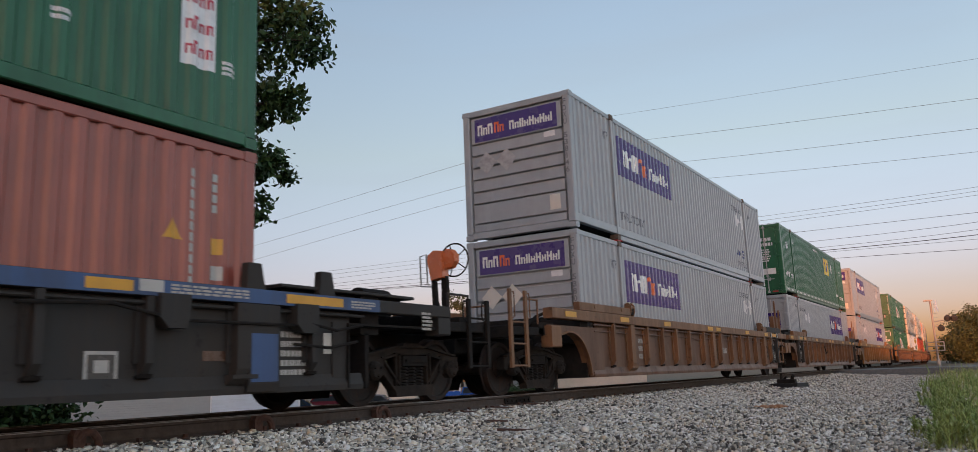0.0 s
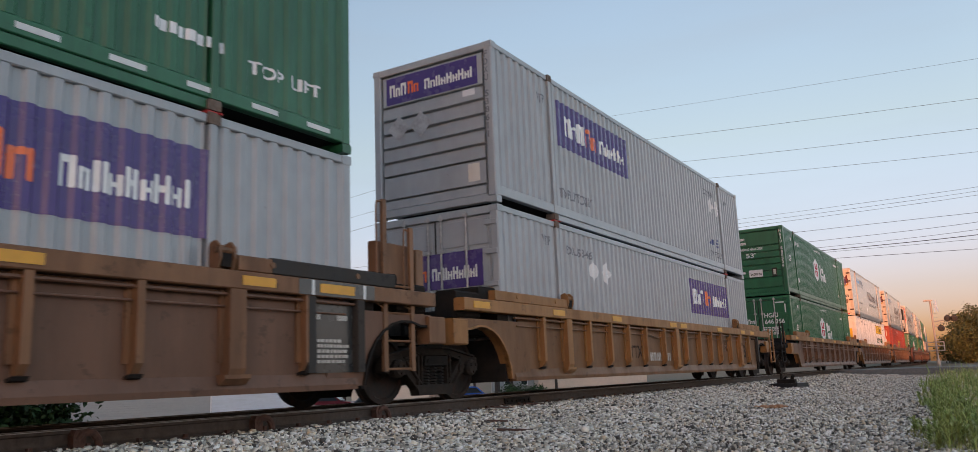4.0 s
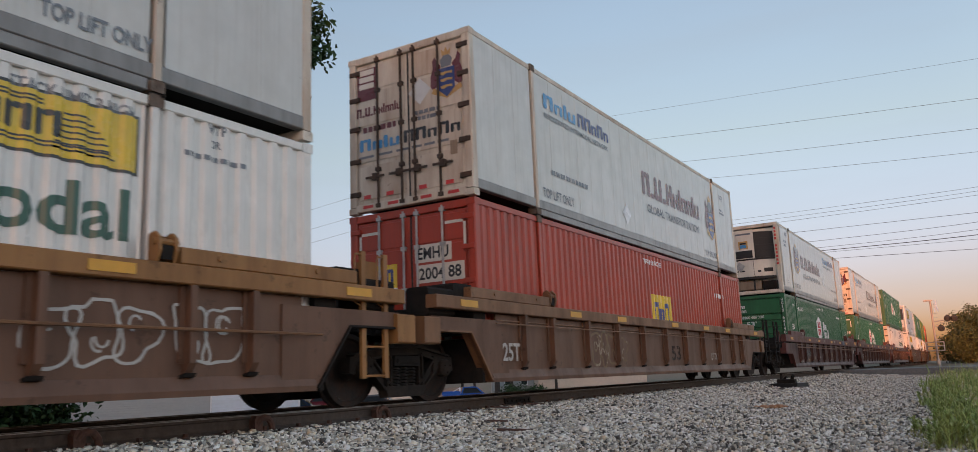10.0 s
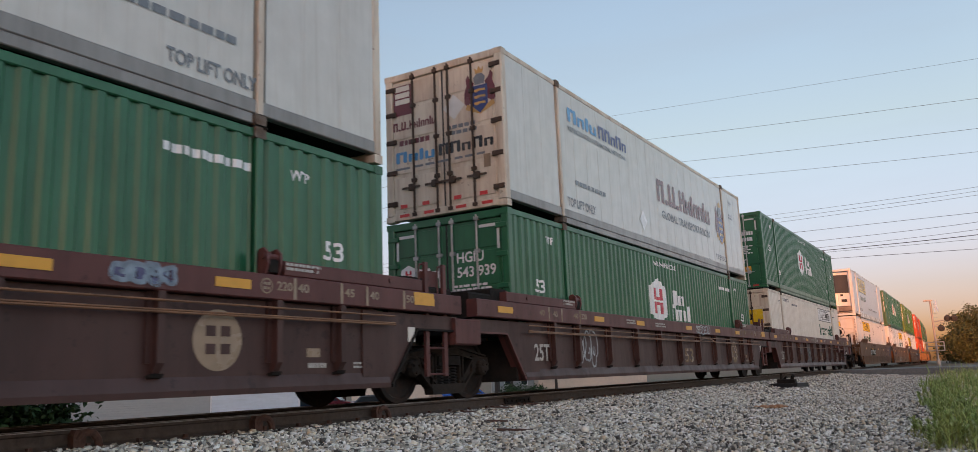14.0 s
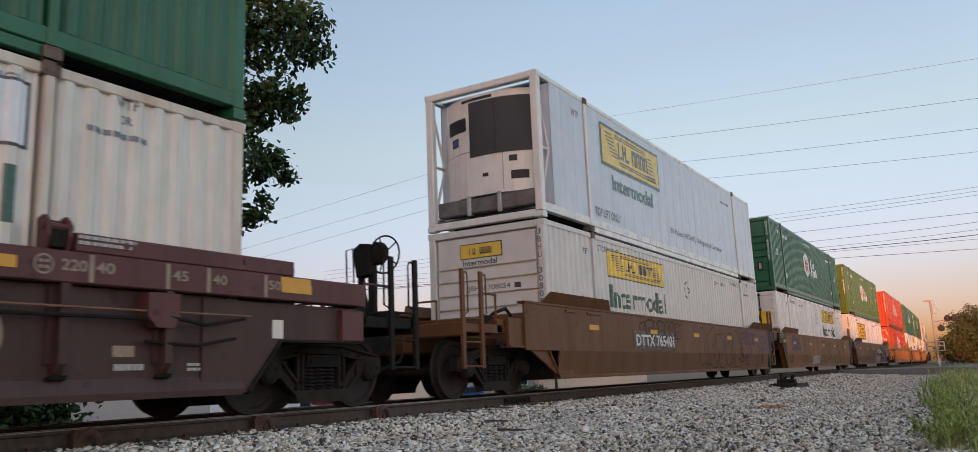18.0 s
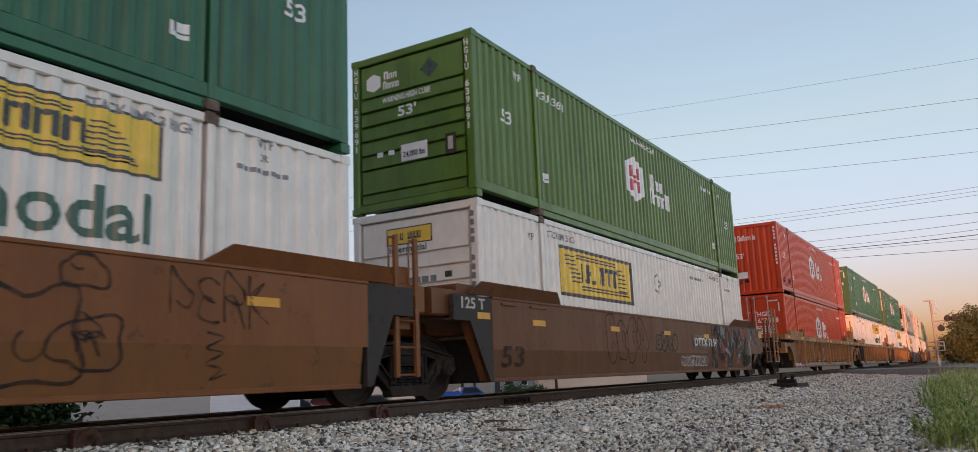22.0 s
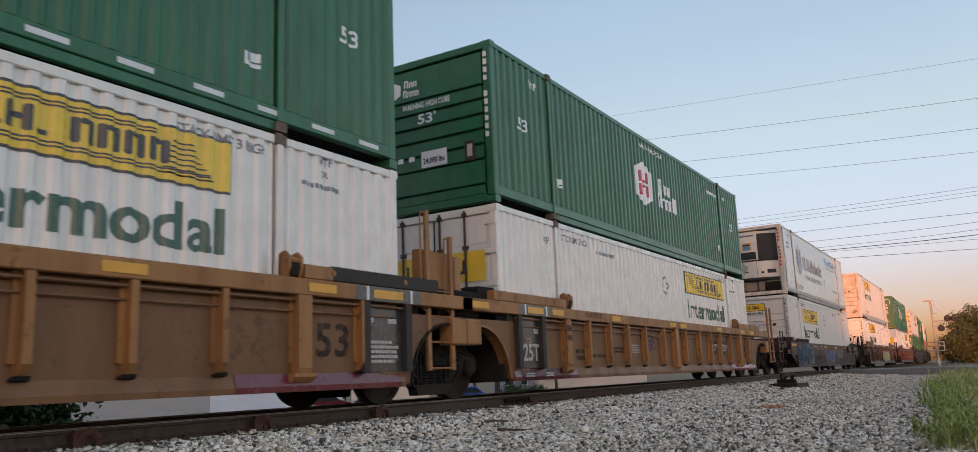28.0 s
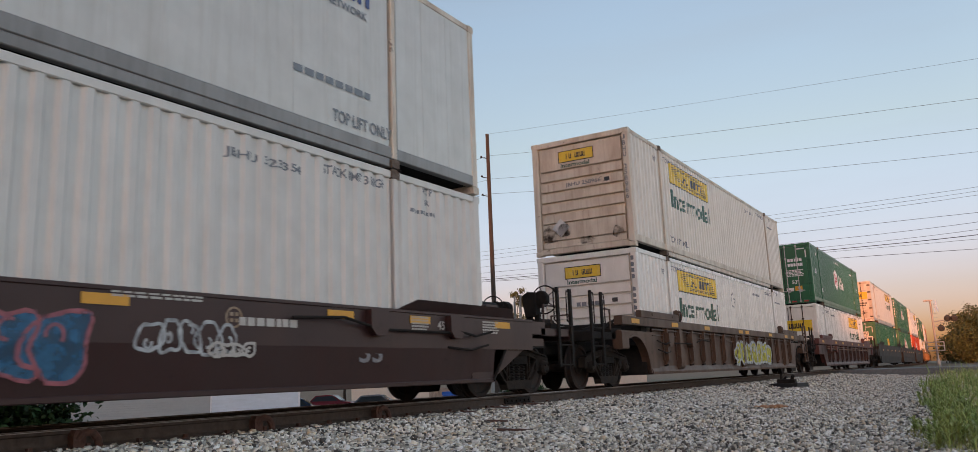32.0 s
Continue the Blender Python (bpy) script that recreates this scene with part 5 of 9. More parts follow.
def hexagon_logo(c, y, z, d, red=False):
    decal(c, "logo_panel", hexagon(1.26, 1.12), M_WHITE, "side", (y, z), 0.004, "white hexagon badge", draped=d)
    decal(c, "logo_shape", h_mark(0.55, 0.62), M_OLD if red else M_PINK, "side", (y + 0.33, z + 0.24), 0.008, draped=d)
    decal(c, "logo_shape", blocks("Tss", 0.82, 0.38), M_WHITE, "side", (y + 1.74, z + 0.52), 0.004, draped=d)
    decal(c, "logo_shape", blocks("osssT" if not red else "osss lss", 1.45, 0.42), M_WHITE, "side", (y + 1.58, z + 0.12), 0.004, draped=d)


def crest(c, y, z, s=1.0, face="side", x=1.30):
    """A heraldic crest: shield with gold bars, two supporters, scroll and helm."""
    w, h = 1.08 * s, 1.45 * s
    left = [(0.02, 0.30), (0.10, 0.22), (0.26, 0.30), (0.28, 0.56), (0.34, 0.66), (0.22, 0.74), (0.16, 0.86), (0.08, 0.78), (0.10, 0.64), (0.03, 0.50)]
    for pts in (left, [(1 - a, b) for a, b in left[::-1]]):
        decal(c, "crest_supporter", polygon([(w * a, h * b) for a, b in pts]), M_MAROON, face, (y, z), 0.004, x=x)
    decal(c, "crest_scroll", polygon([(w * 0.05, h * 0.16), (w * 0.5, h * 0.02), (w * 0.95, h * 0.16), (w * 0.90, h * 0.26), (w * 0.5, h * 0.12), (w * 0.10, h * 0.26)]), M_GOLD, face, (y, z), 0.0045, x=x)
    decal(c, "crest_shield", polygon([(w * 0.26, h * 0.60), (w * 0.26, h * 0.20), (w * 0.5, h * 0.04), (w * 0.74, h * 0.20), (w * 0.74, h * 0.60)]), M_NAVY, face, (y, z), 0.007, x=x)
    for i in range(3):
        decal(c, "crest_bar", polygon([(0, 0.02 * h), (0.08 * w, 0), (0.20 * w, 0.03 * h), (0.34 * w, 0.01 * h), (0.34 * w, 0.06 * h), (0.14 * w, 0.07 * h), (0, 0.06 * h)]), M_GOLD, face, (y + w * 0.33, z + h * (0.20 + 0.13 * i)), 0.010, x=x)
    decal(c, "crest_helm", polygon([(w * 0.36, h * 0.62), (w * 0.64, h * 0.62), (w * 0.68, h * 0.76), (w * 0.58, h * 0.84), (w * 0.42, h * 0.84), (w * 0.32, h * 0.76)]), M_GREYLET, face, (y, z), 0.007, x=x)
    decal(c, "crest_crown", polygon([(w * 0.38, h * 0.845), (w * 0.62, h * 0.845), (w * 0.64, h * 0.97), (w * 0.56, h * 0.91), (w * 0.5, h), (w * 0.44, h * 0.91), (w * 0.36, h * 0.97)]), M_GOLD, face, (y, z), 0.007, x=x)


def crest_lettering(c, y, z):
    decal(c, "logo_shape", blocks("o-o-Tslssls", 4.65, 0.60), M_MAROON, "side", (y, z + 0.42), 0.005, "maroon lettering shapes")
    decal(c, "lettering", word("GLOBAL TRANSPORTATION", (4.2, 0.22)), M_GREYLET, "side", (y + 0.25, z), 0.005, "grey lettering")


def blue_word(c, y, z):
    decal(c, "logo_shape", blocks("Tsls", 1.5, 0.30), M_SKY, "side", (y, z), 0.005)
    decal(c, "logo_shape", blocks("TTsTs", 1.65, 0.30), M_NAVY, "side", (y + 1.55, z), 0.005)
    decal(c, "lettering", word("REFRIGERATED INTERMODAL NETWORK", (3.1, 0.11)), M_GREYLET, "side", (y, z - 0.20), 0.005)


def yellow_square(c, y, z, d):
    decal(c, "logo_panel", rect(1.35, 0.85), M_YELLOW, "side", (y, z), 0.004, "yellow logo panel", draped=d)
    decal(c, "logo_shape", blocks("TsT", 1.1, 0.5), M_NAVY, "side", (y + 0.12, z + 0.17), 0.008, draped=d)


def diamonds(c, y, z, d, mat=None, n=2):
    for i in range(n):
        decal(c, "placard", polygon([(0, 0.25), (0.25, 0), (0.5, 0.25), (0.25, 0.5)]), mat or M_WHITE, "side", (y + 0.64 * i, z), 0.006, "white diamond placard holder", draped=d)


M_OLD = OLD_RED
DULL_RAIL = paint("dirty_grey_rail", (0.24, 0.23, 0.22), amount=0.5)
TANK = paint("dusty_tan_tank", (0.26, 0.19, 0.13), (0.09, 0.05, 0.03), 0.7, 0.7)
SHROUD = material("dark_grey_mesh", (0.035, 0.036, 0.04), 0.6, 0, 0.15, 40, bump=0.4, bump_scale=120)
BUMPER = material("dull_steel_plate", (0.17, 0.155, 0.145), 0.5, 0.5, 0.2, 6, (0.08, 0.05, 0.035), 0.6, 4)


WORN_CASTING = material("worn_lifting_casting", (0.16, 0.125, 0.10), 0.75, 0.1, 0.3, 14, (0.075, 0.036, 0.022), 0.8, 9, (1, 1, 1), 0.2, 60, gloss=0.25)


def container(label, paint_mat, side="corrugated", front="slats", H=2.896, L=16.154, marks=(), group="containers on the train", post_mat=None, tape=False, lower_band=None):
    """A 53-foot or 40-foot container; local y from its leading end back, z from its base."""
    c = thing("shipping_container", label, "container", group)
    W = 1.30
    nose = 0.55 if "reefer" in front else 0.16
    d = side == "corrugated"
    posts = post_mat or paint_mat
    wide = L > 14
    for k in (1, -1):
        cuts = [nose, POST_F - 0.097, POST_F + 0.097, POST_R - 0.097, POST_R + 0.097, L - 0.16] if wide else [0.16, L - 0.16]
        for a, b in zip(cuts[::2], cuts[1::2]):
            if d:
                me = shared(("wave", paint_mat.name, k, a, b, H), lambda: corrugated(W, k, a, b, 0.30 if wide else 0.17, H - 0.11).mesh("side_panel", paint_mat))
            else:
                def flat_panel():
                    n = max(1, round((b - a) / 0.61))
                    ring = [(k * (W - 0.03), a), (k * (W - 0.006), a)]
                    for i in range(1, n):
                        y = a + (b - a) * i / n
                        ring += [(k * (W - 0.006), y - 0.022), (k * (W - 0.002), y - 0.02), (k * (W - 0.002), y + 0.02), (k * (W - 0.006), y + 0.022)]
                    ring += [(k * (W - 0.006), b), (k * (W - 0.03), b)]
                    return Shape().prism(ring, 2, 0.30, H - 0.10).mesh("side_panel", paint_mat)
                me = shared(("flat", paint_mat.name, k, a, b, H), flat_panel)
            part("side_panel", me, paint_mat, c)
        part("top_rail", Shape().box(*sorted((k * (W - 0.09), k * (W + 0.004))), 0.15, L - 0.15, H - 0.11, H - 0.004, 0.012), posts, c)
        low = Shape().box(*sorted((k * (W - 0.12), k * (W + 0.004))), 0.15, L - 0.15, 0.13 if wide else 0.02, 0.30 if wide else 0.17, 0.012)
        if wide and d:
            part("tunnel_rail", Shape().box(*sorted((k * (W - 0.10), k * (W - 0.012))), POST_F, POST_R, 0.012, 0.128, 0.01), posts, c)
        elif wide and k > 0:
            part("tunnel_rail", Shape().box(W - 0.10, W + 0.001, POST_F + 0.1, POST_R - 0.1, 0.006, 0.127, 0.01), lower_band or posts, c)
        part("bottom_rail", low, lower_band or posts, c)
        if tape:
            tp = shared("tape", lambda: Shape().box(0, 0.004, -0.2, 0.2, -0.03, 0.03).mesh("reflective_tape", M_SILVERTAPE))
            for i in range(18 if k > 0 else 0):
                part("reflective_tape", tp, M_SILVERTAPE, c, at=pose(k * (W + 0.005), 0.6 + i * 0.88, 0.215, 0, 0, 0 if k > 0 else 180))
        ends = [0.0, L] + ([POST_F - 0.08 + 0.0, POST_R + 0.08] if wide else [])
        for i, y in enumerate(ends):
            a, b = (y, y + 0.16) if i in (0,) else ((y - 0.16, y) if i == 1 else (y - 0.0, y + 0.16) if i == 2 else (y - 0.16, y))
            inner = i > 1
            s = Shape().box(*sorted((k * (W - 0.15), k * (W + (0.026 if inner else 0.008)))), a + 0.03 * inner, b - 0.03 * inner, 0.13, H - 0.10, 0.012 if inner else 0.02)
            for z in (0.0, H - 0.118):
                cs = (Shape() if k > 0 else s).box(*sorted((k * (W - 0.16), k * (W + (0.032 if inner else 0.014)))), a - 0.004, b + 0.004, z, z + 0.118 + 0.012 * (inner and z > 1), 0.012)
                if k > 0:
                    e = W + (0.030 if inner else 0.012)
                    cs.tube((e, (a + b) / 2, z + 0.06), (e + 0.0045, (a + b) / 2, z + 0.06), 0.032, 8)
                    part("corner_casting", cs, WORN_CASTING if inner else posts, c, "rust-worn lifting casting" if inner else "")
            part("corner_post", s, posts, c)
    roof = Shape().box(-W + 0.09, W - 0.09, nose - 0.06, L - 0.1, H - 0.05, H - 0.03)
    part("roof_panel", roof, paint_mat, c)
    part("floor_panel", Shape().box(-W + 0.12, W - 0.12, 0.12, L - 0.12, 0.14, 0.20), STEEL, c)
    # trailing end: plain ribbed wall
    part("end_panel", Shape().box(-W + 0.15, W - 0.15, L - 0.09, L - 0.05, 0.14, H - 0.1), paint_mat, c)
    for z0, z1 in ((H - 0.14, H - 0.004), (0.02, 0.16)):
        part("end_header", Shape().box(-W + 0.15, W - 0.15, L - 0.15, L - 0.004, z0, z1, 0.012), posts, c)
        part("end_header", Shape().box(-W + 0.15, W - 0.15, 0.004, 0.15, z0, z1, 0.012), posts, c)
    if front == "slats":
        part("end_panel", Shape().box(-W + 0.15, W - 0.15, 0.100, 0.12, 0.15, H - 0.12), posts, c)
        sm = shared(("slat", posts.name), lambda: Shape().prism([(0.026, 0.006), (0.100, -0.008), (0.100, 0.226), (0.026, 0.212)], 0, -W + 0.2, W - 0.2).mesh("slat", posts))
        for z in (1.88, 1.61, 1.34, 1.07, 0.80):
            part("slat", sm, posts, c, at=pose(0, 0, z))
        part("end_panel", Shape().box(-W + 0.2, W - 0.2, 0.035, 0.075, 2.14, H - 0.17, 0.01), posts, c)
        part("end_panel", Shape().box(-W + 0.2, W - 0.2, 0.035, 0.075, 0.36, 0.77, 0.01), posts, c)
        part("end_panel", Shape().box(-W + 0.2, W - 0.2, 0.035, 0.075, 0.17, 0.33, 0.01), posts, c)
    elif front == "waves":
        n, w = 9, (2 * W - 0.34) / 9
        ring = []
        for i in range(n):
            x0 = -W + 0.17 + w * i
            ring += [(x0, 0.09), (x0 + w * 0.2, 0.05), (x0 + w * 0.6, 0.05), (x0 + w * 0.8, 0.09)]
        part("end_panel", Shape().prism(ring + [(W - 0.17, 0.09), (W - 0.17, 0.11), (-W + 0.17, 0.11)], 2, 0.15, H - 0.12), posts, c)
    elif front == "doors":
        for k in (1, -1):
            a, b = sorted((k * 0.012, k * (W - 0.15)))
            s = Shape().box(a, b, 0.045, 0.085, 0.17, H - 0.15, 0.008)
            dr = part("door", s, posts, c, "closed cargo door")
            for z in (0.24, 0.92, 1.60, 2.25):
                part("door_panel", shared(("door_panel", posts.name, k, z, H), lambda: Shape().box(a + 0.06, b - 0.06, 0.032, 0.047, z, min(z + 0.60, H - 0.20), 0.006).mesh("door_panel", posts)), posts, dr)
            for x in (0.14, 0.66):
                r = Shape().tube((k * x, 0.005, 0.06), (k * x, 0.005, H - 0.05), 0.021, 8)
                for z in (0.10, 0.75, 1.5, 2.2, H - 0.12):
                    r.box(k * x - 0.05, k * x + 0.05, -0.012, 0.05, z - 0.035, z + 0.035, 0.006)
                part("lock_rod", r, DARK_RUST if posts in (CREAM, WHITE, STAINED) else ROD, dr, "vertical lock rod")
                hd = Shape().box(k * (x + 0.06) - 0.20, k * (x + 0.06) + 0.20, -0.024, 0.0, 0.60, 0.635).box(k * (x + 0.06) - 0.05, k * (x + 0.06) + 0.05, -0.03, 0.035, 0.56, 0.68)
                part("door_handle", hd, DARK_RUST if posts in (CREAM, WHITE, STAINED) else ROD, dr)
            hm = shared(("hinge", posts.name), lambda: Shape().box(-0.11, 0.11, -0.018, 0.03, -0.045, 0.045, 0.01).mesh("hinge", DARK_RUST if posts in (CREAM, STAINED) else posts))
            for z in (0.35, 0.95, 1.55, 2.1, 2.6):
                part("hinge", hm, posts, dr, at=pose(k * (W - 0.13), 0, z))
            part("door_gasket", Shape().box(k * 0.006 - 0.008, k * 0.006 + 0.008, 0.04, 0.05, 0.17, H - 0.15), BLACK, dr)
        tapes = Shape()
        for x in (-1.0, -0.45, 0.25, 0.8):
            tapes.box(x, x + 0.22, -0.001, 0.003, 0.075, 0.13)
        part("reflective_tape", tapes, M_REDTAPE, c)
    elif front in ("reefer", "round_reefer"):
        part("end_panel", Shape().box(-W + 0.02, W - 0.02, nose, nose + 0.05, 0.15, H - 0.12), paint_mat, c)
        for k in (1, -1):
            fr = Shape()
            fr.pipe([(k * 1.22, 0.1, 0.2), (k * 1.22, 0.54, 1.4), (k * 1.22, 0.1, 2.7)], 0.028, 6)
            fr.tube((k * 1.22, 0.08, 1.4), (k * 1.22, 0.54, 1.4), 0.03, 6)
            part("nose_frame", fr, posts, c, "open steel nose frame")
        if front == "reefer":
            unit = part("cooling_unit", bow(-1.02, 1.02, 0.76, 2.70, 0.0, 0.36), CREAM, c, "stained white cooling unit with black grilles")
            part("lower_lip", bow(-0.98, 0.98, 0.66, 0.757, -0.02, 0.30), BLACK, unit)
            part("dark_shroud", bow(-1.03, 1.03, 1.44, 2.60, 0.012, 0.02), BLACK, unit, "black upper shroud")
            part("service_door", bow(-0.52, 0.30, 1.50, 2.715, 0.035, 0.03), CREAM, unit, "white service door")
            for a, b in ((-1.03, -0.56), (0.34, 1.03)):
                for q in range(4):
                    part("grille", bow(a, b, 1.52 + 0.27 * q, 1.72 + 0.27 * q, 0.035, 0.03), BLACK, unit, "black grille")
            part("badge", bow(-0.32, 0.06, 1.92, 2.24, 0.048, 0.014), M_GOLD, unit)
            part("badge_bar", bow(-0.26, 0.0, 2.11, 2.18, 0.058, 0.01), M_BLACK, unit)
            part("badge_centre", bow(-0.26, 0.0, 1.95, 2.09, 0.055, 0.01), M_SKY, unit)
            part("name_bar", bow(-0.42, 0.20, 2.50, 2.57, 0.039, 0.008), M_GREYLET, unit)
            part("placard", Shape().prism([(-0.52, 1.14), (-0.30, 0.98), (-0.14, 1.22), (-0.36, 1.40)], 1, 0.055, 0.088), ROD, unit, "grey square placard holder")
            part("control_panel", bow(-0.48, 0.22, 1.53, 1.84, 0.055, 0.02), BLACK, unit, "black control panel")
            for a, b, z, h in ((-0.62, -0.42, 0.98, 0.05), (-0.36, -0.16, 0.98, 0.05), (0.36, 0.48, 0.92, 0.08), (0.60, 0.92, 0.92, 0.16)):
                part("vent", bow(a, b, z, z + h, 0.006, 0.01), BLACK, unit)
            part("seam", bow(0.20, 0.215, 0.80, 1.43, 0.004, 0.01), BLACK, unit)
            tank = part("fuel_tank", Shape().box(-0.95, 0.42, 0.22, 0.56, 0.20, 0.60, 0.05), TANK, c, "dusty tan fuel tank")
            for x in (-0.62, 0.12):
                part("tank_strap", Shape().box(x, x + 0.07, 0.205, 0.225, 0.19, 0.61), BLACK, tank)
            part("battery_box", Shape().box(0.48, 1.02, 0.24, 0.56, 0.20, 0.56, 0.04), STEEL, c)
        else:
            unit = part("cooling_unit", bow(-1.04, 1.04, 0.62, 2.70, 0.0, 0.36), WHITE, c, "white bowed cooling unit")
            part("name_bar", bow(-0.50, 0.24, 2.585, 2.645, 0.004, 0.01), M_BLACK, unit)
            part("seam", bow(0.29, 0.30, 1.45, 2.55, 0.030, 0.01), BLACK, unit)
            part("grille", bow(-0.30, 1.04, 1.42, 2.55, 0.025, 0.035), SHROUD, unit, "dark mesh grille")
            part("display", bow(-0.92, -0.40, 2.00, 2.28, 0.012, 0.02), BLACK, unit)
            part("badge", bow(-0.82, -0.62, 1.72, 1.90, 0.006, 0.01), M_NAVY, unit)
            part("seam", bow(0.42, 0.43, 0.66, 1.54, 0.004, 0.01), DULL_RAIL, unit)
            part("seam", bow(-1.03, -0.32, 1.54, 1.55, 0.004, 0.01), DULL_RAIL, unit)
            for a, b, z, h in ((-0.02, 0.10, 0.98, 0.07), (0.58, 0.90, 0.86, 0.17), (0.55, 0.70, 1.22, 0.12)):
                part("vent", bow(a, b, z, z + h, 0.006, 0.01), BLACK, unit)
            part("bumper", Shape().box(-1.12, 1.12, 0.12, 0.32, 0.28, 0.60, 0.03), BUMPER, c, "dull steel bumper")
            for x in (-0.42, 0.28):
                part("bumper_bracket", Shape().box(x, x + 0.09, 0.09, 0.34, 0.24, 0.64, 0.01), ROD, c)
    for m in marks:
        m(c, d)
    return c


# ---- liveries ----
def front_bars(c, x, z, w, h, rows, seed, mat=M_WHITE, y=0.0):
    decal(c, "stencil", bars(rows, 6, w, h, seed), mat, "front", (x, z), 0.004, x=y)


def side_bars(c, y, z, w, h, rows, seed, mat, d):
    decal(c, "stencil", bars(rows, 9, w, h, seed), mat, "side", (y, z), 0.005, draped=d)


def letter(c, body, y, z, w, h, mat, d, face="side", x=1.30):
    decal(c, "lettering", word(body, (w, h)), mat, face, (y, z), 0.005, draped=d, x=x)


def post_code(c, mat, seed, x=1.16, z0=1.0, z1=2.6, text=""):
    """Upright column of characters, or of small bars, on a corner post, facing the end."""
    r = random.Random(seed)
    vs, fs = [], []
    n = len(text) or 11
    for i in range(n):
        z = z1 - (z1 - z0) * i / n
        k = len(vs)
        if not text:
            if i != 4:
                vs += [(0, z), (0.075, z), (0.075, z + 0.10 * r.uniform(0.8, 1.0)), (0, z + 0.10)]
                fs.append((k, k + 1, k + 2, k + 3))
        elif text[i] != " ":
            slim = text[i] in "1I"
            gv, gf = word(text[i], (0.03 if slim else 0.08, 0.118))
            vs += [(u + 0.025 * slim, v + z) for u, v in gv]
            fs += [tuple(j + k for j in f) for f in gf]
    decal(c, "stencil", (vs, fs), mat, "front", (x, 0), 0.004, x=-0.001)


def grey_box(front, seed, text=""):
    def sides(c, d):
        purple_panel(c, 2.55, 1.56, d)
        diamonds(c, 12.72, 1.76, d)
        letter(c, "TOP LIFT ONLY", 12.6, 0.42, 1.15, 0.18, M_GREYLET, d)
        letter(c, text, 12.3, 2.30, 1.15, 0.16, M_GREYLET, d)
        letter(c, "TOP LIFT ONLY", 2.5, 0.50, 1.5, 0.20, M_GREYLET, d)
        letter(c, "WTP", 1.66, 2.26, 0.30, 0.18, M_GREYLET, d)
        letter(c, "WTP", 14.5, 2.26, 0.30, 0.16, M_GREYLET, d)
        decal(c, "logo_shape", polygon([(0, 0), (0.5, 0), (0.36, 0.16), (0.30, 0.13), (0.22, 0.28), (0.12, 0.16)]), M_NAVY, "side", (12.62, 0.80), 0.005, draped=d)
        side_bars(c, 13.2, 0.74, 0.42, 0.30, 3, seed + 1, M_NAVY, d)

    def doors_marks(c, d):
        purple_panel(c, 10.22, 1.54, d)
        diamonds(c, 3.61, 1.85, d)
        letter(c, "WTP", 1.62, 2.40, 0.30, 0.18, M_GREYLET, d)
        letter(c, text, 2.60, 2.32, 1.20, 0.17, M_GREYLET, d) if text else side_bars(c, 2.7, 2.08, 1.6, 0.16, 1, seed, M_GREYLET, d)
        decal(c, "logo_panel", rect(1.95, 0.62), M_PURPLE, "front", (-0.98, 1.55), x=0.031)
        decal(c, "logo_shape", blocks("TsT", 0.42, 0.28), M_WHITE, "front", (-0.90, 1.70), 0.008, x=0.031)
        decal(c, "logo_shape", blocks("Ts", 0.28, 0.28), M_ORANGE, "front", (-0.46, 1.70), 0.008, x=0.031)
        decal(c, "logo_shape", blocks("TsllsTsTsl", 0.95, 0.22), M_WHITE, "front", (-0.08, 1.70), 0.008, x=0.031)
        letter(c, text, 0.05, 1.22, 0.95, 0.16, M_BLACK, d, "front", 0.031) if text else front_bars(c, 0.2, 1.25, 0.75, 0.14, 1, seed, M_BLACK, 0.031)

    def front_marks(c, d):
        sides(c, d)
        decal(c, "logo_panel", rect(2.02, 0.52), M_PURPLE, "front", (-1.02, 2.17), x=0.034, label="purple logo panel")
        decal(c, "logo_shape", blocks("TsT", 0.40, 0.24), M_WHITE, "front", (-0.94, 2.31), 0.008, x=0.034)
        decal(c, "logo_shape", blocks("Ts", 0.26, 0.24), M_ORANGE, "front", (-0.52, 2.31), 0.008, x=0.034)
        decal(c, "logo_shape", blocks("TsllsTsTsl", 1.05, 0.20), M_WHITE, "front", (-0.14, 2.31), 0.008, x=0.034)
        for x in (-0.92, -0.42):
            decal(c, "placard", polygon([(0, 0.25), (0.25, 0), (0.5, 0.25), (0.25, 0.5)]), CREAM if seed == 51 else ROD, "front", (x - 0.06, 1.42), 0.015, "grey diamond placard holder", x=0.02)
        decal(c, "data_plate", rect(0.26, 0.12), M_WHITE, "front", (0.68, 1.98), 0.006, x=0.03)
        decal(c, "data_plate", rect(0.24, 0.32), CREAM, "front", (0.74, 0.42), 0.006, x=0.034)
        post_code(c, M_GREYLET, seed, text=text)
    c = container("light grey corrugated 53-foot container with a purple logo panel" + (", doors leading" if front == "doors" else ""), GREY, "corrugated", front,
                  marks=[doors_marks if front == "doors" else front_marks])
    return c


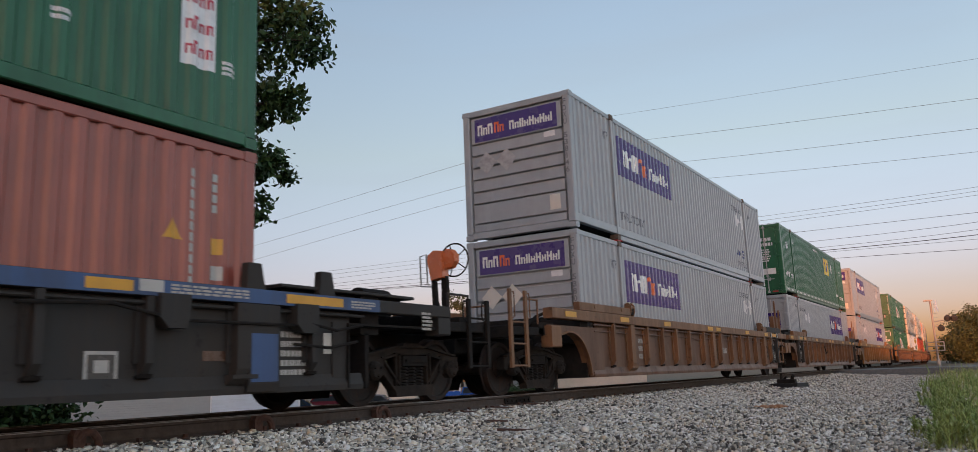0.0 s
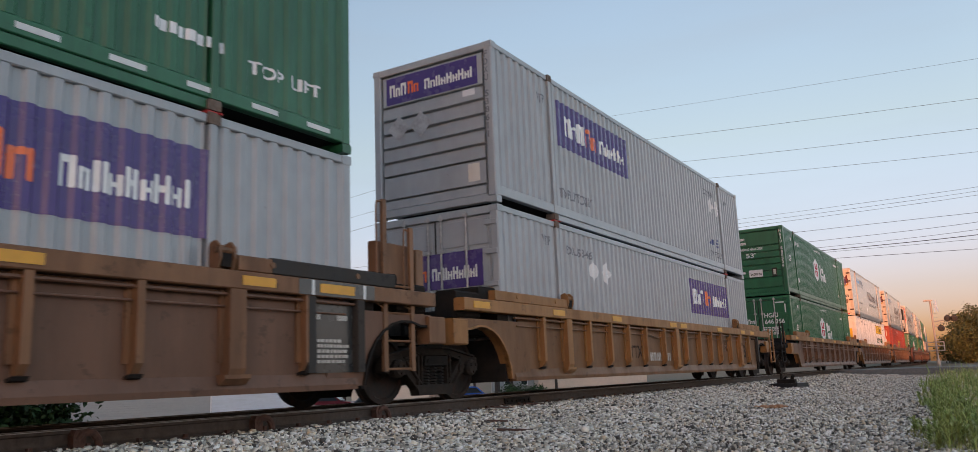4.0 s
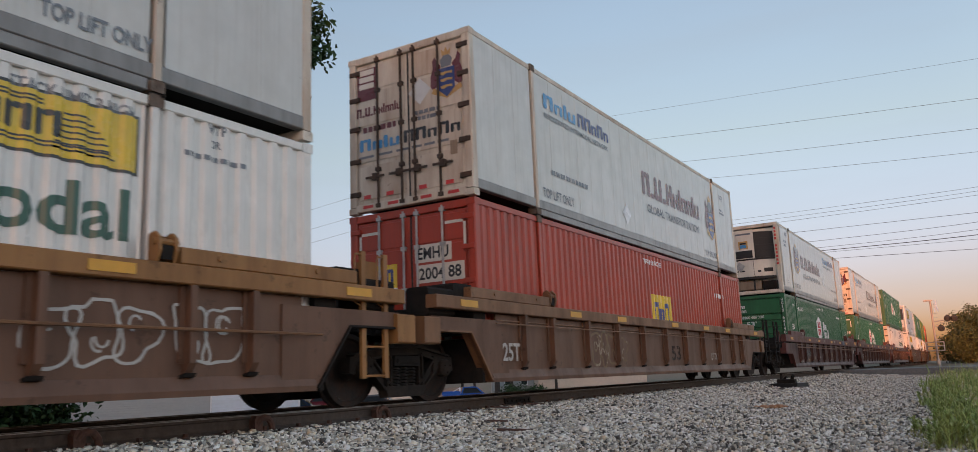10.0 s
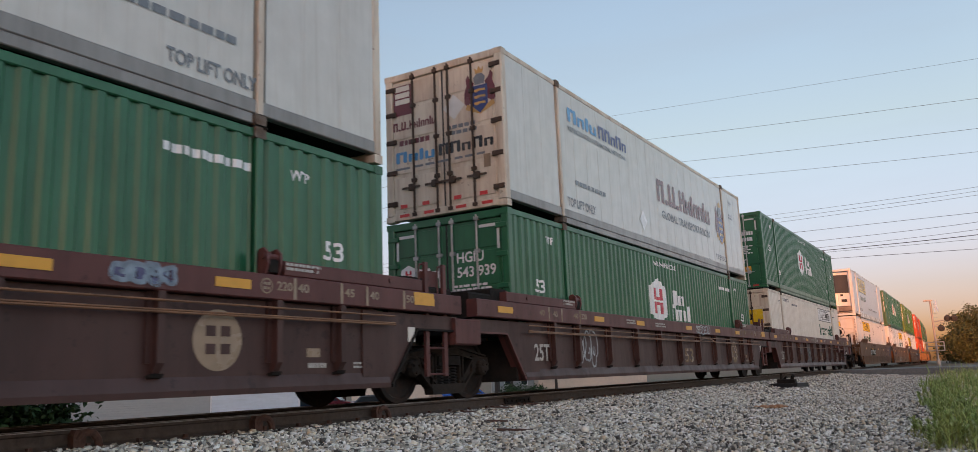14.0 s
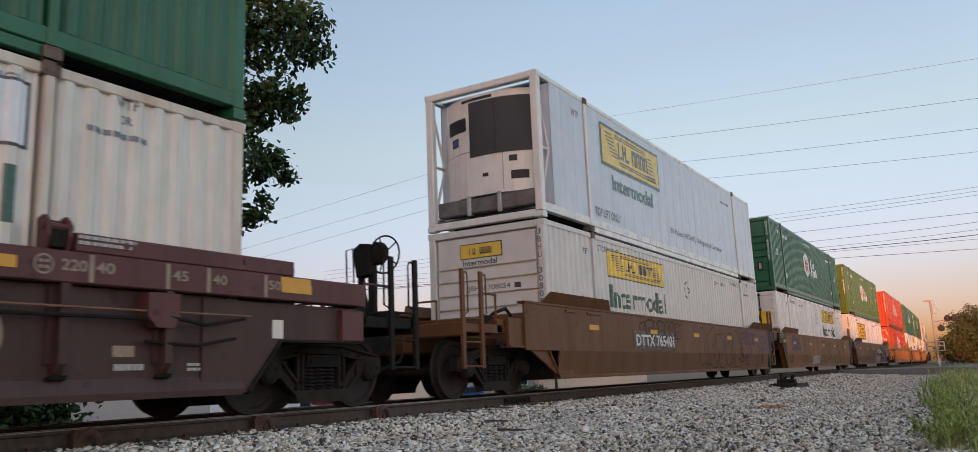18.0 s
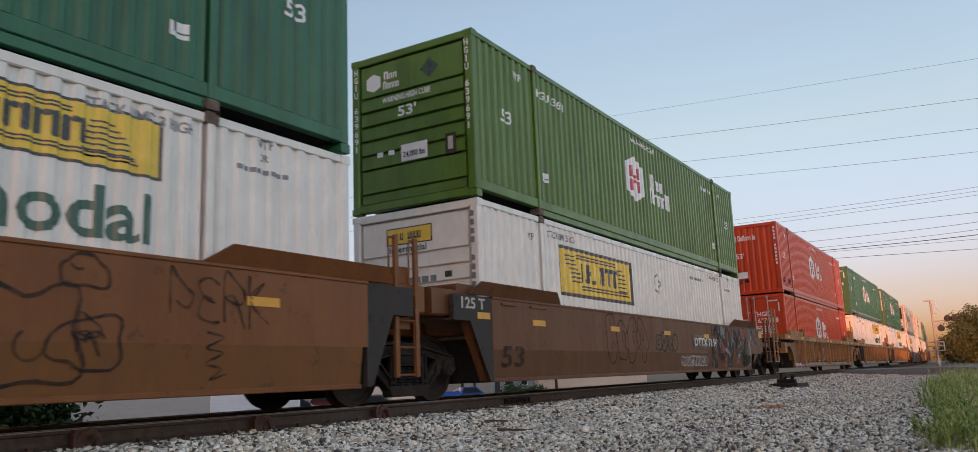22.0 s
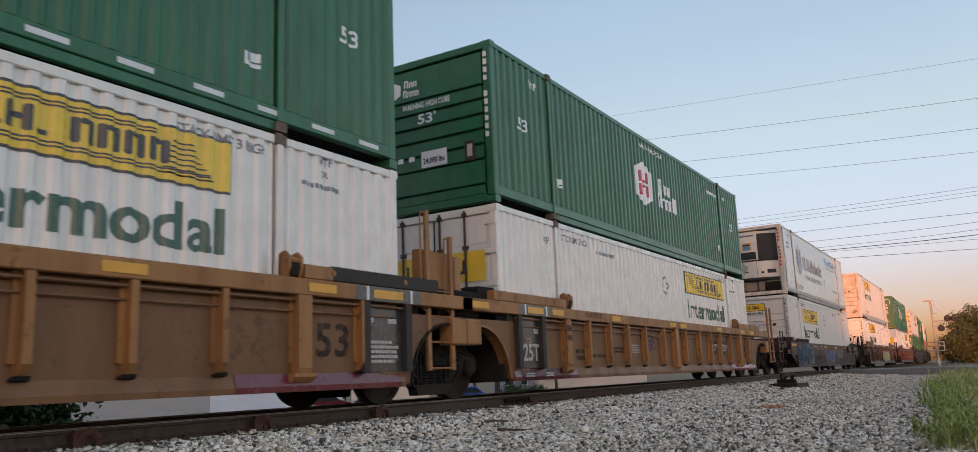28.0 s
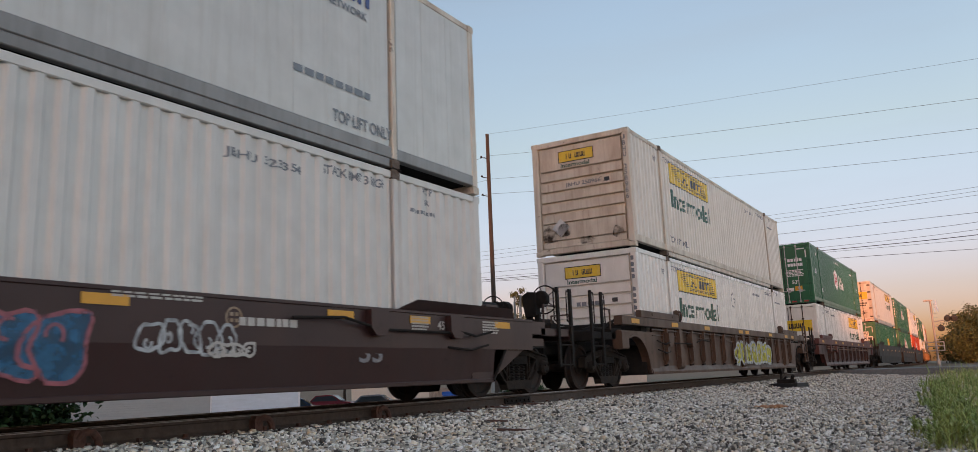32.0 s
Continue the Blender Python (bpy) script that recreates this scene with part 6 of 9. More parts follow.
def hexagon_box(front, colour, seed, lower=False, tape=False, text=""):
    red = colour is RED
    word_c = {id(GREEN): "green", id(MOSS): "yellowish green", id(RED): "red"}[id(colour)]

    def marks(c, d):
        if lower:
            hexagon_logo(c, 6.7, 1.15, d, red)
        else:
            hexagon_logo(c, 6.66, 1.10, d, red)
        late = 0.16 if lower and front == "slats" else 0.0
        if not (red and lower):
            letter(c, "53", 0.92 + late, 1.48, 0.34, 0.24, M_WHITE, d)
            letter(c, "WTP", 1.40 + late, 2.42, 0.28, 0.14, M_WHITE, d)
        if text and not (lower and front == "doors"):
            letter(c, text, 2.32 + late, 2.33, 1.18, 0.17, M_WHITE, d)
        letter(c, "WARNING HIGH CUBE", 7.15, 2.58, 1.6, 0.12, M_WHITE, d)
        letter(c, "53", 15.02, 1.50, 0.34, 0.24, M_WHITE, d)
        letter(c, "WTP", 14.48, 2.40, 0.30, 0.13, M_WHITE, d)
        side_bars(c, 12.7, 2.38, 1.2, 0.15, 1, seed + 2, M_WHITE, d)
        for y in (13.40, 2.38):
            decal(c, "stencil", ([(0, 0), (0.24, 0), (0.24, 0.05), (0.05, 0.05), (0.05, 0.16), (0.0, 0.16), (0.10, 0.07), (0.24, 0.07), (0.24, 0.18), (0.10, 0.18)], [(0, 1, 2, 3, 4, 5), (6, 7, 8, 9)]), M_WHITE, "side", (y, 0.68), 0.005, draped=d)
        if front == "doors":
            decal(c, "logo_panel", hexagon(0.34, 0.38), M_WHITE, "front", (-1.02, 1.72), x=0.031)
            decal(c, "logo_shape", h_mark(0.14, 0.18), M_PINK, "front", (-0.92, 1.82), 0.008, x=0.031)
            decal(c, "logo_shape", blocks("Tsosss", 0.5, 0.2), M_WHITE, "front", (-0.62, 1.80), 0.006, x=0.031)
            if text:
                letter(c, text[:4], 0.22, 2.02, 0.56, 0.19, M_WHITE, d, "front", 0.031)
                letter(c, text[5:8] + " " + text[8:], 0.22, 1.76, 0.80, 0.19, M_WHITE, d, "front", 0.031)
            else:
                front_bars(c, 0.22, 1.80, 0.75, 0.46, 2, seed, M_WHITE, 0.031)
            front_bars(c, 0.12, 1.32, 0.8, 0.34, 5, seed + 1, M_WHITE, 0.031)
            letter(c, "WARNING", -1.0, 1.35, 0.8, 0.16, M_WHITE, d, "front", 0.031)
            letter(c, "HIGH CUBE", -1.0, 1.10, 0.8, 0.16, M_WHITE, d, "front", 0.031)
            letter(c, "53'", 0.35, 0.95, 0.28, 0.18, M_WHITE, d, "front", 0.031)
            decal(c, "warning_plate", rect(0.34, 0.22), M_REFLECT, "front", (0.45, 0.62), 0.006, x=0.031, label="amber warning plate")
            decal(c, "data_plate", rect(0.34, 0.14), M_WHITE, "front", (0.06, 0.64), 0.006, x=0.031)
            for x in (-1.05, 0.70):
                decal(c, "reflector", rect(0.36, 0.055), M_SILVERTAPE, "front", (x, 2.60), 0.006, x=0.031)
                decal(c, "reflector", rect(0.055, 0.40), M_SILVERTAPE, "front", (-1.115 if x < 0 else 1.06, 2.20), 0.006, x=0.031)
        elif front == "slats":
            decal(c, "logo_panel", hexagon(0.32, 0.34), M_WHITE, "front", (-0.98, 2.22), x=0.034)
            decal(c, "logo_shape", blocks("Tss", 0.30, 0.15), M_WHITE, "front", (-0.58, 2.40), 0.006, x=0.034)
            decal(c, "logo_shape", blocks("ossss", 0.36, 0.15), M_WHITE, "front", (-0.60, 2.22), 0.006, x=0.034)
            letter(c, "WARNING HIGH CUBE", -0.62, 1.96, 1.05, 0.11, M_WHITE, d, "front", 0.028)
            letter(c, "53'", -0.28, 1.65, 0.40, 0.20, M_WHITE, d, "front", 0.028)
            decal(c, "data_plate", rect(0.56, 0.30), M_WHITE, "front", (-0.22, 0.82), 0.008, x=0.028)
            letter(c, "24,000 lbs", -0.17, 0.87, 0.46, 0.12, M_BLACK, d, "front", 0.016)
            for x in (-0.75, -0.5):
                decal(c, "data_plate", rect(0.13, 0.09), M_WHITE, "front", (x, 0.98), 0.008, x=0.028)
            pocket = part("document_box", Shape().box(0.72, 0.92, -0.002, 0.03, 0.78, 1.14, 0.006), BLACK_CAR, c, "dark document pocket")
            part("pocket_paper", Shape().box(0.78, 0.88, -0.006, -0.0025, 0.86, 1.08), M_DULL, pocket, "faded paper in the pocket")
            if colour is MOSS:
                decal(c, "placard", polygon([(0, 0.19), (0.19, 0), (0.38, 0.19), (0.19, 0.38)]), MOSS_DARK, "front", (0.22, 2.22), 0.004, "dark diamond placard", x=0.034)
            post_code(c, M_WHITE, seed, text=text)
            post_code(c, M_WHITE, seed + 9, -1.24, text=text)
        else:
            decal(c, "logo_panel", hexagon(0.36, 0.38), M_WHITE, "front", (-0.70, 2.14), x=0.046)
            decal(c, "logo_shape", blocks("Tsosss ls", 0.72, 0.22), M_WHITE, "front", (-0.28, 2.24), 0.006, x=0.046)
            letter(c, "53'", -0.42, 1.50, 0.34, 0.22, M_WHITE, d, "front", 0.046)
            decal(c, "data_plate", rect(0.42, 0.26), M_WHITE, "front", (-0.42, 0.68), 0.008, x=0.046)
            decal(c, "data_plate", rect(0.10, 0.28), M_WHITE, "front", (-0.65, 0.86), 0.008, x=0.046)
            for x, z, w, h in ((-1.0, 0.30, 0.52, 0.42), (-0.40, 0.46, 0.46, 0.26)):
                decal(c, "stain", polygon([(0, h * 0.1), (w * 0.3, 0), (w, h * 0.15), (w * 0.9, h * 0.7), (w * 0.5, h), (w * 0.05, h * 0.8)]), SOOT, "front", (x, z), 0.006, "dark purplish stain", x=0.046)
            for y in (0.30, 1.30):
                decal(c, "stain", rect(0.62, 0.24), SOOT, "side", (y, 0.42), 0.004, "dark purplish stain", draped=d)
            post_code(c, M_WHITE, seed, -0.95, 1.1, 2.5)
            post_code(c, M_WHITE, seed + 9)
    return container(word_c + " corrugated 53-foot container with a white hexagon badge", colour, "corrugated", front, marks=[marks], tape=tape)


MOSS_DARK = flat("dark_green_placard", (0.022, 0.042, 0.010))


def yellow_box(front, seed, logo="front", big=False, plain=False, colour=WHITE, z=2.05, text=""):
    def marks(c, d):
        yellow_panel(c, 2.88 if logo == "front" else {83: 9.72, 93: 9.60, 95: 9.85}.get(seed, 10.15), z if not big else 1.50, d, big, not big, plain)
        letter(c, "WTP", 1.66, 2.42, 0.24, 0.13, M_GREYLET, d)
        letter(c, "STACK LIMIT 3 HIGH", 2.50, 2.56, 1.15, 0.13, M_GREYLET, d)
        letter(c, "STACK LIMIT 3 HIGH", 12.55, 2.60, 1.2, 0.12, M_GREYLET, d)
        if text:
            letter(c, text, 4.2 if logo == "rear" else 11.0, 2.47, 1.18, 0.13, M_GREYLET, d)
        else:
            side_bars(c, 4.1 if logo == "rear" else 11.0, 2.47, 1.15, 0.12, 1, seed, M_GREYLET, d)
        letter(c, "TOP LIFT ONLY", 2.6, 0.40, 1.6, 0.17, M_GREYLET, d)
        outer = [(0, 0.26), (0.26, 0), (0.52, 0.26), (0.26, 0.52)]
        inner = [(0.26 + (a - 0.26) * 0.8, 0.26 + (b - 0.26) * 0.8) for a, b in outer]
        if seed in (81, 83, 85, 93, 95, 101, 103):
            decal(c, "placard", (outer + inner, [(i, (i + 1) % 4, 4 + (i + 1) % 4, 4 + i) for i in range(4)]), M_GREYLET, "side", (8.0, 1.87), 0.006, "diamond placard outline", draped=d)
        if colour is CREAM and front == "slats":
            for x, low, w, h in ((-1.12, 0.30, 0.42, 0.46), (-0.72, 0.42, 0.40, 0.34), (-0.2, 0.20, 0.5, 0.18), (0.75, 0.25, 0.3, 0.3)):
                decal(c, "stain", polygon([(0, h * 0.2), (w * 0.3, 0), (w * 0.85, h * 0.1), (w, h * 0.5), (w * 0.75, h * 0.95), (w * 0.3, h), (w * 0.05, h * 0.7)]), SCORCH, "front", (x, low), 0.006, "scorched brown stain", x=0.030)
        letter(c, "WTP", 14.60, 2.68, 0.24, 0.11, M_GREYLET, d)
        letter(c, "OR", 14.66, 2.53, 0.13, 0.09, M_GREYLET, d)
        side_bars(c, 14.32, 2.38, 0.80, 0.09, 1, seed + 2, M_GREYLET, d)
        if front == "doors":
            decal(c, "logo_panel", rect(2.1, 0.52), M_YELLOW, "front", (-1.06, 1.62), 0.004, "yellow logo panel", x=0.031)
            decal(c, "logo_shape", blocks("l T  TTTT", 1.25, 0.24), M_BLACK, "front", (-0.60, 1.76), 0.008, x=0.031)
            if text:
                letter(c, text[:4], 0.42, 1.30, 0.36, 0.13, M_BLACK, d, "front", 0.031)
                letter(c, text[5:], 0.34, 1.10, 0.56, 0.13, M_BLACK, d, "front", 0.031)
            else:
                front_bars(c, 0.35, 1.12, 0.6, 0.32, 2, seed, M_BLACK, 0.031)
        else:
            decal(c, "logo_border", rect(0.96, 0.30), M_BLACK, "front", (-0.58, 2.30), 0.004, x=0.034)
            decal(c, "logo_panel", rect(0.92, 0.26), M_YELLOW, "front", (-0.56, 2.32), 0.008, "yellow logo panel", x=0.034)
            decal(c, "logo_shape", blocks("l T  TTTT", 0.52, 0.13), M_BLACK, "front", (-0.36, 2.38), 0.012, x=0.034)
            letter(c, "Intermodal", -0.52, 2.17, 0.78, 0.11, M_GREEN, d, "front", 0.034)
            letter(c, text, -0.42, 1.64, 0.95, 0.13, M_GREYLET, d, "front", 0.028) if text else front_bars(c, -0.30, 1.62, 0.85, 0.16, 1, seed, M_GREYLET, 0.028)
            decal(c, "data_plate", rect(0.14, 0.10), M_BLACK, "front", (0.62, 1.66), 0.006, x=0.028)
            post_code(c, M_GREYLET, seed, text=text)
            decal(c, "placard", polygon([(0, 0.24), (0.24, 0), (0.48, 0.24), (0.24, 0.48)]), M_SILVERTAPE, "front", (-0.85, 0.42), 0.01, x=0.034)
    name = "white" if colour is WHITE else "rust-stained white"
    return container(name + " corrugated 53-foot container with a " + ("white" if plain else "yellow") + " logo panel", colour, "corrugated", front, marks=[marks], post_mat=STAINED if colour is CREAM else None)


def crest_box(front, seed):
    def marks(c, d):
        if front == "doors":
            blue_word(c, 2.65, 2.18)
            crest_lettering(c, 7.8, 0.95)
            crest(c, 13.0, 0.88)
            side_bars(c, 2.85, 0.88, 1.9, 0.15, 1, seed, M_GREYLET, d)
            letter(c, "TOP LIFT ONLY", 12.75, 0.38, 1.15, 0.17, M_GREYLET, d)
            side_bars(c, 14.6, 1.9, 0.5, 0.2, 2, seed + 4, M_GREYLET, d)
            letter(c, "TOP LIFT ONLY", 2.45, 0.38, 1.35, 0.19, M_GREYLET, d)
            diamonds(c, 6.40, 0.44, d, M_WHITE, 1)
            letter(c, "WTP", 14.7, 2.35, 0.35, 0.18, M_GREYLET, d)
            crest(c, 0.48, 1.72, 0.64, "front", 0.031)
            decal(c, "placard", rect(0.42, 0.60), M_MAROON, "front", (-1.12, 2.06), 0.006, "dark red square sticker", x=0.031)
            for i in range(3):
                decal(c, "stencil", rect(0.34, 0.10), CREAM, "front", (-1.08, 2.28 + 0.13 * i), 0.010, x=0.031)
            decal(c, "logo_shape", blocks("o-o-Tslssls", 1.0, 0.17), M_MAROON, "front", (-1.14, 1.76), 0.006, x=0.031)
            front_bars(c, -1.0, 1.46, 0.78, 0.16, 1, seed, M_MAROON, 0.031)
            decal(c, "logo_shape", blocks("Tsls", 0.92, 0.22), M_SKY, "front", (-1.08, 1.12), 0.006, x=0.031)
            decal(c, "logo_shape", blocks("TTsTs", 1.20, 0.22), M_BLACK, "front", (-0.10, 1.12), 0.006, x=0.031)
            front_bars(c, -1.10, 0.99, 2.0, 0.07, 1, seed + 2, M_GREYLET, 0.031)
            front_bars(c, 0.10, 1.46, 0.72, 0.22, 2, seed + 1, M_GREYLET, 0.031)
            decal(c, "placard", polygon([(0, 0.24), (0.24, 0), (0.48, 0.24), (0.24, 0.48)]), M_SILVERTAPE, "front", (0.02, 1.74), 0.006, x=0.031)
            decal(c, "data_plate", rect(0.14, 0.24), TANK, "front", (0.86, 0.74), 0.006, x=0.031)
            for x in (-1.0, -0.5, 0.2, 0.75):
                decal(c, "reflector", rect(0.16, 0.07), M_REDTAPE, "front", (x, 0.25), 0.006, x=0.031)
        else:
            crest(c, 2.92, 1.0)
            crest_lettering(c, 4.4, 0.95)
            blue_word(c, 10.3, 2.18)
            side_bars(c, 12.0, 0.85, 1.7, 0.15, 1, seed, M_GREYLET, d)
            letter(c, "TOP LIFT ONLY", 2.40, 0.38, 1.35, 0.19, M_GREYLET, d)
            letter(c, "TOP LIFT ONLY", 12.7, 0.38, 1.2, 0.17, M_GREYLET, d)
            diamonds(c, 9.6, 0.95, d, M_WHITE, 1)
            letter(c, "WTP", 1.30, 2.45, 0.45, 0.18, M_NAVY, d)
            side_bars(c, 0.95, 2.0, 0.6, 0.34, 2, seed, M_GREYLET, d)
            letter(c, "53'", 1.1, 0.45, 0.22, 0.14, M_GREYLET, d)
            post_code(c, M_REDTAPE, seed)
    return container("smooth white refrigerated 53-foot container with a heraldic crest" + (", rusty doors leading" if front == "doors" else ", cooling unit leading"),
                     OFFWHITE, "smooth", front, marks=[marks], post_mat=STAINED, lower_band=DULL_RAIL)


OFFWHITE = paint("dull_white_panel", (0.56, 0.55, 0.515), (0.32, 0.28, 0.23), 0.24, 0.16, 0.3, SPECKS)


def silver_reefer(seed):
    def marks(c, d):
        yellow_panel(c, 2.96, 1.63, d, True, False)
        letter(c, "Intermodal", 3.5, 1.12, 2.6, 0.36, M_GREEN, d)
        letter(c, "TOP LIFT ONLY", 2.45, 0.40, 1.4, 0.19, M_GREYLET, d)
        letter(c, "30 Pallets (48\"X40\")  Refrigerated Container", 7.3, 0.60, 4.8, 0.20, M_GREYLET, d)
        letter(c, "WTP", 1.5, 2.35, 0.36, 0.16, M_GREYLET, d)
        side_bars(c, 12.4, 2.3, 1.2, 0.12, 1, seed, M_GREYLET, d)
    return container("smooth pale blue-white refrigerated container with a yellow logo panel", SILVER, "smooth", "round_reefer", marks=[marks], tape=True, post_mat=WHITE)


def block_box(colour, seed, lower):
    def marks(c, d):
        yellow_square(c, 10.3 if not lower else 7.9, 1.66 if not lower else 1.0, d)
        if not lower:
            letter(c, "53", 1.05, 1.95, 0.36, 0.30, M_WHITE, d)
            letter(c, "TOP LIFT ONLY", 0.55, 0.75, 1.4, 0.22, M_WHITE, d)
            letter(c, "WTP", 2.45, 2.30, 0.36, 0.18, M_WHITE, d)
        letter(c, "WARNING HIGH CUBE", 7.5, 2.56, 1.2, 0.12, M_WHITE, d)
        if not lower:
            letter(c, "53", 15.05, 1.98, 0.32, 0.24, M_WHITE, d)
            letter(c, "TOP LIFT", 14.45, 0.60, 1.15, 0.16, M_WHITE, d)
        side_bars(c, 13.2, 2.1 if lower else 0.7, 1.0, 0.2, 1, seed, M_WHITE, d)
        diamonds(c, 12.18, 1.86, d, M_WHITE, 1) if not lower else None
        decal(c, "logo_panel", rect(0.62, 0.42), M_YELLOW, "front", (-0.92, 1.95 if not lower else 1.55), x=0.031)
        decal(c, "logo_shape", blocks("TsT", 0.5, 0.26), M_NAVY, "front", (-0.86, 2.03 if not lower else 1.63), 0.008, x=0.031)
        if lower:
            for body, x, z, w in (("EMHU", 0.14, 1.98, 0.62), ("2004 88", 0.16, 1.64, 0.84)):
                decal(c, "number_plate", rect(w + 0.12, 0.30), CREAM, "front", (x - 0.06, z - 0.05), 0.004, "cream number panel", x=0.031)
                letter(c, body, x, z, w, 0.20, M_BLACK, d, "front", 0.027)
            for x, z, w, h in ((0.70, 2.52, 0.36, 0.05), (1.06, 2.12, 0.05, 0.40), (-1.06, 2.52, 0.36, 0.05), (-1.11, 2.12, 0.05, 0.40)):
                decal(c, "reflector", rect(w, h), CREAM, "front", (x, z), 0.006, x=0.031)
        else:
            front_bars(c, 0.12, 2.0, 0.85, 0.42, 2, seed, M_WHITE, 0.031)
            front_bars(c, 0.35, 1.35, 0.5, 0.55, 6, seed + 1, M_WHITE, 0.031)
        letter(c, "53", -0.55, 1.35, 0.28, 0.22, M_WHITE, d, "front", 0.031)
        front_bars(c, -1.0, 1.10, 0.4, 0.34, 3, seed + 2, M_WHITE, 0.031)
        decal(c, "warning_plate", rect(0.36, 0.30), M_REFLECT, "front", (0.06, 0.78), 0.006, x=0.031)
        decal(c, "data_plate", rect(0.55, 0.24), M_WHITE, "front", (0.45, 0.82), 0.006, x=0.031)
    return container(("green" if colour is GREEN else "red") + " corrugated 53-foot container with a yellow logo square", colour, "corrugated", "doors", marks=[marks], tape=not lower)


def forty(colour, label, H, marks):
    return container(label, colour, "corrugated", "waves", H=H, L=12.192, marks=[marks])


def red_forty_marks(c, d):
    for y, n in ((11.33, 11), (11.62, 4)):
        vs, fs = [], []
        for i in range(n):
            k = len(vs)
            vs += [(0, -0.112 * i), (0.075, -0.112 * i), (0.075, -0.112 * i + 0.085), (0, -0.112 * i + 0.085)]
            fs.append((k, k + 1, k + 2, k + 3))
        decal(c, "stencil", (vs, fs), M_DULL, "side", (y, 2.17), 0.005, draped=d)
    decal(c, "warning_sign", polygon([(0, 0), (0.24, 0), (0.12, 0.23)]), M_REFLECT, "side", (11.02, 1.50), 0.006, "yellow warning triangle", draped=d)
    decal(c, "warning_sign", rect(0.15, 0.17), M_REFLECT, "side", (11.60, 1.39), 0.006, draped=d)
    decal(c, "stencil", rect(0.15, 0.15), M_DULL, "side", (11.61, 1.12), 0.005, draped=d)


def green_forty_marks(c, d):
    decal(c, "logo_panel", rect(0.45, 1.5), M_WHITE, "side", (11.18, 0.74), 0.004, "white label with red lettering shapes", draped=d)
    for z in (0.86, 1.14, 1.44, 1.74):
        decal(c, "logo_shape", blocks("sTss", 0.34, 0.16), M_PINK, "side", (11.23, z), 0.008, draped=d)
    side_bars(c, 11.72, 0.76, 0.17, 0.18, 3, 3, M_WHITE, d)
    side_bars(c, 9.8, 0.72, 0.2, 0.14, 2, 4, M_WHITE, d)


# ---- paint and stencils on the cars ----
def stencil(body, y, z, w, h, mat=M_DULL, x=1.431, plate=None):
    def put(car):
        if plate:
            decal(car, "stencil_plate", rect(w + 0.3, h + 0.16), M_PLATE, "side", (y - 0.15, z - 0.08), 0.003, x=x)
        decal(car, "lettering", word(body, (w, h)), mat, "side", (y, z), 0.006, x=x, fold=x == 1.504)
    return put


def code(y, z, w, h, rows, seed, mat=M_DULL, x=1.431, plate=False):
    def put(car):
        if plate:
            decal(car, "stencil_plate", rect(w + 0.3, h + 0.16), M_PLATE, "side", (y - 0.15, z - 0.08), 0.003, x=x)
        decal(car, "stencil", bars(rows, 8, w, h, seed), mat, "side", (y, z), 0.006, x=x)
    return put


def panel(y, z, w, h, mat, x=1.431):
    def put(car):
        decal(car, "painted_panel", rect(w, h), mat, "side", (y, z), 0.003, x=x)
    return put


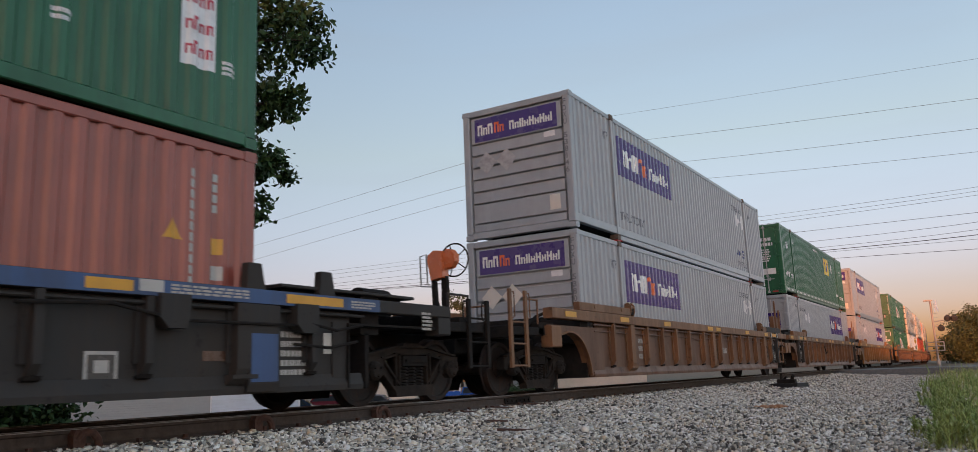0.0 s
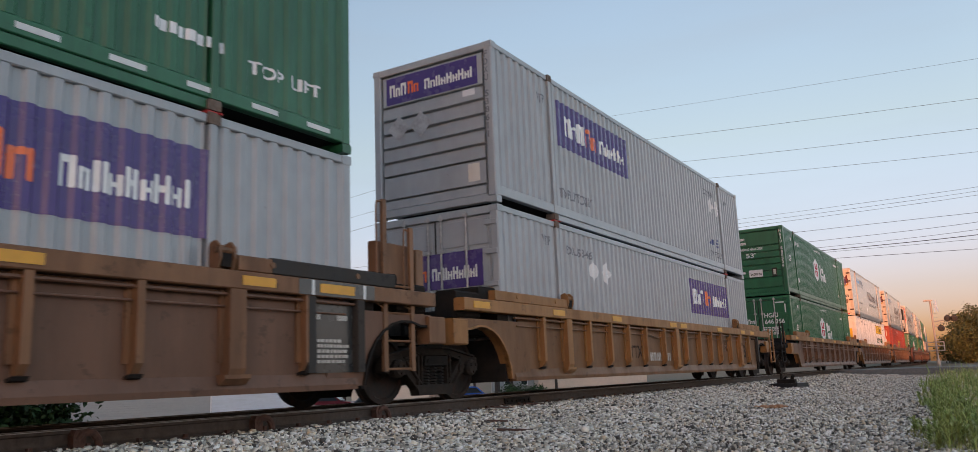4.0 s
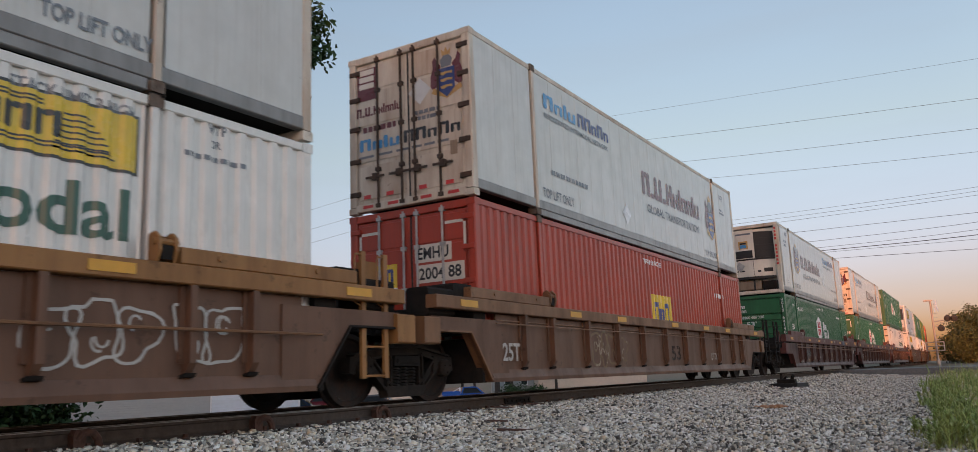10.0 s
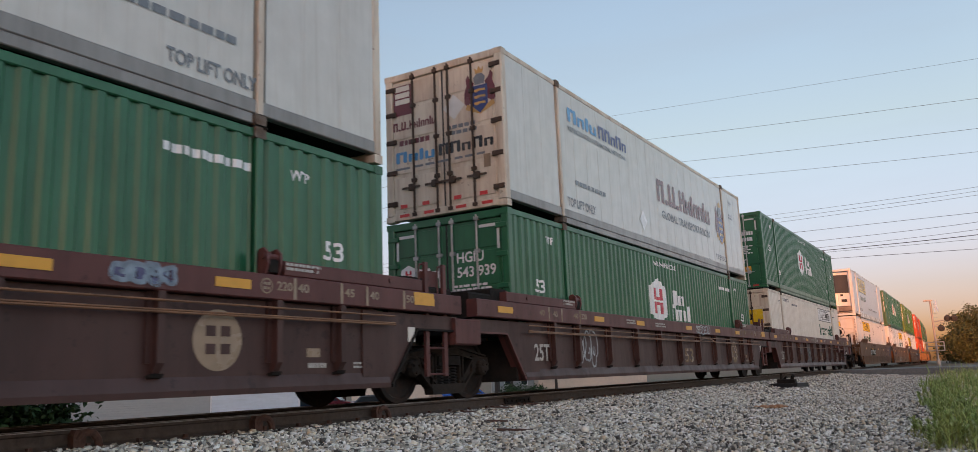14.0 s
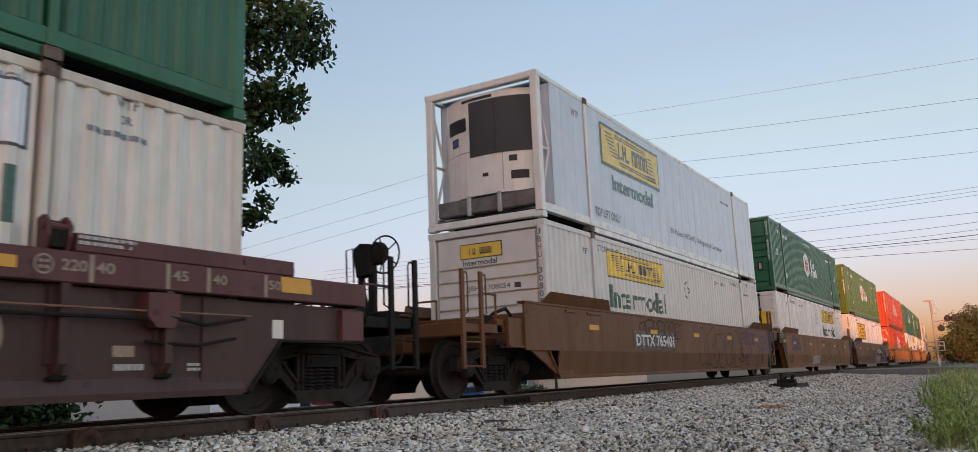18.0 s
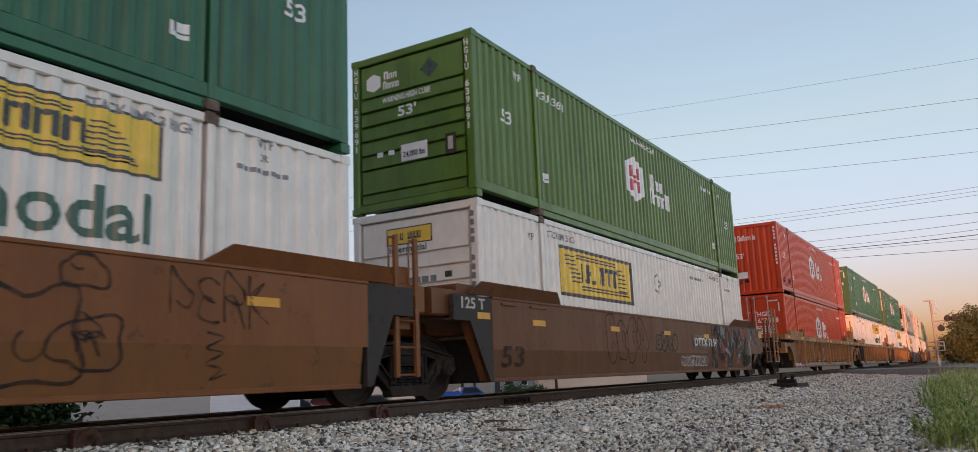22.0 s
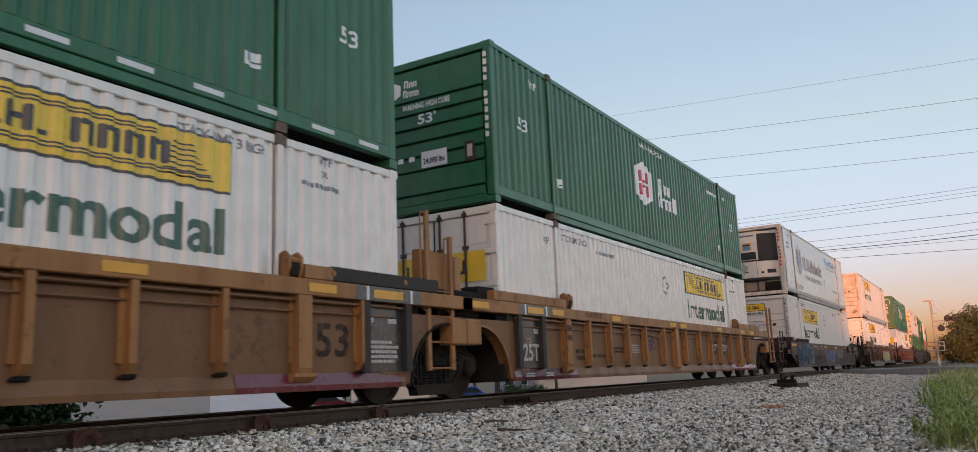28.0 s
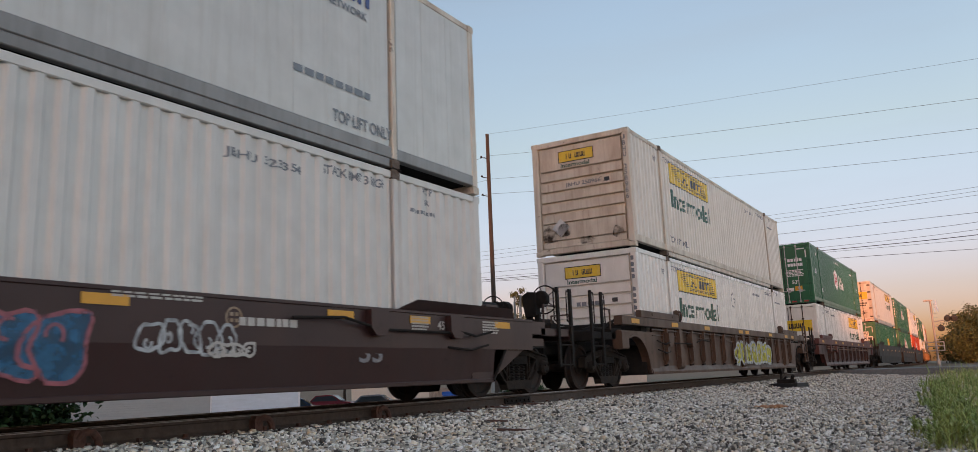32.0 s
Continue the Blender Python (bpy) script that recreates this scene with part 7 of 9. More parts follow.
def graffiti(y, z, w, h, mat, seed, stroke=0.05, loops=5, fill=None, x=1.504):
    """Spray-painted rounded letters: overlapping bubble outlines with small inner loops, over an optional fill."""
    def put(car):
        r = random.Random(seed)
        vs, fs, marks = [], [], []

        def ribbon(pts, wd, closed):
            n = len(pts)
            k = len(vs)
            marks.append(k)
            for i, p in enumerate(pts):
                a, b = (pts[i - 1], pts[(i + 1) % n]) if closed else (pts[max(i - 1, 0)], pts[min(i + 1, n - 1)])
                d = Vector((b[0] - a[0], b[1] - a[1]))
                m = (Vector((-d.y, d.x)).normalized() if d.length > 1e-6 else Vector((0, 1))) * wd * r.uniform(0.42, 0.58)
                vs.extend([(p[0] - m.x, p[1] - m.y, 0.0002 * len(marks)), (p[0] + m.x, p[1] + m.y, 0.0002 * len(marks))])
            for i in range(n if closed else n - 1):
                j = (i + 1) % n
                fs.append((k + 2 * i, k + 2 * j, k + 2 * j + 1, k + 2 * i + 1))
        for i in range(loops):
            cy, cz = w * (i + 0.5) / loops, h * r.uniform(0.44, 0.56)
            ry, rz = w / loops * r.uniform(0.48, 0.66), h * r.uniform(0.38, 0.5)
            lobes, ph, amp, tilt = r.choice((2, 3, 3, 4)), r.uniform(0, 6.3), r.uniform(0.10, 0.22), r.uniform(-0.25, 0.25)
            pts = []
            for a in range(30):
                t = a * math.pi / 15
                f = 1 + amp * math.sin(lobes * t + ph) + 0.06 * math.sin(5 * t + 2 * ph)
                u, v = ry * f * abs(math.cos(t)) ** 0.8 * (1 if math.cos(t) > 0 else -1), rz * f * abs(math.sin(t)) ** 0.8 * (1 if math.sin(t) > 0 else -1)
                pts.append((cy + u + v * tilt, min(h, max(0, cz + v))))
            if fill:
                decal(car, "graffiti", polygon(pts), fill, "side", (y, z), 0.004 + 0.0012 * i, x=x, fold=x == 1.504)
            ribbon(pts, stroke, True)
            for q in range(r.randint(1, 2)):
                oy, oz = cy + ry * r.uniform(-0.3, 0.3), cz + rz * r.uniform(-0.5, 0.5)
                a0 = r.uniform(0, 6.3)
                ribbon([(oy + ry * 0.28 * math.cos(a0 + 0.5 * a), oz + rz * 0.3 * math.sin(a0 + 0.5 * a)) for a in range(r.randint(6, 12))], stroke * 0.8, False)
        decal(car, "graffiti", (vs, fs), mat, "side", (y, z), 0.013 if fill else 0.004, x=x, fold=x == 1.504)
    return put


STROKES = {"P": "02 09 18 36 45 33 14", "E": "47 28 07 15 34 15 02 21 41", "R": "01 09 28 46 34 05 25 40", "K": "00 09 05 38 05 41", "B": "00 09 37 26 05 35 42 20 00", "L": "09 01 10 40",
           "Z": "09 38 06 35 03 32 10 41", "O": "29 07 03 20 42 46 29", "S": "48 29 07 25 43 41 10 01"}


def tag(body, y, z, w, h, mat, stroke=0.03, x=1.504):
    """A quick hand-sprayed tag of single strokes."""
    def put(car):
        vs, fs = [], []
        for i, ch in enumerate(body):
            pts = [Vector(((i + int(q[0]) / 5.0) * w / len(body), int(q[1]) / 9.0 * h)) for q in STROKES[ch].split()]
            line = []
            for j in range(len(pts) - 1):
                a, b, c, d = pts[max(j - 1, 0)], pts[j], pts[j + 1], pts[min(j + 2, len(pts) - 1)]
                for q in range(6):
                    t = q / 6
                    line.append(0.5 * (2 * b + (c - a) * t + (2 * a - 5 * b + 4 * c - d) * t * t + (3 * b - a - 3 * c + d) * t ** 3))
            line.append(pts[-1])
            k = len(vs)
            for j, p in enumerate(line):
                d = line[min(j + 1, len(line) - 1)] - line[max(j - 1, 0)]
                m = Vector((-d.y, d.x)).normalized() * stroke / 2 * (0.75 + 0.25 * math.sin(j * 0.7 + i))
                vs.extend([(p.x - m.x, p.y - m.y, 0.0003 * j * (j % 2)), (p.x + m.x, p.y + m.y, 0.0003 * j * (j % 2))])
            fs += [(k + 2 * j, k + 2 * j + 2, k + 2 * j + 3, k + 2 * j + 1) for j in range(len(line) - 1)]
        decal(car, "graffiti", (vs, fs), mat, "side", (y, z), 0.004, x=x, fold=x == 1.504)
    return put


def mural(y, z, w, h, seed, count):
    """A large sprayed piece: fat overlapping strokes of several colours with soft, broken edges."""
    def put(car):
        r = random.Random(seed)
        for i in range(count):
            f = i / count
            cy, cz = w * ((i * 0.618) % 1.0), h * r.uniform(0.10, 0.92)
            ln, wd, turn, curl = r.uniform(0.22, 0.62) * (1.2 - 0.5 * f), r.uniform(0.07, 0.20) * (1.25 - 0.5 * f), r.uniform(0, math.pi), r.uniform(-1.4, 1.4)
            pts = []
            for q in range(22):
                a = 2 * math.pi * q / 22
                u, v = ln * math.cos(a), wd * math.sin(a) * (1 + 0.25 * math.sin(3 * a + i)) + curl * (ln * math.cos(a)) ** 2 * 0.8
                pts.append((min(w, max(0.0, cy + u * math.cos(turn) - v * math.sin(turn))), min(h, max(0.0, cz + u * math.sin(turn) + v * math.cos(turn)))))
            if min(q[1] for q in pts) < 0.44 and max(q[0] for q in pts) > w - 1.15:
                continue
            decal(car, "graffiti", polygon(pts), MURAL[r.choice((0, 0, 0, 1, 1, 1, 2, 2, 2, 3, 4))], "side", (y, z), 0.003 + 0.0003 * i, "large sprayed graffiti piece" if i == 0 else "", x=1.504, fold=True)
    return put


def emblem(y, z, r0, x=1.431, full=False):
    """A round emblem: a ring, or a full disc, with a cross of plain bars."""
    def put(car):
        ring = [(r0 * math.cos(i * math.pi / 16), r0 * math.sin(i * math.pi / 16)) for i in range(32)]
        inner = [(0.80 * a, 0.80 * b) for a, b in ring]
        if full:
            decal(car, "emblem", polygon(ring), M_EMBLEM, "side", (y, z), 0.004, "faded round emblem", x=x)
        else:
            decal(car, "emblem", (ring + inner, [(i, (i + 1) % 32, 32 + (i + 1) % 32, 32 + i) for i in range(32)]), M_EMBLEM, "side", (y, z), 0.005, "faded round emblem", x=x)
        for a, b, w, h in ((-0.50, 0.12, 0.40, 0.34), (0.10, 0.12, 0.40, 0.34), (-0.50, -0.46, 0.40, 0.34), (0.10, -0.46, 0.40, 0.34)):
            decal(car, "emblem_cross", rect(w * r0, h * r0), BROWN if full else M_EMBLEM, "side", (y + a * r0, z + b * r0), 0.007, x=x)
    return put


SOOT = material("dark_soot_stain", (0.045, 0.018, 0.028), 0.7, 0, 0.2, 6, gloss=0.2, cover=(0.0, 0.85))
SCORCH = material("burnt_brown_stain", (0.03, 0.018, 0.011), 0.8, 0, 0.2, 6, gloss=0.2, cover=(-0.35, 0.95))
M_EMBLEM = flat("faded_cream_stencil", (0.26, 0.19, 0.13))
M_DIMSTENCIL = flat("worn_stencil", (0.19, 0.135, 0.10))
M_PALETEAL = spray("pale_teal_spray_paint", (0.20, 0.235, 0.235))
M_GRAFFITI_GREEN = spray("dark_green_spray_paint", (0.03, 0.06, 0.04))
M_PALEBLUE = spray("pale_blue_spray_paint", (0.26, 0.33, 0.40))
M_DEEPBLUE = spray("deep_blue_spray_paint", (0.022, 0.05, 0.095))
M_BLUEHAZE = spray("faded_blue_spray", (0.12, 0.085, 0.13))
M_PURPLESPRAY = spray("purple_spray_paint", (0.085, 0.035, 0.12))
M_BLUESPRAY = spray("worn_blue_spray_paint", (0.12, 0.13, 0.24))
TRAIN = []


def consist(s, car, lower=None, upper=None, lower_y=0.0, upper_y=0.0, lower_h=2.896):
    """Puts a car and its two stacked containers at the distance s along the track at the start."""
    TRAIN.append((car, s, 0.0, 0.0))
    if lower:
        TRAIN.append((lower, s, lower_y, 0.295))
    if upper:
        for y in (POST_F, POST_R) if upper_y == 0 else ():
            for k in (1, -1):
                lock = Shape().box(k * 1.265 - 0.055, k * 1.265 + 0.055, y - 0.08, y + 0.08, -0.036, -0.004, 0.008).tube((k * 1.265, y, -0.06), (k * 1.265, y, 0.05), 0.03, 8).tube((k * 1.28, y + 0.03, -0.02), (k * 1.37, y + 0.06, -0.035), 0.014, 6)
                part("stack_lock", lock, M_REDTAPE if lower["label"].startswith("light grey") else STEEL, upper, "twist lock between the stacked containers")
        TRAIN.append((upper, s, upper_y, 0.297 + lower_h + 0.035))


FEET = stencil("25T", 0.42, 0.56, 0.56, 0.29, M_DULL, 1.466)
LOAD = stencil("53", 14.40, 0.62, 0.58, 0.40, M_GRAFFITI_DARK)


def DARK_BAY(car):
    """The dark painted leading bay between two dark ribs, and the dark chord over it."""
    panel(0.24, 0.44, 0.80, 0.86, M_PLATE, 1.459)(car)
    code(0.80, 1.02, 0.16, 0.12, 1, 71, M_DULL, 1.466)(car)
    emblem(0.60, 0.90, 0.09, 1.466)(car)
    for y in (0.22, 1.05):
        part("dark_rib", Shape().box(1.433, 1.556, y - 0.06, y + 0.06, 0.44, 1.305, 0.01), BLACK_CAR, car)
    dark_chord(car, 0.18, 1.36)


def dark_chord(car, y0, y1):
    """Dark paint on the chord with an amber strip between two silver bars."""
    panel(y0, 1.318, y1 - y0, 0.176, M_PLATE, 1.5505)(car)
    panel((y0 + y1) / 2 - 0.28, 1.35, 0.56, 0.11, M_REFLECT, 1.5535)(car)
    for y in (y0 + 0.20, y1 - 0.22):
        panel(y, 1.32, 0.05, 0.17, M_SILVERTAPE, 1.5535)(car)


def dark_end(car, band=False, ledge=True):
    """The dark painted bay with small stencils, and the maroon band, at a car's trailing end."""
    bay = (panel(15.14, 0.44, 1.0, 0.84, M_PLATE, 1.456), code(15.36, 0.55, 0.55, 0.30, 5, 77, M_DULL, 1.461), code(15.32, 1.05, 0.10, 0.12, 1, 78, M_DULL, 1.461), code(15.70, 1.05, 0.22, 0.1, 1, 79, M_DULL, 1.461))
    for m in bay if ledge else (panel(15.28, 0.66, 0.50, 0.42, M_DULL, 1.434), panel(15.31, 0.69, 0.44, 0.36, M_PLATE, 1.438)):
        m(car)
    for y0, y1 in ((13.2, 15.95), (0.3, 2.1)) if band else ():
        part("maroon_band", Shape().prism([(1.484, 0.246), (1.487, 0.305), (1.442, 0.44), (1.436, 0.43), (1.478, 0.30), (1.474, 0.246)], 1, y0, y1), M_MAROON, car, "maroon band with small stencils")
    for y in (15.20, 16.05) if ledge else ():
        part("dark_rib", Shape().box(1.433, 1.554, y - 0.065, y + 0.065, 0.44, 1.305, 0.01), BLACK_CAR, car)
    if ledge:
        dark_chord(car, 14.98, 16.30)
        part("ledge_cover", Shape().box(1.40, 1.535, 14.6, 16.75, 1.503, 1.684, 0.015), BLACK_CAR, car, "black painted ledge")


def front_band(car):
    """The maroon band with small stencils along the foot of a car's leading bay."""
    part("maroon_band", Shape().prism([(1.484, 0.246), (1.487, 0.305), (1.442, 0.44), (1.436, 0.43), (1.478, 0.30), (1.474, 0.246)], 1, 0.1, 2.45), M_MAROON, car, "maroon band with small stencils")
    for y in (0.45, 1.15):
        code(y, 0.30, 0.30, 0.08, 2, 90, M_DULL, 1.487)(car)


def brake_lever(car):
    """A bent release lever hanging below the chord, with its thin pull rod."""
    lever = part("brake_lever", Shape().pipe([(1.50, 6.16, 1.28), (1.52, 6.35, 1.06), (1.53, 6.52, 0.85), (1.53, 6.68, 0.84), (1.53, 6.88, 0.89)], 0.024, 6), STEEL, car, "dark hanging brake lever")
    part("pull_rod", Shape().tube((1.53, 6.88, 0.89), (1.50, 7.15, 1.25), 0.008, 5), STEEL, lever)
    part("lever_foot", Shape().box(1.50, 1.55, 6.42, 6.62, 0.795, 0.82, 0.006), STEEL, lever)


M_DIM = flat("patched_brown_paint", (0.085, 0.042, 0.027))


def end_rib(car):
    """A dark rib standing close before the wheel arch."""
    part("dark_rib", Shape().box(1.433, 1.552, 16.17, 16.30, 0.50, 1.305, 0.01), BLACK_CAR, car)


def wide_rib(car):
    """A broad dark post by the end of the low car, its foot daubed blue."""
    rib = part("jacking_rib", Shape().prism([(1.433, 0.26), (1.53, 0.26), (1.552, 0.34), (1.552, 1.165), (1.433, 1.165)], 1, 14.17, 14.60), BLACK_CAR, car)
    part("painted_panel", Shape().box(1.5525, 1.556, 14.20, 14.57, 0.36, 0.86), BLUE_CAR, rib, "daub of blue paint")


def banded_end(car):
    dark_end(car, True)


def last_end(car):
    dark_end(car, True, False)


ORANGE_BRAKE = (flat("orange_brake_gear", (0.60, 0.15, 0.05)), "hand-brake wheel on an orange housing", 2.22, -0.80)
DARK_BRAKE = (STEEL, "dark hand-brake wheel", 1.75, -0.85)
TAN_L = "dirty tan ribbed well car carrying stacked containers"
BROWN_L = "brown ribbed well car with amber reflectors and white stencils"
RUSSET_L = "russet smooth-sided well car with dark graffiti"

# the car already passing: dark with a blue top band
blue_band = panel(-1.7, 1.175, 18.0, 0.15, BLUE_CAR, 1.551)
consist(-8.25, well_car("ribbed", BLACK_CAR, "dark grey well car with a blue top band", "end", "end",
        [blue_band, wide_rib, code(13.2, 1.21, 0.95, 0.10, 3, 3, M_DULL, 1.556), panel(12.86, 1.21, 0.26, 0.11, M_DULL, 1.556), code(15.75, 1.20, 0.45, 0.1, 3, 5, M_DULL, 1.556), code(14.72, 0.42, 0.45, 0.52, 5, 8), panel(12.44, 0.40, 0.32, 0.27, M_DULL), panel(12.47, 0.43, 0.26, 0.21, M_PLATE, 1.434), panel(12.53, 0.48, 0.14, 0.11, M_DULL, 1.438), panel(13.68, 0.58, 0.34, 0.10, M_DIM), panel(15.40, 0.66, 0.16, 0.24, CREAM), code(17.2, 0.98, 0.24, 0.26, 5, 12, M_DULL, 1.545)], top=1.33, chord=0.16, arch="cut", ambers=[12.57, 14.92, 15.38], rear_brake=ORANGE_BRAKE, posts=(1.5, 1.5)),
        forty(OLD_RED, "faded red-brown corrugated 40-foot container", 2.591, red_forty_marks),
        forty(GREEN, "green corrugated 40-foot container with a white label", 2.896, green_forty_marks), 2.26, 2.26, 2.591)
# first set of three tan cars
consist(14.6, well_car("ribbed", DIRTY_SHADED_TAN, TAN_L, chord_mat=BUFF, front="end", rear="mid", marks=[dark_end, code(2.6, 0.6, 0.3, 0.5, 3, 31), LOAD, code(9.0, 0.75, 0.9, 0.25, 1, 14)], posts=(1.75, 1.95)),
        grey_box("slats", 51, "FDXU 538097"), grey_box("slats", 52, "FDXU 538146"))
consist(34.35, well_car("ribbed", DIRTY_SHADED_TAN, TAN_L, chord_mat=BUFF, front="mid", rear="mid", marks=[dark_end, DARK_BAY, FEET, brake_lever, code(0.7, 1.02, 0.6, 0.1, 2, 41), code(2.2, 1.34, 0.5, 0.12, 3, 43, M_DULL, 1.552), panel(3.28, 1.36, 0.32, 0.11, M_DULL, 1.552), code(3.3, 0.85, 0.55, 0.3, 3, 46, M_GRAFFITI_DARK), code(2.45, 0.62, 0.45, 0.25, 2, 47, M_GRAFFITI_DARK), code(4.35, 0.62, 0.5, 0.22, 2, 48, M_GRAFFITI_DARK), stencil("TTX", 9.1, 0.74, 0.75, 0.26, M_GRAFFITI_DARK), code(1.93, 0.95, 0.2, 0.3, 2, 49, M_GRAFFITI_DARK, 1.557)]), grey_box("doors", 53, "FDXU 536408"), block_box(GREEN, 54, False))
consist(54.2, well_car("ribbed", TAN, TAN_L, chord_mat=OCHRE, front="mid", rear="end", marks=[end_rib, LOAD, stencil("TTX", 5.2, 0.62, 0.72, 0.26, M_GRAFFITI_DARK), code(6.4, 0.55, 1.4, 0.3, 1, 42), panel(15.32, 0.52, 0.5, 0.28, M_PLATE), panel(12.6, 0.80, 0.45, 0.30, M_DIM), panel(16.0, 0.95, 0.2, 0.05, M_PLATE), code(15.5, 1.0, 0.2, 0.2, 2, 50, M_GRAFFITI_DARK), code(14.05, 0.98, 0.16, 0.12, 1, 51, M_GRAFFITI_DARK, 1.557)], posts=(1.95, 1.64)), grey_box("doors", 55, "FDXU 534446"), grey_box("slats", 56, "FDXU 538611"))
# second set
consist(77.65, well_car("ribbed_pipes", DIRTY_SHADED_TAN, TAN_L, chord_mat=OCHRE, front="end", rear="mid", marks=[stencil("DTTX", 2.72, 0.48, 0.66, 0.18, M_DIMSTENCIL), stencil("725163", 3.62, 0.48, 1.0, 0.18, M_DIMSTENCIL), graffiti(5.28, 0.46, 1.2, 0.40, M_EMBLEM, 4, 0.025, 5, x=1.435)]), hexagon_box("doors", GREEN, 61, True, text="HGIU 646256"), hexagon_box("slats", GREEN, 62, text="HGIU 500526"))
consist(96.9, well_car("ribbed_pipes", DIRTY_SHADED_TAN, TAN_L, pipes=1, dip=True, rib_shift=0.23, arch=False, chord_mat=OCHRE, front="mid", rear="mid", marks=[FEET, stencil("53", 2.62, 0.56, 0.68, 0.34, M_GRAFFITI_DARK), graffiti(12.75, 0.5, 1.2, 0.62, M_DULL, 51, 0.03, 3, x=1.435), graffiti(14.15, 0.5, 0.8, 0.62, M_DULL, 52, 0.03, 2, x=1.435), graffiti(4.25, 1.33, 1.0, 0.14, M_DULL, 5, 0.02, 5, x=1.552), graffiti(5.3, 1.33, 1.2, 0.13, M_DULL, 55, 0.02, 4, x=1.552), stencil("TTX", 8.85, 0.48, 1.9, 0.26, M_DIMSTENCIL, 1.432)]), yellow_box("doors", 63, "rear", z=2.05), crest_box("doors", 64))
consist(116.75, well_car("ribbed_pipes", DIRTY_SHADED_TAN, TAN_L, pipes=0, arch=False, chord_mat=BUFF, front="mid", rear="end", marks=[FEET, graffiti(3.95, 0.42, 1.15, 0.72, M_EMBLEM, 6, 0.045, 3, x=1.435), graffiti(5.32, 0.55, 0.4, 0.5, M_EMBLEM, 16, 0.04, 1, x=1.435), stencil("53", 8.6, 0.55, 0.68, 0.36, M_GRAFFITI_DARK), stencil("DTTX", 11.9, 0.55, 0.6, 0.2, M_DULL)]), block_box(BRICK_RED, 65, True), crest_box("doors", 66))
# third set, brown
CHORD = 1.552
stripe = [emblem(13.32, 0.79, 0.31, full=True), emblem(13.85, 1.37, 0.085, CHORD), code(14.6, 0.50, 0.35, 0.09, 1, 28), code(15.38, 0.49, 0.5, 0.09, 2, 29), panel(14.58, 0.62, 0.22, 0.10, M_EMBLEM), panel(16.45, 0.82, 0.16, 0.20, CREAM, 1.458)]
stripe += [stencil(word_, y, 1.33, w, 0.10, M_EMBLEM, CHORD) for word_, y, w in (("220", 14.0, 0.23), ("40", 14.31, 0.18), ("45", 15.09, 0.18), ("40", 15.56, 0.18), ("50", 16.30, 0.18), ("40", 0.52, 0.18), ("45", 1.03, 0.18), ("40", 1.86, 0.2), ("220", 2.20, 0.24))]
stripe += [panel(y, 1.245, 0.045, 0.24, M_EMBLEM, CHORD) for y in (14.25, 15.02, 15.49, 16.24, 0.86, 1.36, 2.13)]
stripe += [code(4.45, 1.33, 0.55, 0.11, 2, 21, M_DULL, 1.556), code(6.2, 1.32, 0.7, 0.11, 2, 22, M_DULL, 1.556), code(9.3, 1.33, 0.5, 0.11, 2, 23, M_DULL, 1.556), code(1.5, 1.57, 0.48, 0.10, 2, 25, M_DULL, 1.536), code(14.15, 1.57, 0.55, 0.10, 2, 26, M_DULL, 1.536), panel(16.48, 1.41, 0.46, 0.075, M_REFLECT, CHORD)]
consist(139.9, well_car("ribbed_pipes", BROWN, BROWN_L, chord_mat=MAROON_CHORD, chord=0.27, front="end", rear="mid", marks=stripe + [stencil("211429", 3.80, 0.46, 0.88, 0.22, M_EMBLEM), code(2.9, 0.46, 0.62, 0.22, 1, 24, M_EMBLEM), code(1.35, 0.46, 0.55, 0.1, 2, 27), code(5.5, 0.62, 0.7, 0.1, 1, 30), emblem(7.56, 0.66, 0.15), stencil("53", 8.68, 0.50, 0.68, 0.36, M_EMBLEM), graffiti(12.05, 1.28, 0.65, 0.18, M_PALEBLUE, 109, 0.05, 4, M_BLUESPRAY, x=CHORD), graffiti(2.35, 0.72, 0.65, 0.20, M_PALETEAL, 7, 0.03, 5, x=1.435), graffiti(2.8, 0.70, 0.72, 0.20, M_PALETEAL, 8, 0.03, 5, x=1.435)]), hexagon_box("slats", GREEN, 71, True, text="HGIU 641402"), crest_box("reefer", 72))
consist(159.45, well_car("ribbed_pipes", BROWN, BROWN_L, chord_mat=MAROON_CHORD, chord=0.27, front="mid", rear="mid", marks=stripe + [FEET, stencil("53", 8.55, 0.5, 0.70, 0.36, M_EMBLEM), graffiti(2.2, 0.45, 0.9, 0.7, M_GRAFFITI, 8, 0.04, 3, x=1.435), graffiti(9.3, 1.23, 1.2, 0.24, M_GRAFFITI, 9, 0.03, 5, x=1.553)]), hexagon_box("doors", GREEN, 73, True, text="HGIU 543939"), crest_box("doors", 74))
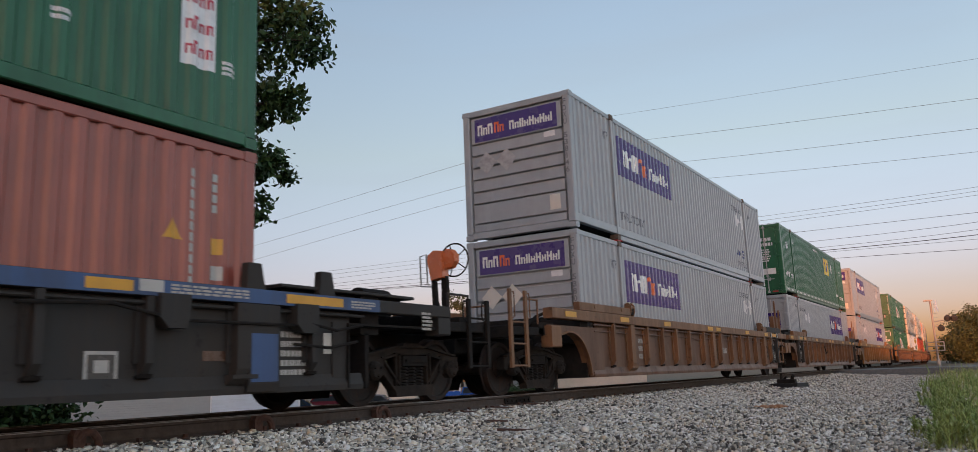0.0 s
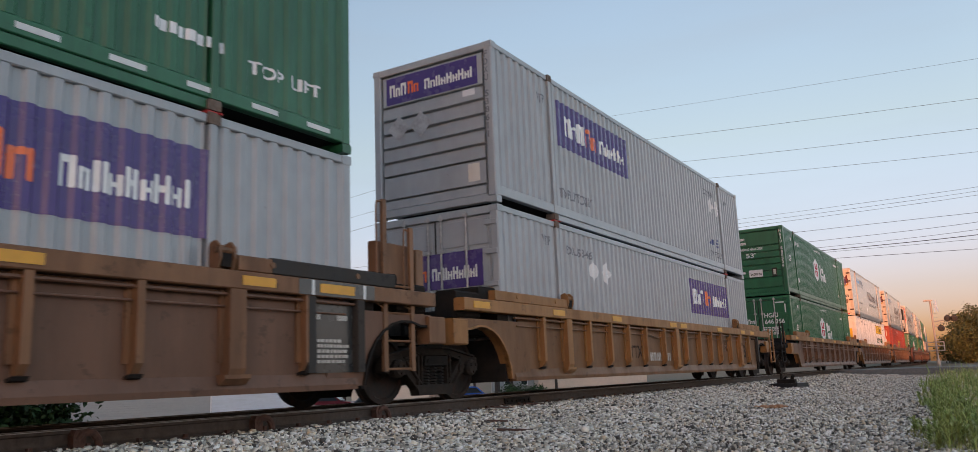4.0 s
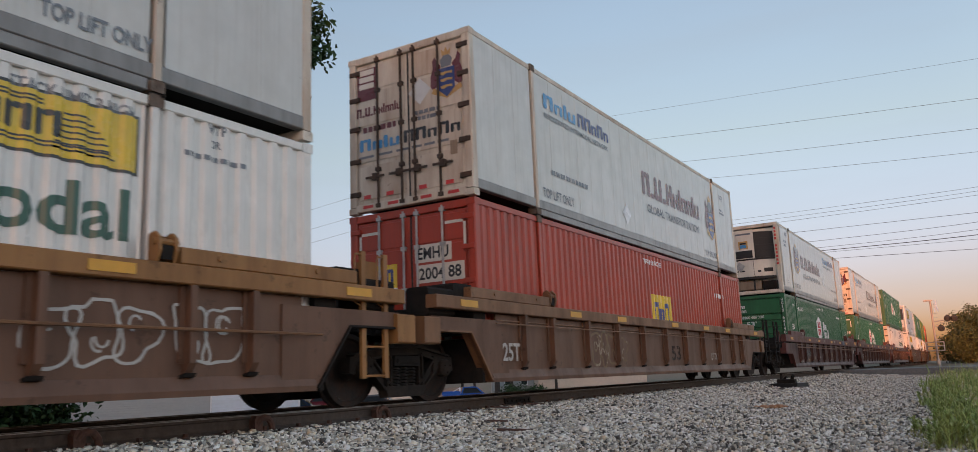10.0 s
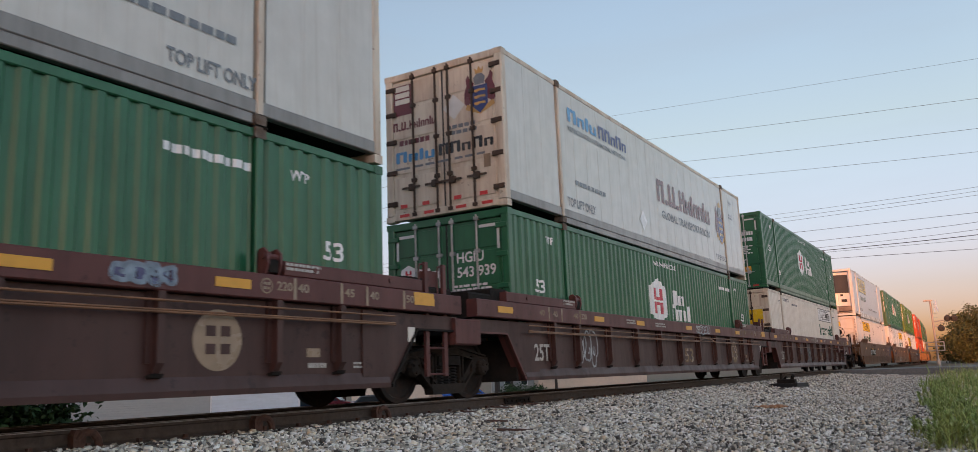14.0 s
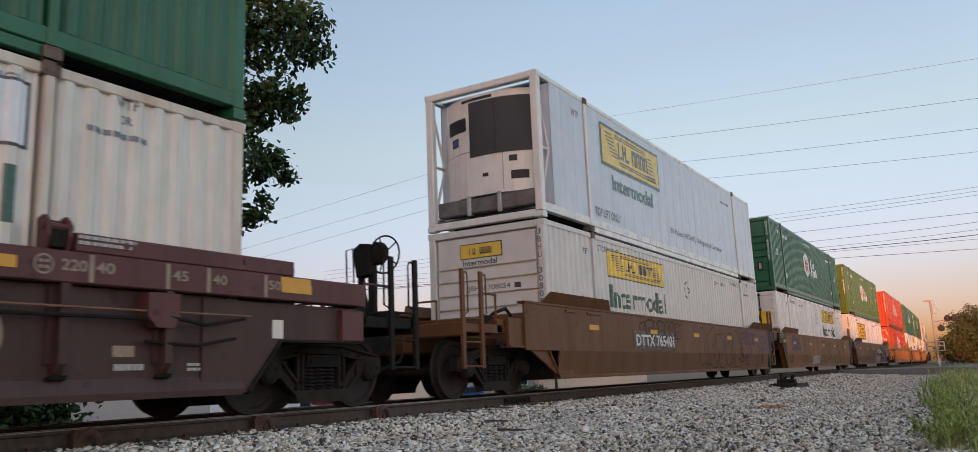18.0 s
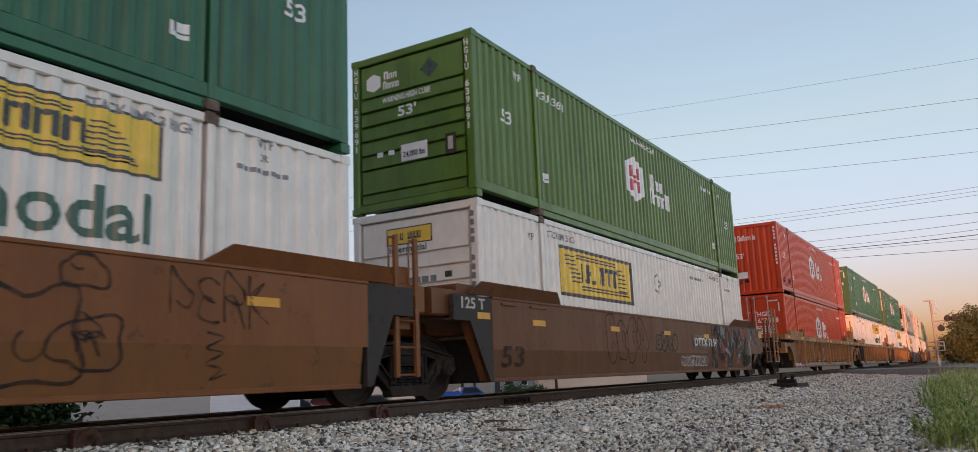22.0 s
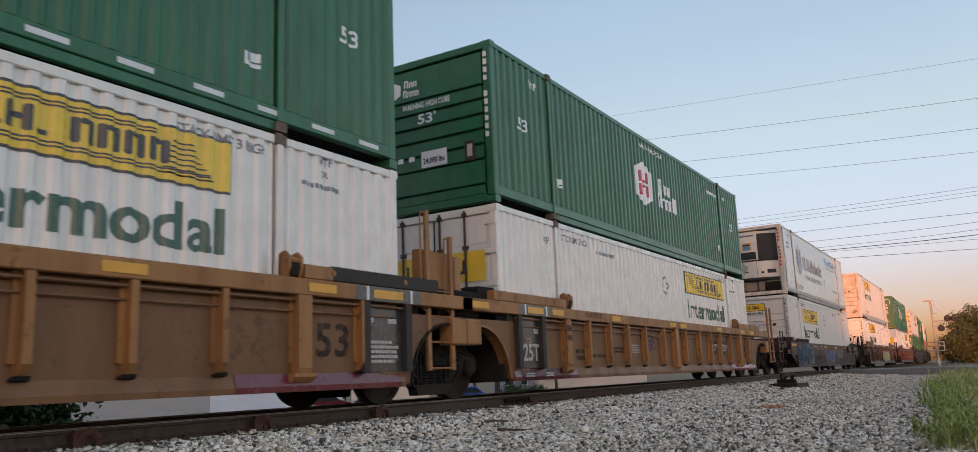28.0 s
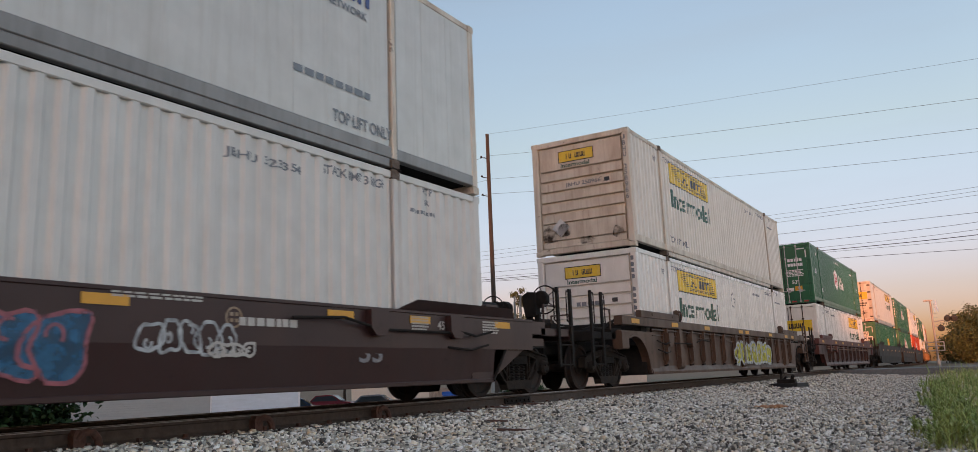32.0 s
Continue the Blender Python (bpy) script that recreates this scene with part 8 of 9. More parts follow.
consist(178.7, well_car("ribbed_pipes", BROWN, BROWN_L, pipes=1, chord_mat=MAROON_CHORD, chord=0.27, front="mid", rear="end", marks=stripe + [FEET, stencil("53", 8.5, 0.5, 0.80, 0.40, M_EMBLEM), stencil("211429", 3.75, 0.5, 0.84, 0.24, M_EMBLEM), graffiti(3.8, 0.80, 0.75, 0.24, M_PALETEAL, 10, 0.04, 5, x=1.435), graffiti(5.25, 0.45, 1.15, 0.62, M_PALETEAL, 11, 0.045, 5, x=1.435), graffiti(9.85, 0.5, 0.9, 0.5, M_PALETEAL, 12, 0.025, 3, x=1.435), graffiti(11.35, 0.5, 0.85, 0.5, M_PALETEAL, 13, 0.025, 3, x=1.435), emblem(7.5, 0.70, 0.16), graffiti(6.7, 1.28, 0.95, 0.2, M_DULL, 14, 0.03, 4, x=1.553)], rear_brake=(STEEL, "dark hand-brake wheel", 2.1, -0.85)), yellow_box("doors", 75, "rear", plain=True, colour=CREAM, z=2.08), hexagon_box("doors", GREEN, 76, tape=False))
# fourth set, smooth russet
consist(202.0, well_car("smooth", UMBER, "umber-brown smooth-sided well car with purple and black graffiti", "end", "mid", [stencil("53", 0.5, 0.72, 0.62, 0.42, M_GRAFFITI_DARK, 1.475), graffiti(4.0, 1.05, 2.8, 0.42, M_GRAFFITI_DARK, 31, 0.035, 7), stencil("DTTX 765401", 3.75, 0.87, 2.5, 0.26, M_SILVERTAPE, 1.504, True), graffiti(8.3, 0.34, 4.1, 1.12, M_GRAFFITI_DARK, 32, 0.030, 5), graffiti(12.42, 0.46, 0.46, 0.5, M_GRAFFITI_DARK, 132, 0.03, 1), tag("R", 12.54, 0.54, 0.24, 0.34, M_GRAFFITI_DARK, 0.035), graffiti(12.46, 1.06, 0.36, 0.34, M_GRAFFITI_DARK, 133, 0.025, 1), graffiti(12.95, 1.04, 1.45, 0.38, M_PURPLESPRAY, 134, 0.045, 4), tag("BL", 13.05, 0.42, 0.64, 0.36, M_PURPLESPRAY, 0.05), graffiti(14.8, 0.80, 1.05, 0.56, M_BLUESPRAY, 136, 0.06, 2), stencil("R", 15.12, 0.42, 0.28, 0.32, M_GRAFFITI_DARK, 1.504)], posts=(1.95, 1.95)), yellow_box("slats", 81, "front", colour=DULL_WHITE, text="JBHU 308054"), silver_reefer(82))
consist(221.25, well_car("smooth", RUSSET, RUSSET_L, "mid", "mid", [panel(-0.42, 1.20, 0.36, 0.10, M_REFLECT, 1.496), stencil("125 T", -0.86, 1.34, 0.66, 0.17, M_DULL, 1.496), graffiti(1.0, 0.95, 1.5, 0.42, M_BLUEHAZE, 91, 0.12, 3), stencil("53", 0.40, 0.44, 0.72, 0.32, M_GRAFFITI_DARK, 1.504), graffiti(2.9, 0.45, 2.2, 1.0, M_GRAFFITI_DARK, 34, 0.025, 4), stencil("LORDS!", 5.2, 0.36, 1.75, 0.36, M_GRAFFITI, 1.504), graffiti(7.5, 0.45, 3.0, 0.98, M_GRAFFITI_DARK, 36, 0.025, 5), graffiti(10.9, 0.36, 1.55, 0.9, M_GRAFFITI_DARK, 137, 0.035, 2), graffiti(12.3, 1.20, 0.40, 0.30, M_GRAFFITI_DARK, 138, 0.03, 1), graffiti(12.3, 0.50, 0.55, 0.52, M_GRAFFITI_DARK, 139, 0.03, 1), tag("PERK", 13.36, 0.90, 1.30, 0.56, M_GRAFFITI_DARK, 0.035), tag("Z", 13.80, 0.40, 0.34, 0.46, M_GRAFFITI_DARK, 0.03), tag("R", 12.46, 0.62, 0.26, 0.36, M_GRAFFITI_DARK, 0.03)]), yellow_box("doors", 83, "rear", z=2.05, text="JBHU 234789"), hexagon_box("slats", GREEN, 84, text="HGIU 651087"))
consist(240.5, well_car("smooth", UMBER, "brown smooth-sided well car with a large pink and grey mural", "mid", "end", [panel(-0.42, 1.20, 0.36, 0.10, M_REFLECT, 1.496), stencil("125 T", -0.86, 1.34, 0.66, 0.17, M_DULL, 1.496), panel(17.2, 1.28, 0.46, 0.22, M_REFLECT, 1.504), panel(17.2, 1.02, 0.46, 0.22, M_PLATE, 1.504), stencil("53", 0.25, 0.46, 0.75, 0.34, M_GRAFFITI_DARK, 1.504), graffiti(4.4, 0.5, 2.3, 1.0, M_GRAFFITI_DARK, 37, 0.03, 4), graffiti(7.3, 0.76, 1.5, 0.45, M_GRAFFITI_GREEN, 39, 0.045, 4), graffiti(9.1, 0.40, 2.1, 0.26, M_GRAFFITI, 38, 0.03, 9), stencil("DTTX 765401", 10.2, 0.92, 2.4, 0.22, M_SILVERTAPE, 1.504, True), mural(11.7, 0.34, 5.5, 1.18, 40, 60)]), yellow_box("slats", 85, "front", big=True), hexagon_box("slats", MOSS, 86, text="HGIU 639691"))
# fifth set, tan
consist(263.4, well_car("ribbed", TAN, TAN_L, chord_mat=OCHRE, front="end", rear="mid", marks=[front_band, stencil("DTTX", 2.45, 0.73, 0.48, 0.17, M_DULL, 1.432, True), stencil("789751", 3.25, 0.73, 0.66, 0.17, M_DULL, 1.432, True), code(0.25, 0.62, 0.5, 0.3, 4, 83), panel(1.35, 0.55, 0.32, 0.2, M_PLATE), code(4.3, 1.36, 0.5, 0.1, 2, 84, M_DULL, 1.552), graffiti(3.1, 1.34, 0.8, 0.12, M_GRAFFITI, 85, 0.03, 4, x=1.553)] + [graffiti(y, z, w, h, M_GRAFFITI, 44 + i, 0.035, 2, x=1.435) for i, (y, z, w, h) in enumerate(((5.14, 0.46, 0.74, 0.68), (6.25, 0.5, 0.85, 0.6), (7.36, 0.54, 0.55, 0.5), (8.35, 0.52, 0.40, 0.5), (11.35, 0.52, 0.5, 0.45), (13.3, 0.56, 0.4, 0.3)))], posts=(2.42, 1.95)), hexagon_box("doors", RED, 91, True, text="HGIU 633788"), hexagon_box("waves", RED, 92))
consist(282.65, well_car("ribbed", TAN, TAN_L, chord_mat=OCHRE, front="mid", rear="mid", marks=[banded_end, DARK_BAY, FEET, LOAD]), yellow_box("doors", 93, "rear", z=2.05), hexagon_box("doors", GREEN, 94, tape=True, text="HGIU 526304"))
consist(301.5, well_car("ribbed", TAN, TAN_L, chord_mat=OCHRE, front="mid", rear="end", marks=[last_end, front_band, DARK_BAY, FEET, LOAD, code(1.93, 0.92, 0.2, 0.34, 2, 49, M_GRAFFITI_DARK, 1.557), code(2.5, 0.58, 0.5, 0.24, 2, 92, M_GRAFFITI_DARK), code(3.25, 0.62, 0.75, 0.10, 1, 93, M_GRAFFITI_DARK), code(4.3, 0.72, 0.6, 0.14, 2, 94, M_GRAFFITI_DARK), code(5.35, 0.72, 0.48, 0.20, 4, 95, M_DULL), graffiti(6.35, 0.80, 0.4, 0.24, M_PURPLESPRAY, 96, 0.04, 2, x=1.435), code(2.75, 1.38, 0.9, 0.10, 3, 97, M_GRAFFITI_DARK, 1.552), stencil("DTTX", 11.5, 0.80, 0.5, 0.20, M_DULL, 1.432, True), stencil("789751", 12.40, 0.80, 0.66, 0.20, M_DULL, 1.432, True)], posts=(1.95, 2.4)), yellow_box("doors", 95, "rear", z=2.05), hexagon_box("slats", GREEN, 96))
# single cars
consist(324.55, well_car("smooth", PLUM, "plum-brown smooth-sided well car with blue and silver graffiti", "end", "end",
        [graffiti(-0.2, 0.32, 3.3, 0.86, M_PALEBLUE, 61, 0.028, 5, M_DEEPBLUE), graffiti(2.7, 0.82, 0.75, 0.40, M_PALEBLUE, 62, 0.024, 2, M_DEEPBLUE), graffiti(3.05, 0.40, 0.5, 0.22, M_GRAFFITI, 162, 0.025, 4), graffiti(3.6, 0.55, 1.4, 0.5, M_GRAFFITI_DARK, 163, 0.03, 3), stencil("FEC 72733", 4.13, 0.96, 1.62, 0.19, M_DULL, 1.504), emblem(6.02, 1.06, 0.13, 1.504), graffiti(6.4, 0.40, 3.0, 0.60, M_GRAFFITI_PINK, 63, 0.04, 6, M_GRAFFITI_BLUE), graffiti(9.9, 0.64, 1.1, 0.32, M_GRAFFITI, 64, 0.035, 5), emblem(10.98, 1.02, 0.11, 1.504), code(11.05, 0.94, 1.1, 0.14, 1, 65, M_DULL, 1.504), code(9.6, 1.15, 1.0, 0.07, 2, 66, M_DULL, 1.504), graffiti(10.7, 0.62, 0.55, 0.14, M_DULL, 67, 0.03, 4, x=1.51), stencil("53", 12.95, 0.55, 0.45, 0.26, M_GREYLET, 1.484), code(14.0, 0.98, 0.4, 0.2, 5, 68, M_DULL, 1.504), code(15.8, 0.98, 0.5, 0.2, 5, 69, M_DULL, 1.504), stencil("45", 14.6, 1.0, 0.18, 0.12, M_DULL, 1.504), stencil("48", 15.1, 1.0, 0.18, 0.12, M_DULL, 1.504)], top=1.24, rear_brake=DARK_BRAKE, posts=(1.4, 1.9), ambers=[-0.85, -0.42, 3.68, 6.5, 9.55, 12.6, 14.2, 16.4]),
        yellow_box("slats", 101, "front", z=1.86, colour=DULL_WHITE, text="JBHU 323354"), crest_box("reefer", 102))
consist(347.6, well_car("ribbed", DRAB, "drab brown ribbed well car with yellow and silver graffiti", chord_mat=DRAB, front="end", rear="end", marks=[graffiti(7.0, 0.42, 4.6, 0.7, M_GRAFFITI, 66, 0.08, 7, M_GRAFFITI_YELLOW, x=1.54)], brake=DARK_BRAKE), yellow_box("slats", 103, "front", colour=WHITE), yellow_box("slats", 104, "front", colour=CREAM, text="JBHU 258966"))
consist(370.7, well_car("ribbed_pipes", BROWN, BROWN_L, chord_mat=MAROON_CHORD, chord=0.27, front="end", rear="end", marks=[], brake=DARK_BRAKE), yellow_box("doors", 105, "rear", z=2.05), hexagon_box("doors", GREEN, 106))
consist(393.9, well_car("smooth", BLACK_CAR, "dark grey smooth-sided well car", "end", "mid", []), block_box(GREEN, 107, True), yellow_box("doors", 108, "rear", colour=CREAM))
consist(413.2, well_car("smooth", BLACK_CAR, "dark grey smooth-sided well car", "mid", "mid", []), hexagon_box("doors", GREEN, 109, True), hexagon_box("slats", GREEN, 110))
consist(432.5, well_car("smooth", BLACK_CAR, "dark grey smooth-sided well car", "mid", "end", []), hexagon_box("slats", RED, 111, True), yellow_box("slats", 112, "rear"))
consist(455.6, well_car("ribbed", TAN, TAN_L, chord_mat=OCHRE, front="end", rear="mid", marks=[]), yellow_box("doors", 113, "front"), hexagon_box("slats", GREEN, 114))
consist(474.9, well_car("ribbed", TAN, TAN_L, chord_mat=OCHRE, front="mid", rear="mid", marks=[]), hexagon_box("doors", GREEN, 115, True), yellow_box("slats", 116, "rear"))
consist(494.2, well_car("ribbed", TAN, TAN_L, chord_mat=OCHRE, front="mid", rear="end", marks=[]), yellow_box("doors", 117, "rear"), hexagon_box("doors", RED, 118))
consist(517.3, well_car("ribbed_pipes", BROWN, BROWN_L, chord_mat=MAROON_CHORD, chord=0.27, front="end", rear="mid", marks=[]), yellow_box("doors", 119, "front"), hexagon_box("doors", GREEN, 120))

# ---- trees ----
def leaf_cloud(name, centres, radii, count, size, mat, seed):
    """Many small folded leaves in ragged clumps about the given centres."""
    g = np.random.default_rng(seed)
    c, r = np.array(centres), np.array(radii)
    weight = r ** 2 / (r ** 2).sum()
    n_clump = max(len(c), count // 45)
    which = g.choice(len(c), n_clump, p=weight)
    d = g.normal(size=(n_clump, 3))
    d /= np.linalg.norm(d, axis=1, keepdims=True)
    clump = c[which] + d * (r[which] * g.uniform(0.25, 1.0, n_clump) ** 0.6)[:, None]
    k = g.integers(0, n_clump, count)
    spread = np.clip(r[which][k] * 0.20, 0.12, 0.9)
    p = clump[k] + g.normal(size=(count, 3)) * spread[:, None] * np.array([1, 1, 0.8])
    a = g.normal(size=(count, 3))
    a /= np.linalg.norm(a, axis=1, keepdims=True)
    b = np.cross(a, g.normal(size=(count, 3)))
    b /= np.linalg.norm(b, axis=1, keepdims=True)
    n = np.cross(a, b)
    s = (size * g.uniform(0.6, 1.3, count))[:, None]
    v = np.stack([p - a * s, p - b * s * 0.62 + n * s * 0.22, p + a * s * 1.1, p + b * s * 0.62 + n * s * 0.22], 1).reshape(-1, 3)
    i = np.arange(count)[:, None] * 4
    f = np.concatenate([i + np.array([[0, 1, 2]]), i + np.array([[0, 2, 3]])])
    return numpy_mesh(name, v, f, mat), clump


def limb(shape, a, b, r0, r1, seed, steps=6):
    g = random.Random(seed)
    a, b = Vector(a), Vector(b)
    pts = [a.lerp(b, i / steps) + Vector([g.uniform(-1, 1) for _ in range(3)]) * (b - a).length * 0.035 * (0 < i < steps) + Vector((0, 0, 0.06 * (b - a).length * math.sin(math.pi * i / steps))) for i in range(steps + 1)]
    for i in range(steps):
        ra, rb = r0 + (r1 - r0) * i / steps, r0 + (r1 - r0) * (i + 1) / steps
        shape.tube(pts[i], pts[i + 1], ra, 7, rb)
    return pts


def tree(label, base, fork, centres, radii, count, size, mat, seed, trunk_r, group="", twigs=90):
    t = thing("tree", label, "tree", group)
    me, clump = leaf_cloud("crown", centres, radii, count, size, mat, seed)
    part("crown", me, mat, t, "leafy crown")
    s = Shape()
    s.lathe([(trunk_r * 1.5, 0), (trunk_r * 1.1, 0.5), (trunk_r, 1.4)], base, 10, 2)
    limb(s, Vector(base) + Vector((0, 0, 1.3)), fork, trunk_r, trunk_r * 0.8, seed)
    g = random.Random(seed)
    ends = []
    for i, (c, r) in enumerate(zip(centres, radii)):
        pts = limb(s, fork, c, trunk_r * 0.45, 0.03, seed + i)
        ends.append((pts[3], pts[-1], Vector(c), r))
    for i in range(twigs):
        m, e, c, r = ends[i % len(ends)]
        q = Vector([float(x) for x in clump[g.randrange(len(clump))]])
        best = min(ends, key=lambda en: (en[2] - q).length)
        limb(s, best[1].lerp(best[0], g.random() * 0.5), q, 0.025, 0.008, seed + i, 3)
    part("trunk", s, BARK, t, "grey-brown trunk with spreading limbs")
    return t


BIG = [(-12.2, 8.1, 7.6, 2.69), (-9.4, 9.5, 8.4, 1.56), (-7.7, 10.6, 8.5, 1.49), (-6.2, 11.5, 8.4, 1.35), (-4.7, 12.5, 8.2, 0.99), (-9.8, 9.9, 6.1, 1.70), (-8.2, 10.7, 6.4, 1.13), (-9.1, 10.6, 4.5, 1.70), (-7.7, 11.4, 4.9, 0.99), (-10.6, 10.0, 3.2, 1.70), (-5.4, 12.4, 6.6, 0.78), (-4.9, 12.7, 6.7, 0.50), (-5.9, 12.3, 5.4, 0.85), (-5.3, 12.8, 5.1, 0.45), (-6.7, 12.1, 4.4, 0.78), (-5.7, 12.7, 4.3, 0.45), (-7.3, 11.9, 3.7, 0.59), (-8.4, 11.2, 3.6, 0.99), (-7.8, 10.0, 10.6, 1.98), (-5.4, 11.7, 9.8, 1.13), (-10.7, 10.5, 0.8, 1.27), (-10.2, 10.9, 0.0, 0.57)]
tree("large leafy green tree with hanging branches behind the track", (-15.5, 9.0, -2.5), (-14.6, 9.4, 6.6), [c[:3] for c in BIG], [c[3] for c in BIG], 62000, 0.085, LEAF, 11, 0.42, twigs=200)

g7 = random.Random(5)
for i in range(11):
    x, y = 4.6 + i * 5.2 + g7.uniform(-1.5, 1.5), 150 + g7.uniform(-14, 22) - i * 2.5
    h = g7.uniform(7.5, 11.0) * (0.80 if i < 3 else 1.0)
    cs, rs = [], []
    for j in range(10):
        cs.append((x + g7.uniform(-3.6, 3.6), y + g7.uniform(-3, 3), h * (0.06 + 0.09 * j) * g7.uniform(0.85, 1.1)))
        rs.append(g7.uniform(1.5, 2.8))
    tree("distant tree with yellowing green leaves", (x, y, -0.5), (x, y, h * 0.4), cs, rs, 17000 if i < 4 else 8000, 0.15 if i < 4 else 0.24, LEAF_FAR, 40 + i, 0.25, "distant trees", 12)
for i, (x, y, top) in enumerate(((-48.6, 89, 12.6), (-44.2, 91, 12.9), (-52.5, 92, 9.6), (-59.5, 88, 9.8), (-66, 84, 8.6), (-41, 97, 10.4))):
    cs = [(x + g7.uniform(-2.2, 2.2), y + g7.uniform(-2, 2), -2.4 + (top + 2.4) * g7.uniform(0.4, 0.86)) for j in range(6)]
    tree("distant green tree behind the lot", (x, y, -2.5), (x, y, 0.5), cs, [g7.uniform(1.2, 2.0) for j in range(6)], 4200, 0.17, LEAF_FAR, 70 + i, 0.2, "trees behind the lot", 10)

# shrubs along the far side of the lot and under the large tree
for i, (x, y, z, r, n, m) in enumerate(((-38.7, 81.4, -1.6, 1.3, 2600, "lot"), (-36.2, 82.9, -1.7, 1.1, 2200, "lot"), (-11.2, 10.6, -0.7, 1.1, 5200, "bank"), (-12.6, 9.6, -0.6, 1.2, 5200, "bank"))):
    sh = thing("shrub", "dark green leafy shrub on the far bank", "shrub", "shrubs beyond the track")
    me, _ = leaf_cloud("foliage", [(x - r * 0.5, y, z), (x + r * 0.6, y + 0.3, z - 0.1), (x, y - 0.2, z + r * 0.4)], [r, r * 0.9, r * 0.7], n, 0.09, LEAF, 300 + i)
    part("foliage", me, LEAF, sh)
    stems = Shape()
    for a in range(5):
        limb(stems, (x, y, -2.6 if m == "lot" else -2.2), (x + r * math.cos(a * 1.3) * 0.6, y + r * math.sin(a * 1.3) * 0.6, z + 0.3), 0.04, 0.012, a, 4)
    part("stem", stems, BARK, sh)

# tall weeds and grass beside the gravel
gg = np.random.default_rng(21)


def verge_edge(y):
    return 8.06 - 0.066 * y + 0.12 * np.sin(y * 1.3) + 0.09 * np.sin(y * 4.1)


def verge_z(x):
    return np.interp(x, [2.7, 9, 40], [-0.33, -0.37, -0.45]) - 0.02


def ribbons(x, y, z, h, a, lean, w, steps=((0.0, 1.0), (0.45, 0.9), (0.8, 0.55), (1.0, 0.08))):
    """Bent tapering blades from root points."""
    dx, dy, rows = np.cos(a), np.sin(a), []
    for f, wf in steps:
        px, py, pz = x + dx * lean * h * f * f, y + dy * lean * h * f * f, z + h * f * (1 - 0.25 * lean * f)
        rows += [np.stack([px - dy * w * wf, py + dx * w * wf, pz], -1), np.stack([px + dy * w * wf, py - dx * w * wf, pz], -1)]
    v = np.stack(rows, 1).reshape(-1, 3)
    k = 2 * len(steps)
    i = np.arange(len(x))[:, None] * k
    return v, np.concatenate([i + np.array([[2 * q, 2 * q + 1, 2 * q + 3, 2 * q + 2]]) for q in range(len(steps) - 1)])


def grass_mesh(name, count, xr, yr, height, mat):
    x = gg.uniform(*xr, count)
    y = yr[0] + (yr[1] - yr[0]) * gg.uniform(0, 1, count) ** 1.4
    edge = verge_edge(y)
    x = np.where(x < edge, edge + gg.exponential(0.35, count), x)
    h = height * gg.lognormal(0, 0.45, count) * np.clip((x - edge) * 1.0 + 0.3, 0.25, 1.2)
    v, f = ribbons(x, y, verge_z(x), h, gg.uniform(0, 2 * np.pi, count), gg.uniform(0.1, 1.1, count), gg.uniform(0.0012, 0.004, count))
    return numpy_mesh(name, v, f, mat)


def weed_mesh(name, plants, leaves, xr, yr, height, mat):
    """Upright weeds: a thin stem with small narrow leaves set round it."""
    x = gg.uniform(*xr, plants)
    y = yr[0] + (yr[1] - yr[0]) * gg.uniform(0, 1, plants) ** 1.3
    edge = verge_edge(y) + 0.05
    x = np.where(x < edge, edge + gg.exponential(0.3, plants), x)
    h = height * gg.lognormal(0, 0.35, plants) * np.clip((x - edge) * 0.9 + 0.45, 0.35, 1.3)
    a, lean = gg.uniform(0, 2 * np.pi, plants), gg.uniform(0.0, 0.35, plants)
    z = verge_z(x)
    sv, sf = ribbons(x, y, z, h, a, lean, np.full(plants, 0.0022), ((0.0, 1.0), (0.35, 1.0), (0.7, 0.8), (1.0, 0.4)))
    p = gg.integers(0, plants, leaves)
    f = gg.uniform(0.12, 1.0, leaves)
    lx, ly = x[p] + np.cos(a[p]) * lean[p] * h[p] * f * f, y[p] + np.sin(a[p]) * lean[p] * h[p] * f * f
    lz = z[p] + h[p] * f * (1 - 0.25 * lean[p] * f)
    size = gg.uniform(0.03, 0.085, leaves) * (1.25 - 0.7 * f)
    lv, lf = ribbons(lx, ly, lz, size, gg.uniform(0, 2 * np.pi, leaves), gg.uniform(0.25, 1.3, leaves), size * 0.115, ((0.0, 0.4), (0.35, 1.0), (0.7, 0.8), (1.0, 0.1)))
    return numpy_mesh(name, np.concatenate([sv, lv]), np.concatenate([sf, lf + len(sv)]), mat)


tagged(new("short_grass", grass_mesh("short_grass", 22000, (6.0, 9.8), (6.5, 30.0), 0.13, GRASS)), "short green and straw-coloured grass at the gravel's edge", "grass", kind="stuff")
tagged(new("tall_weeds", weed_mesh("tall_weeds", 620, 42000, (6.2, 9.8), (7.0, 28.0), 0.30, WEED)), "tall leafy grey-green weeds at the gravel's edge", "weeds", kind="stuff")
tagged(new("verge_grass", grass_mesh("verge_grass", 14000, (6.0, 22.0), (26.0, 45.5), 0.22, GRASS)), "dry weeds on the road verge", "grass", kind="stuff")

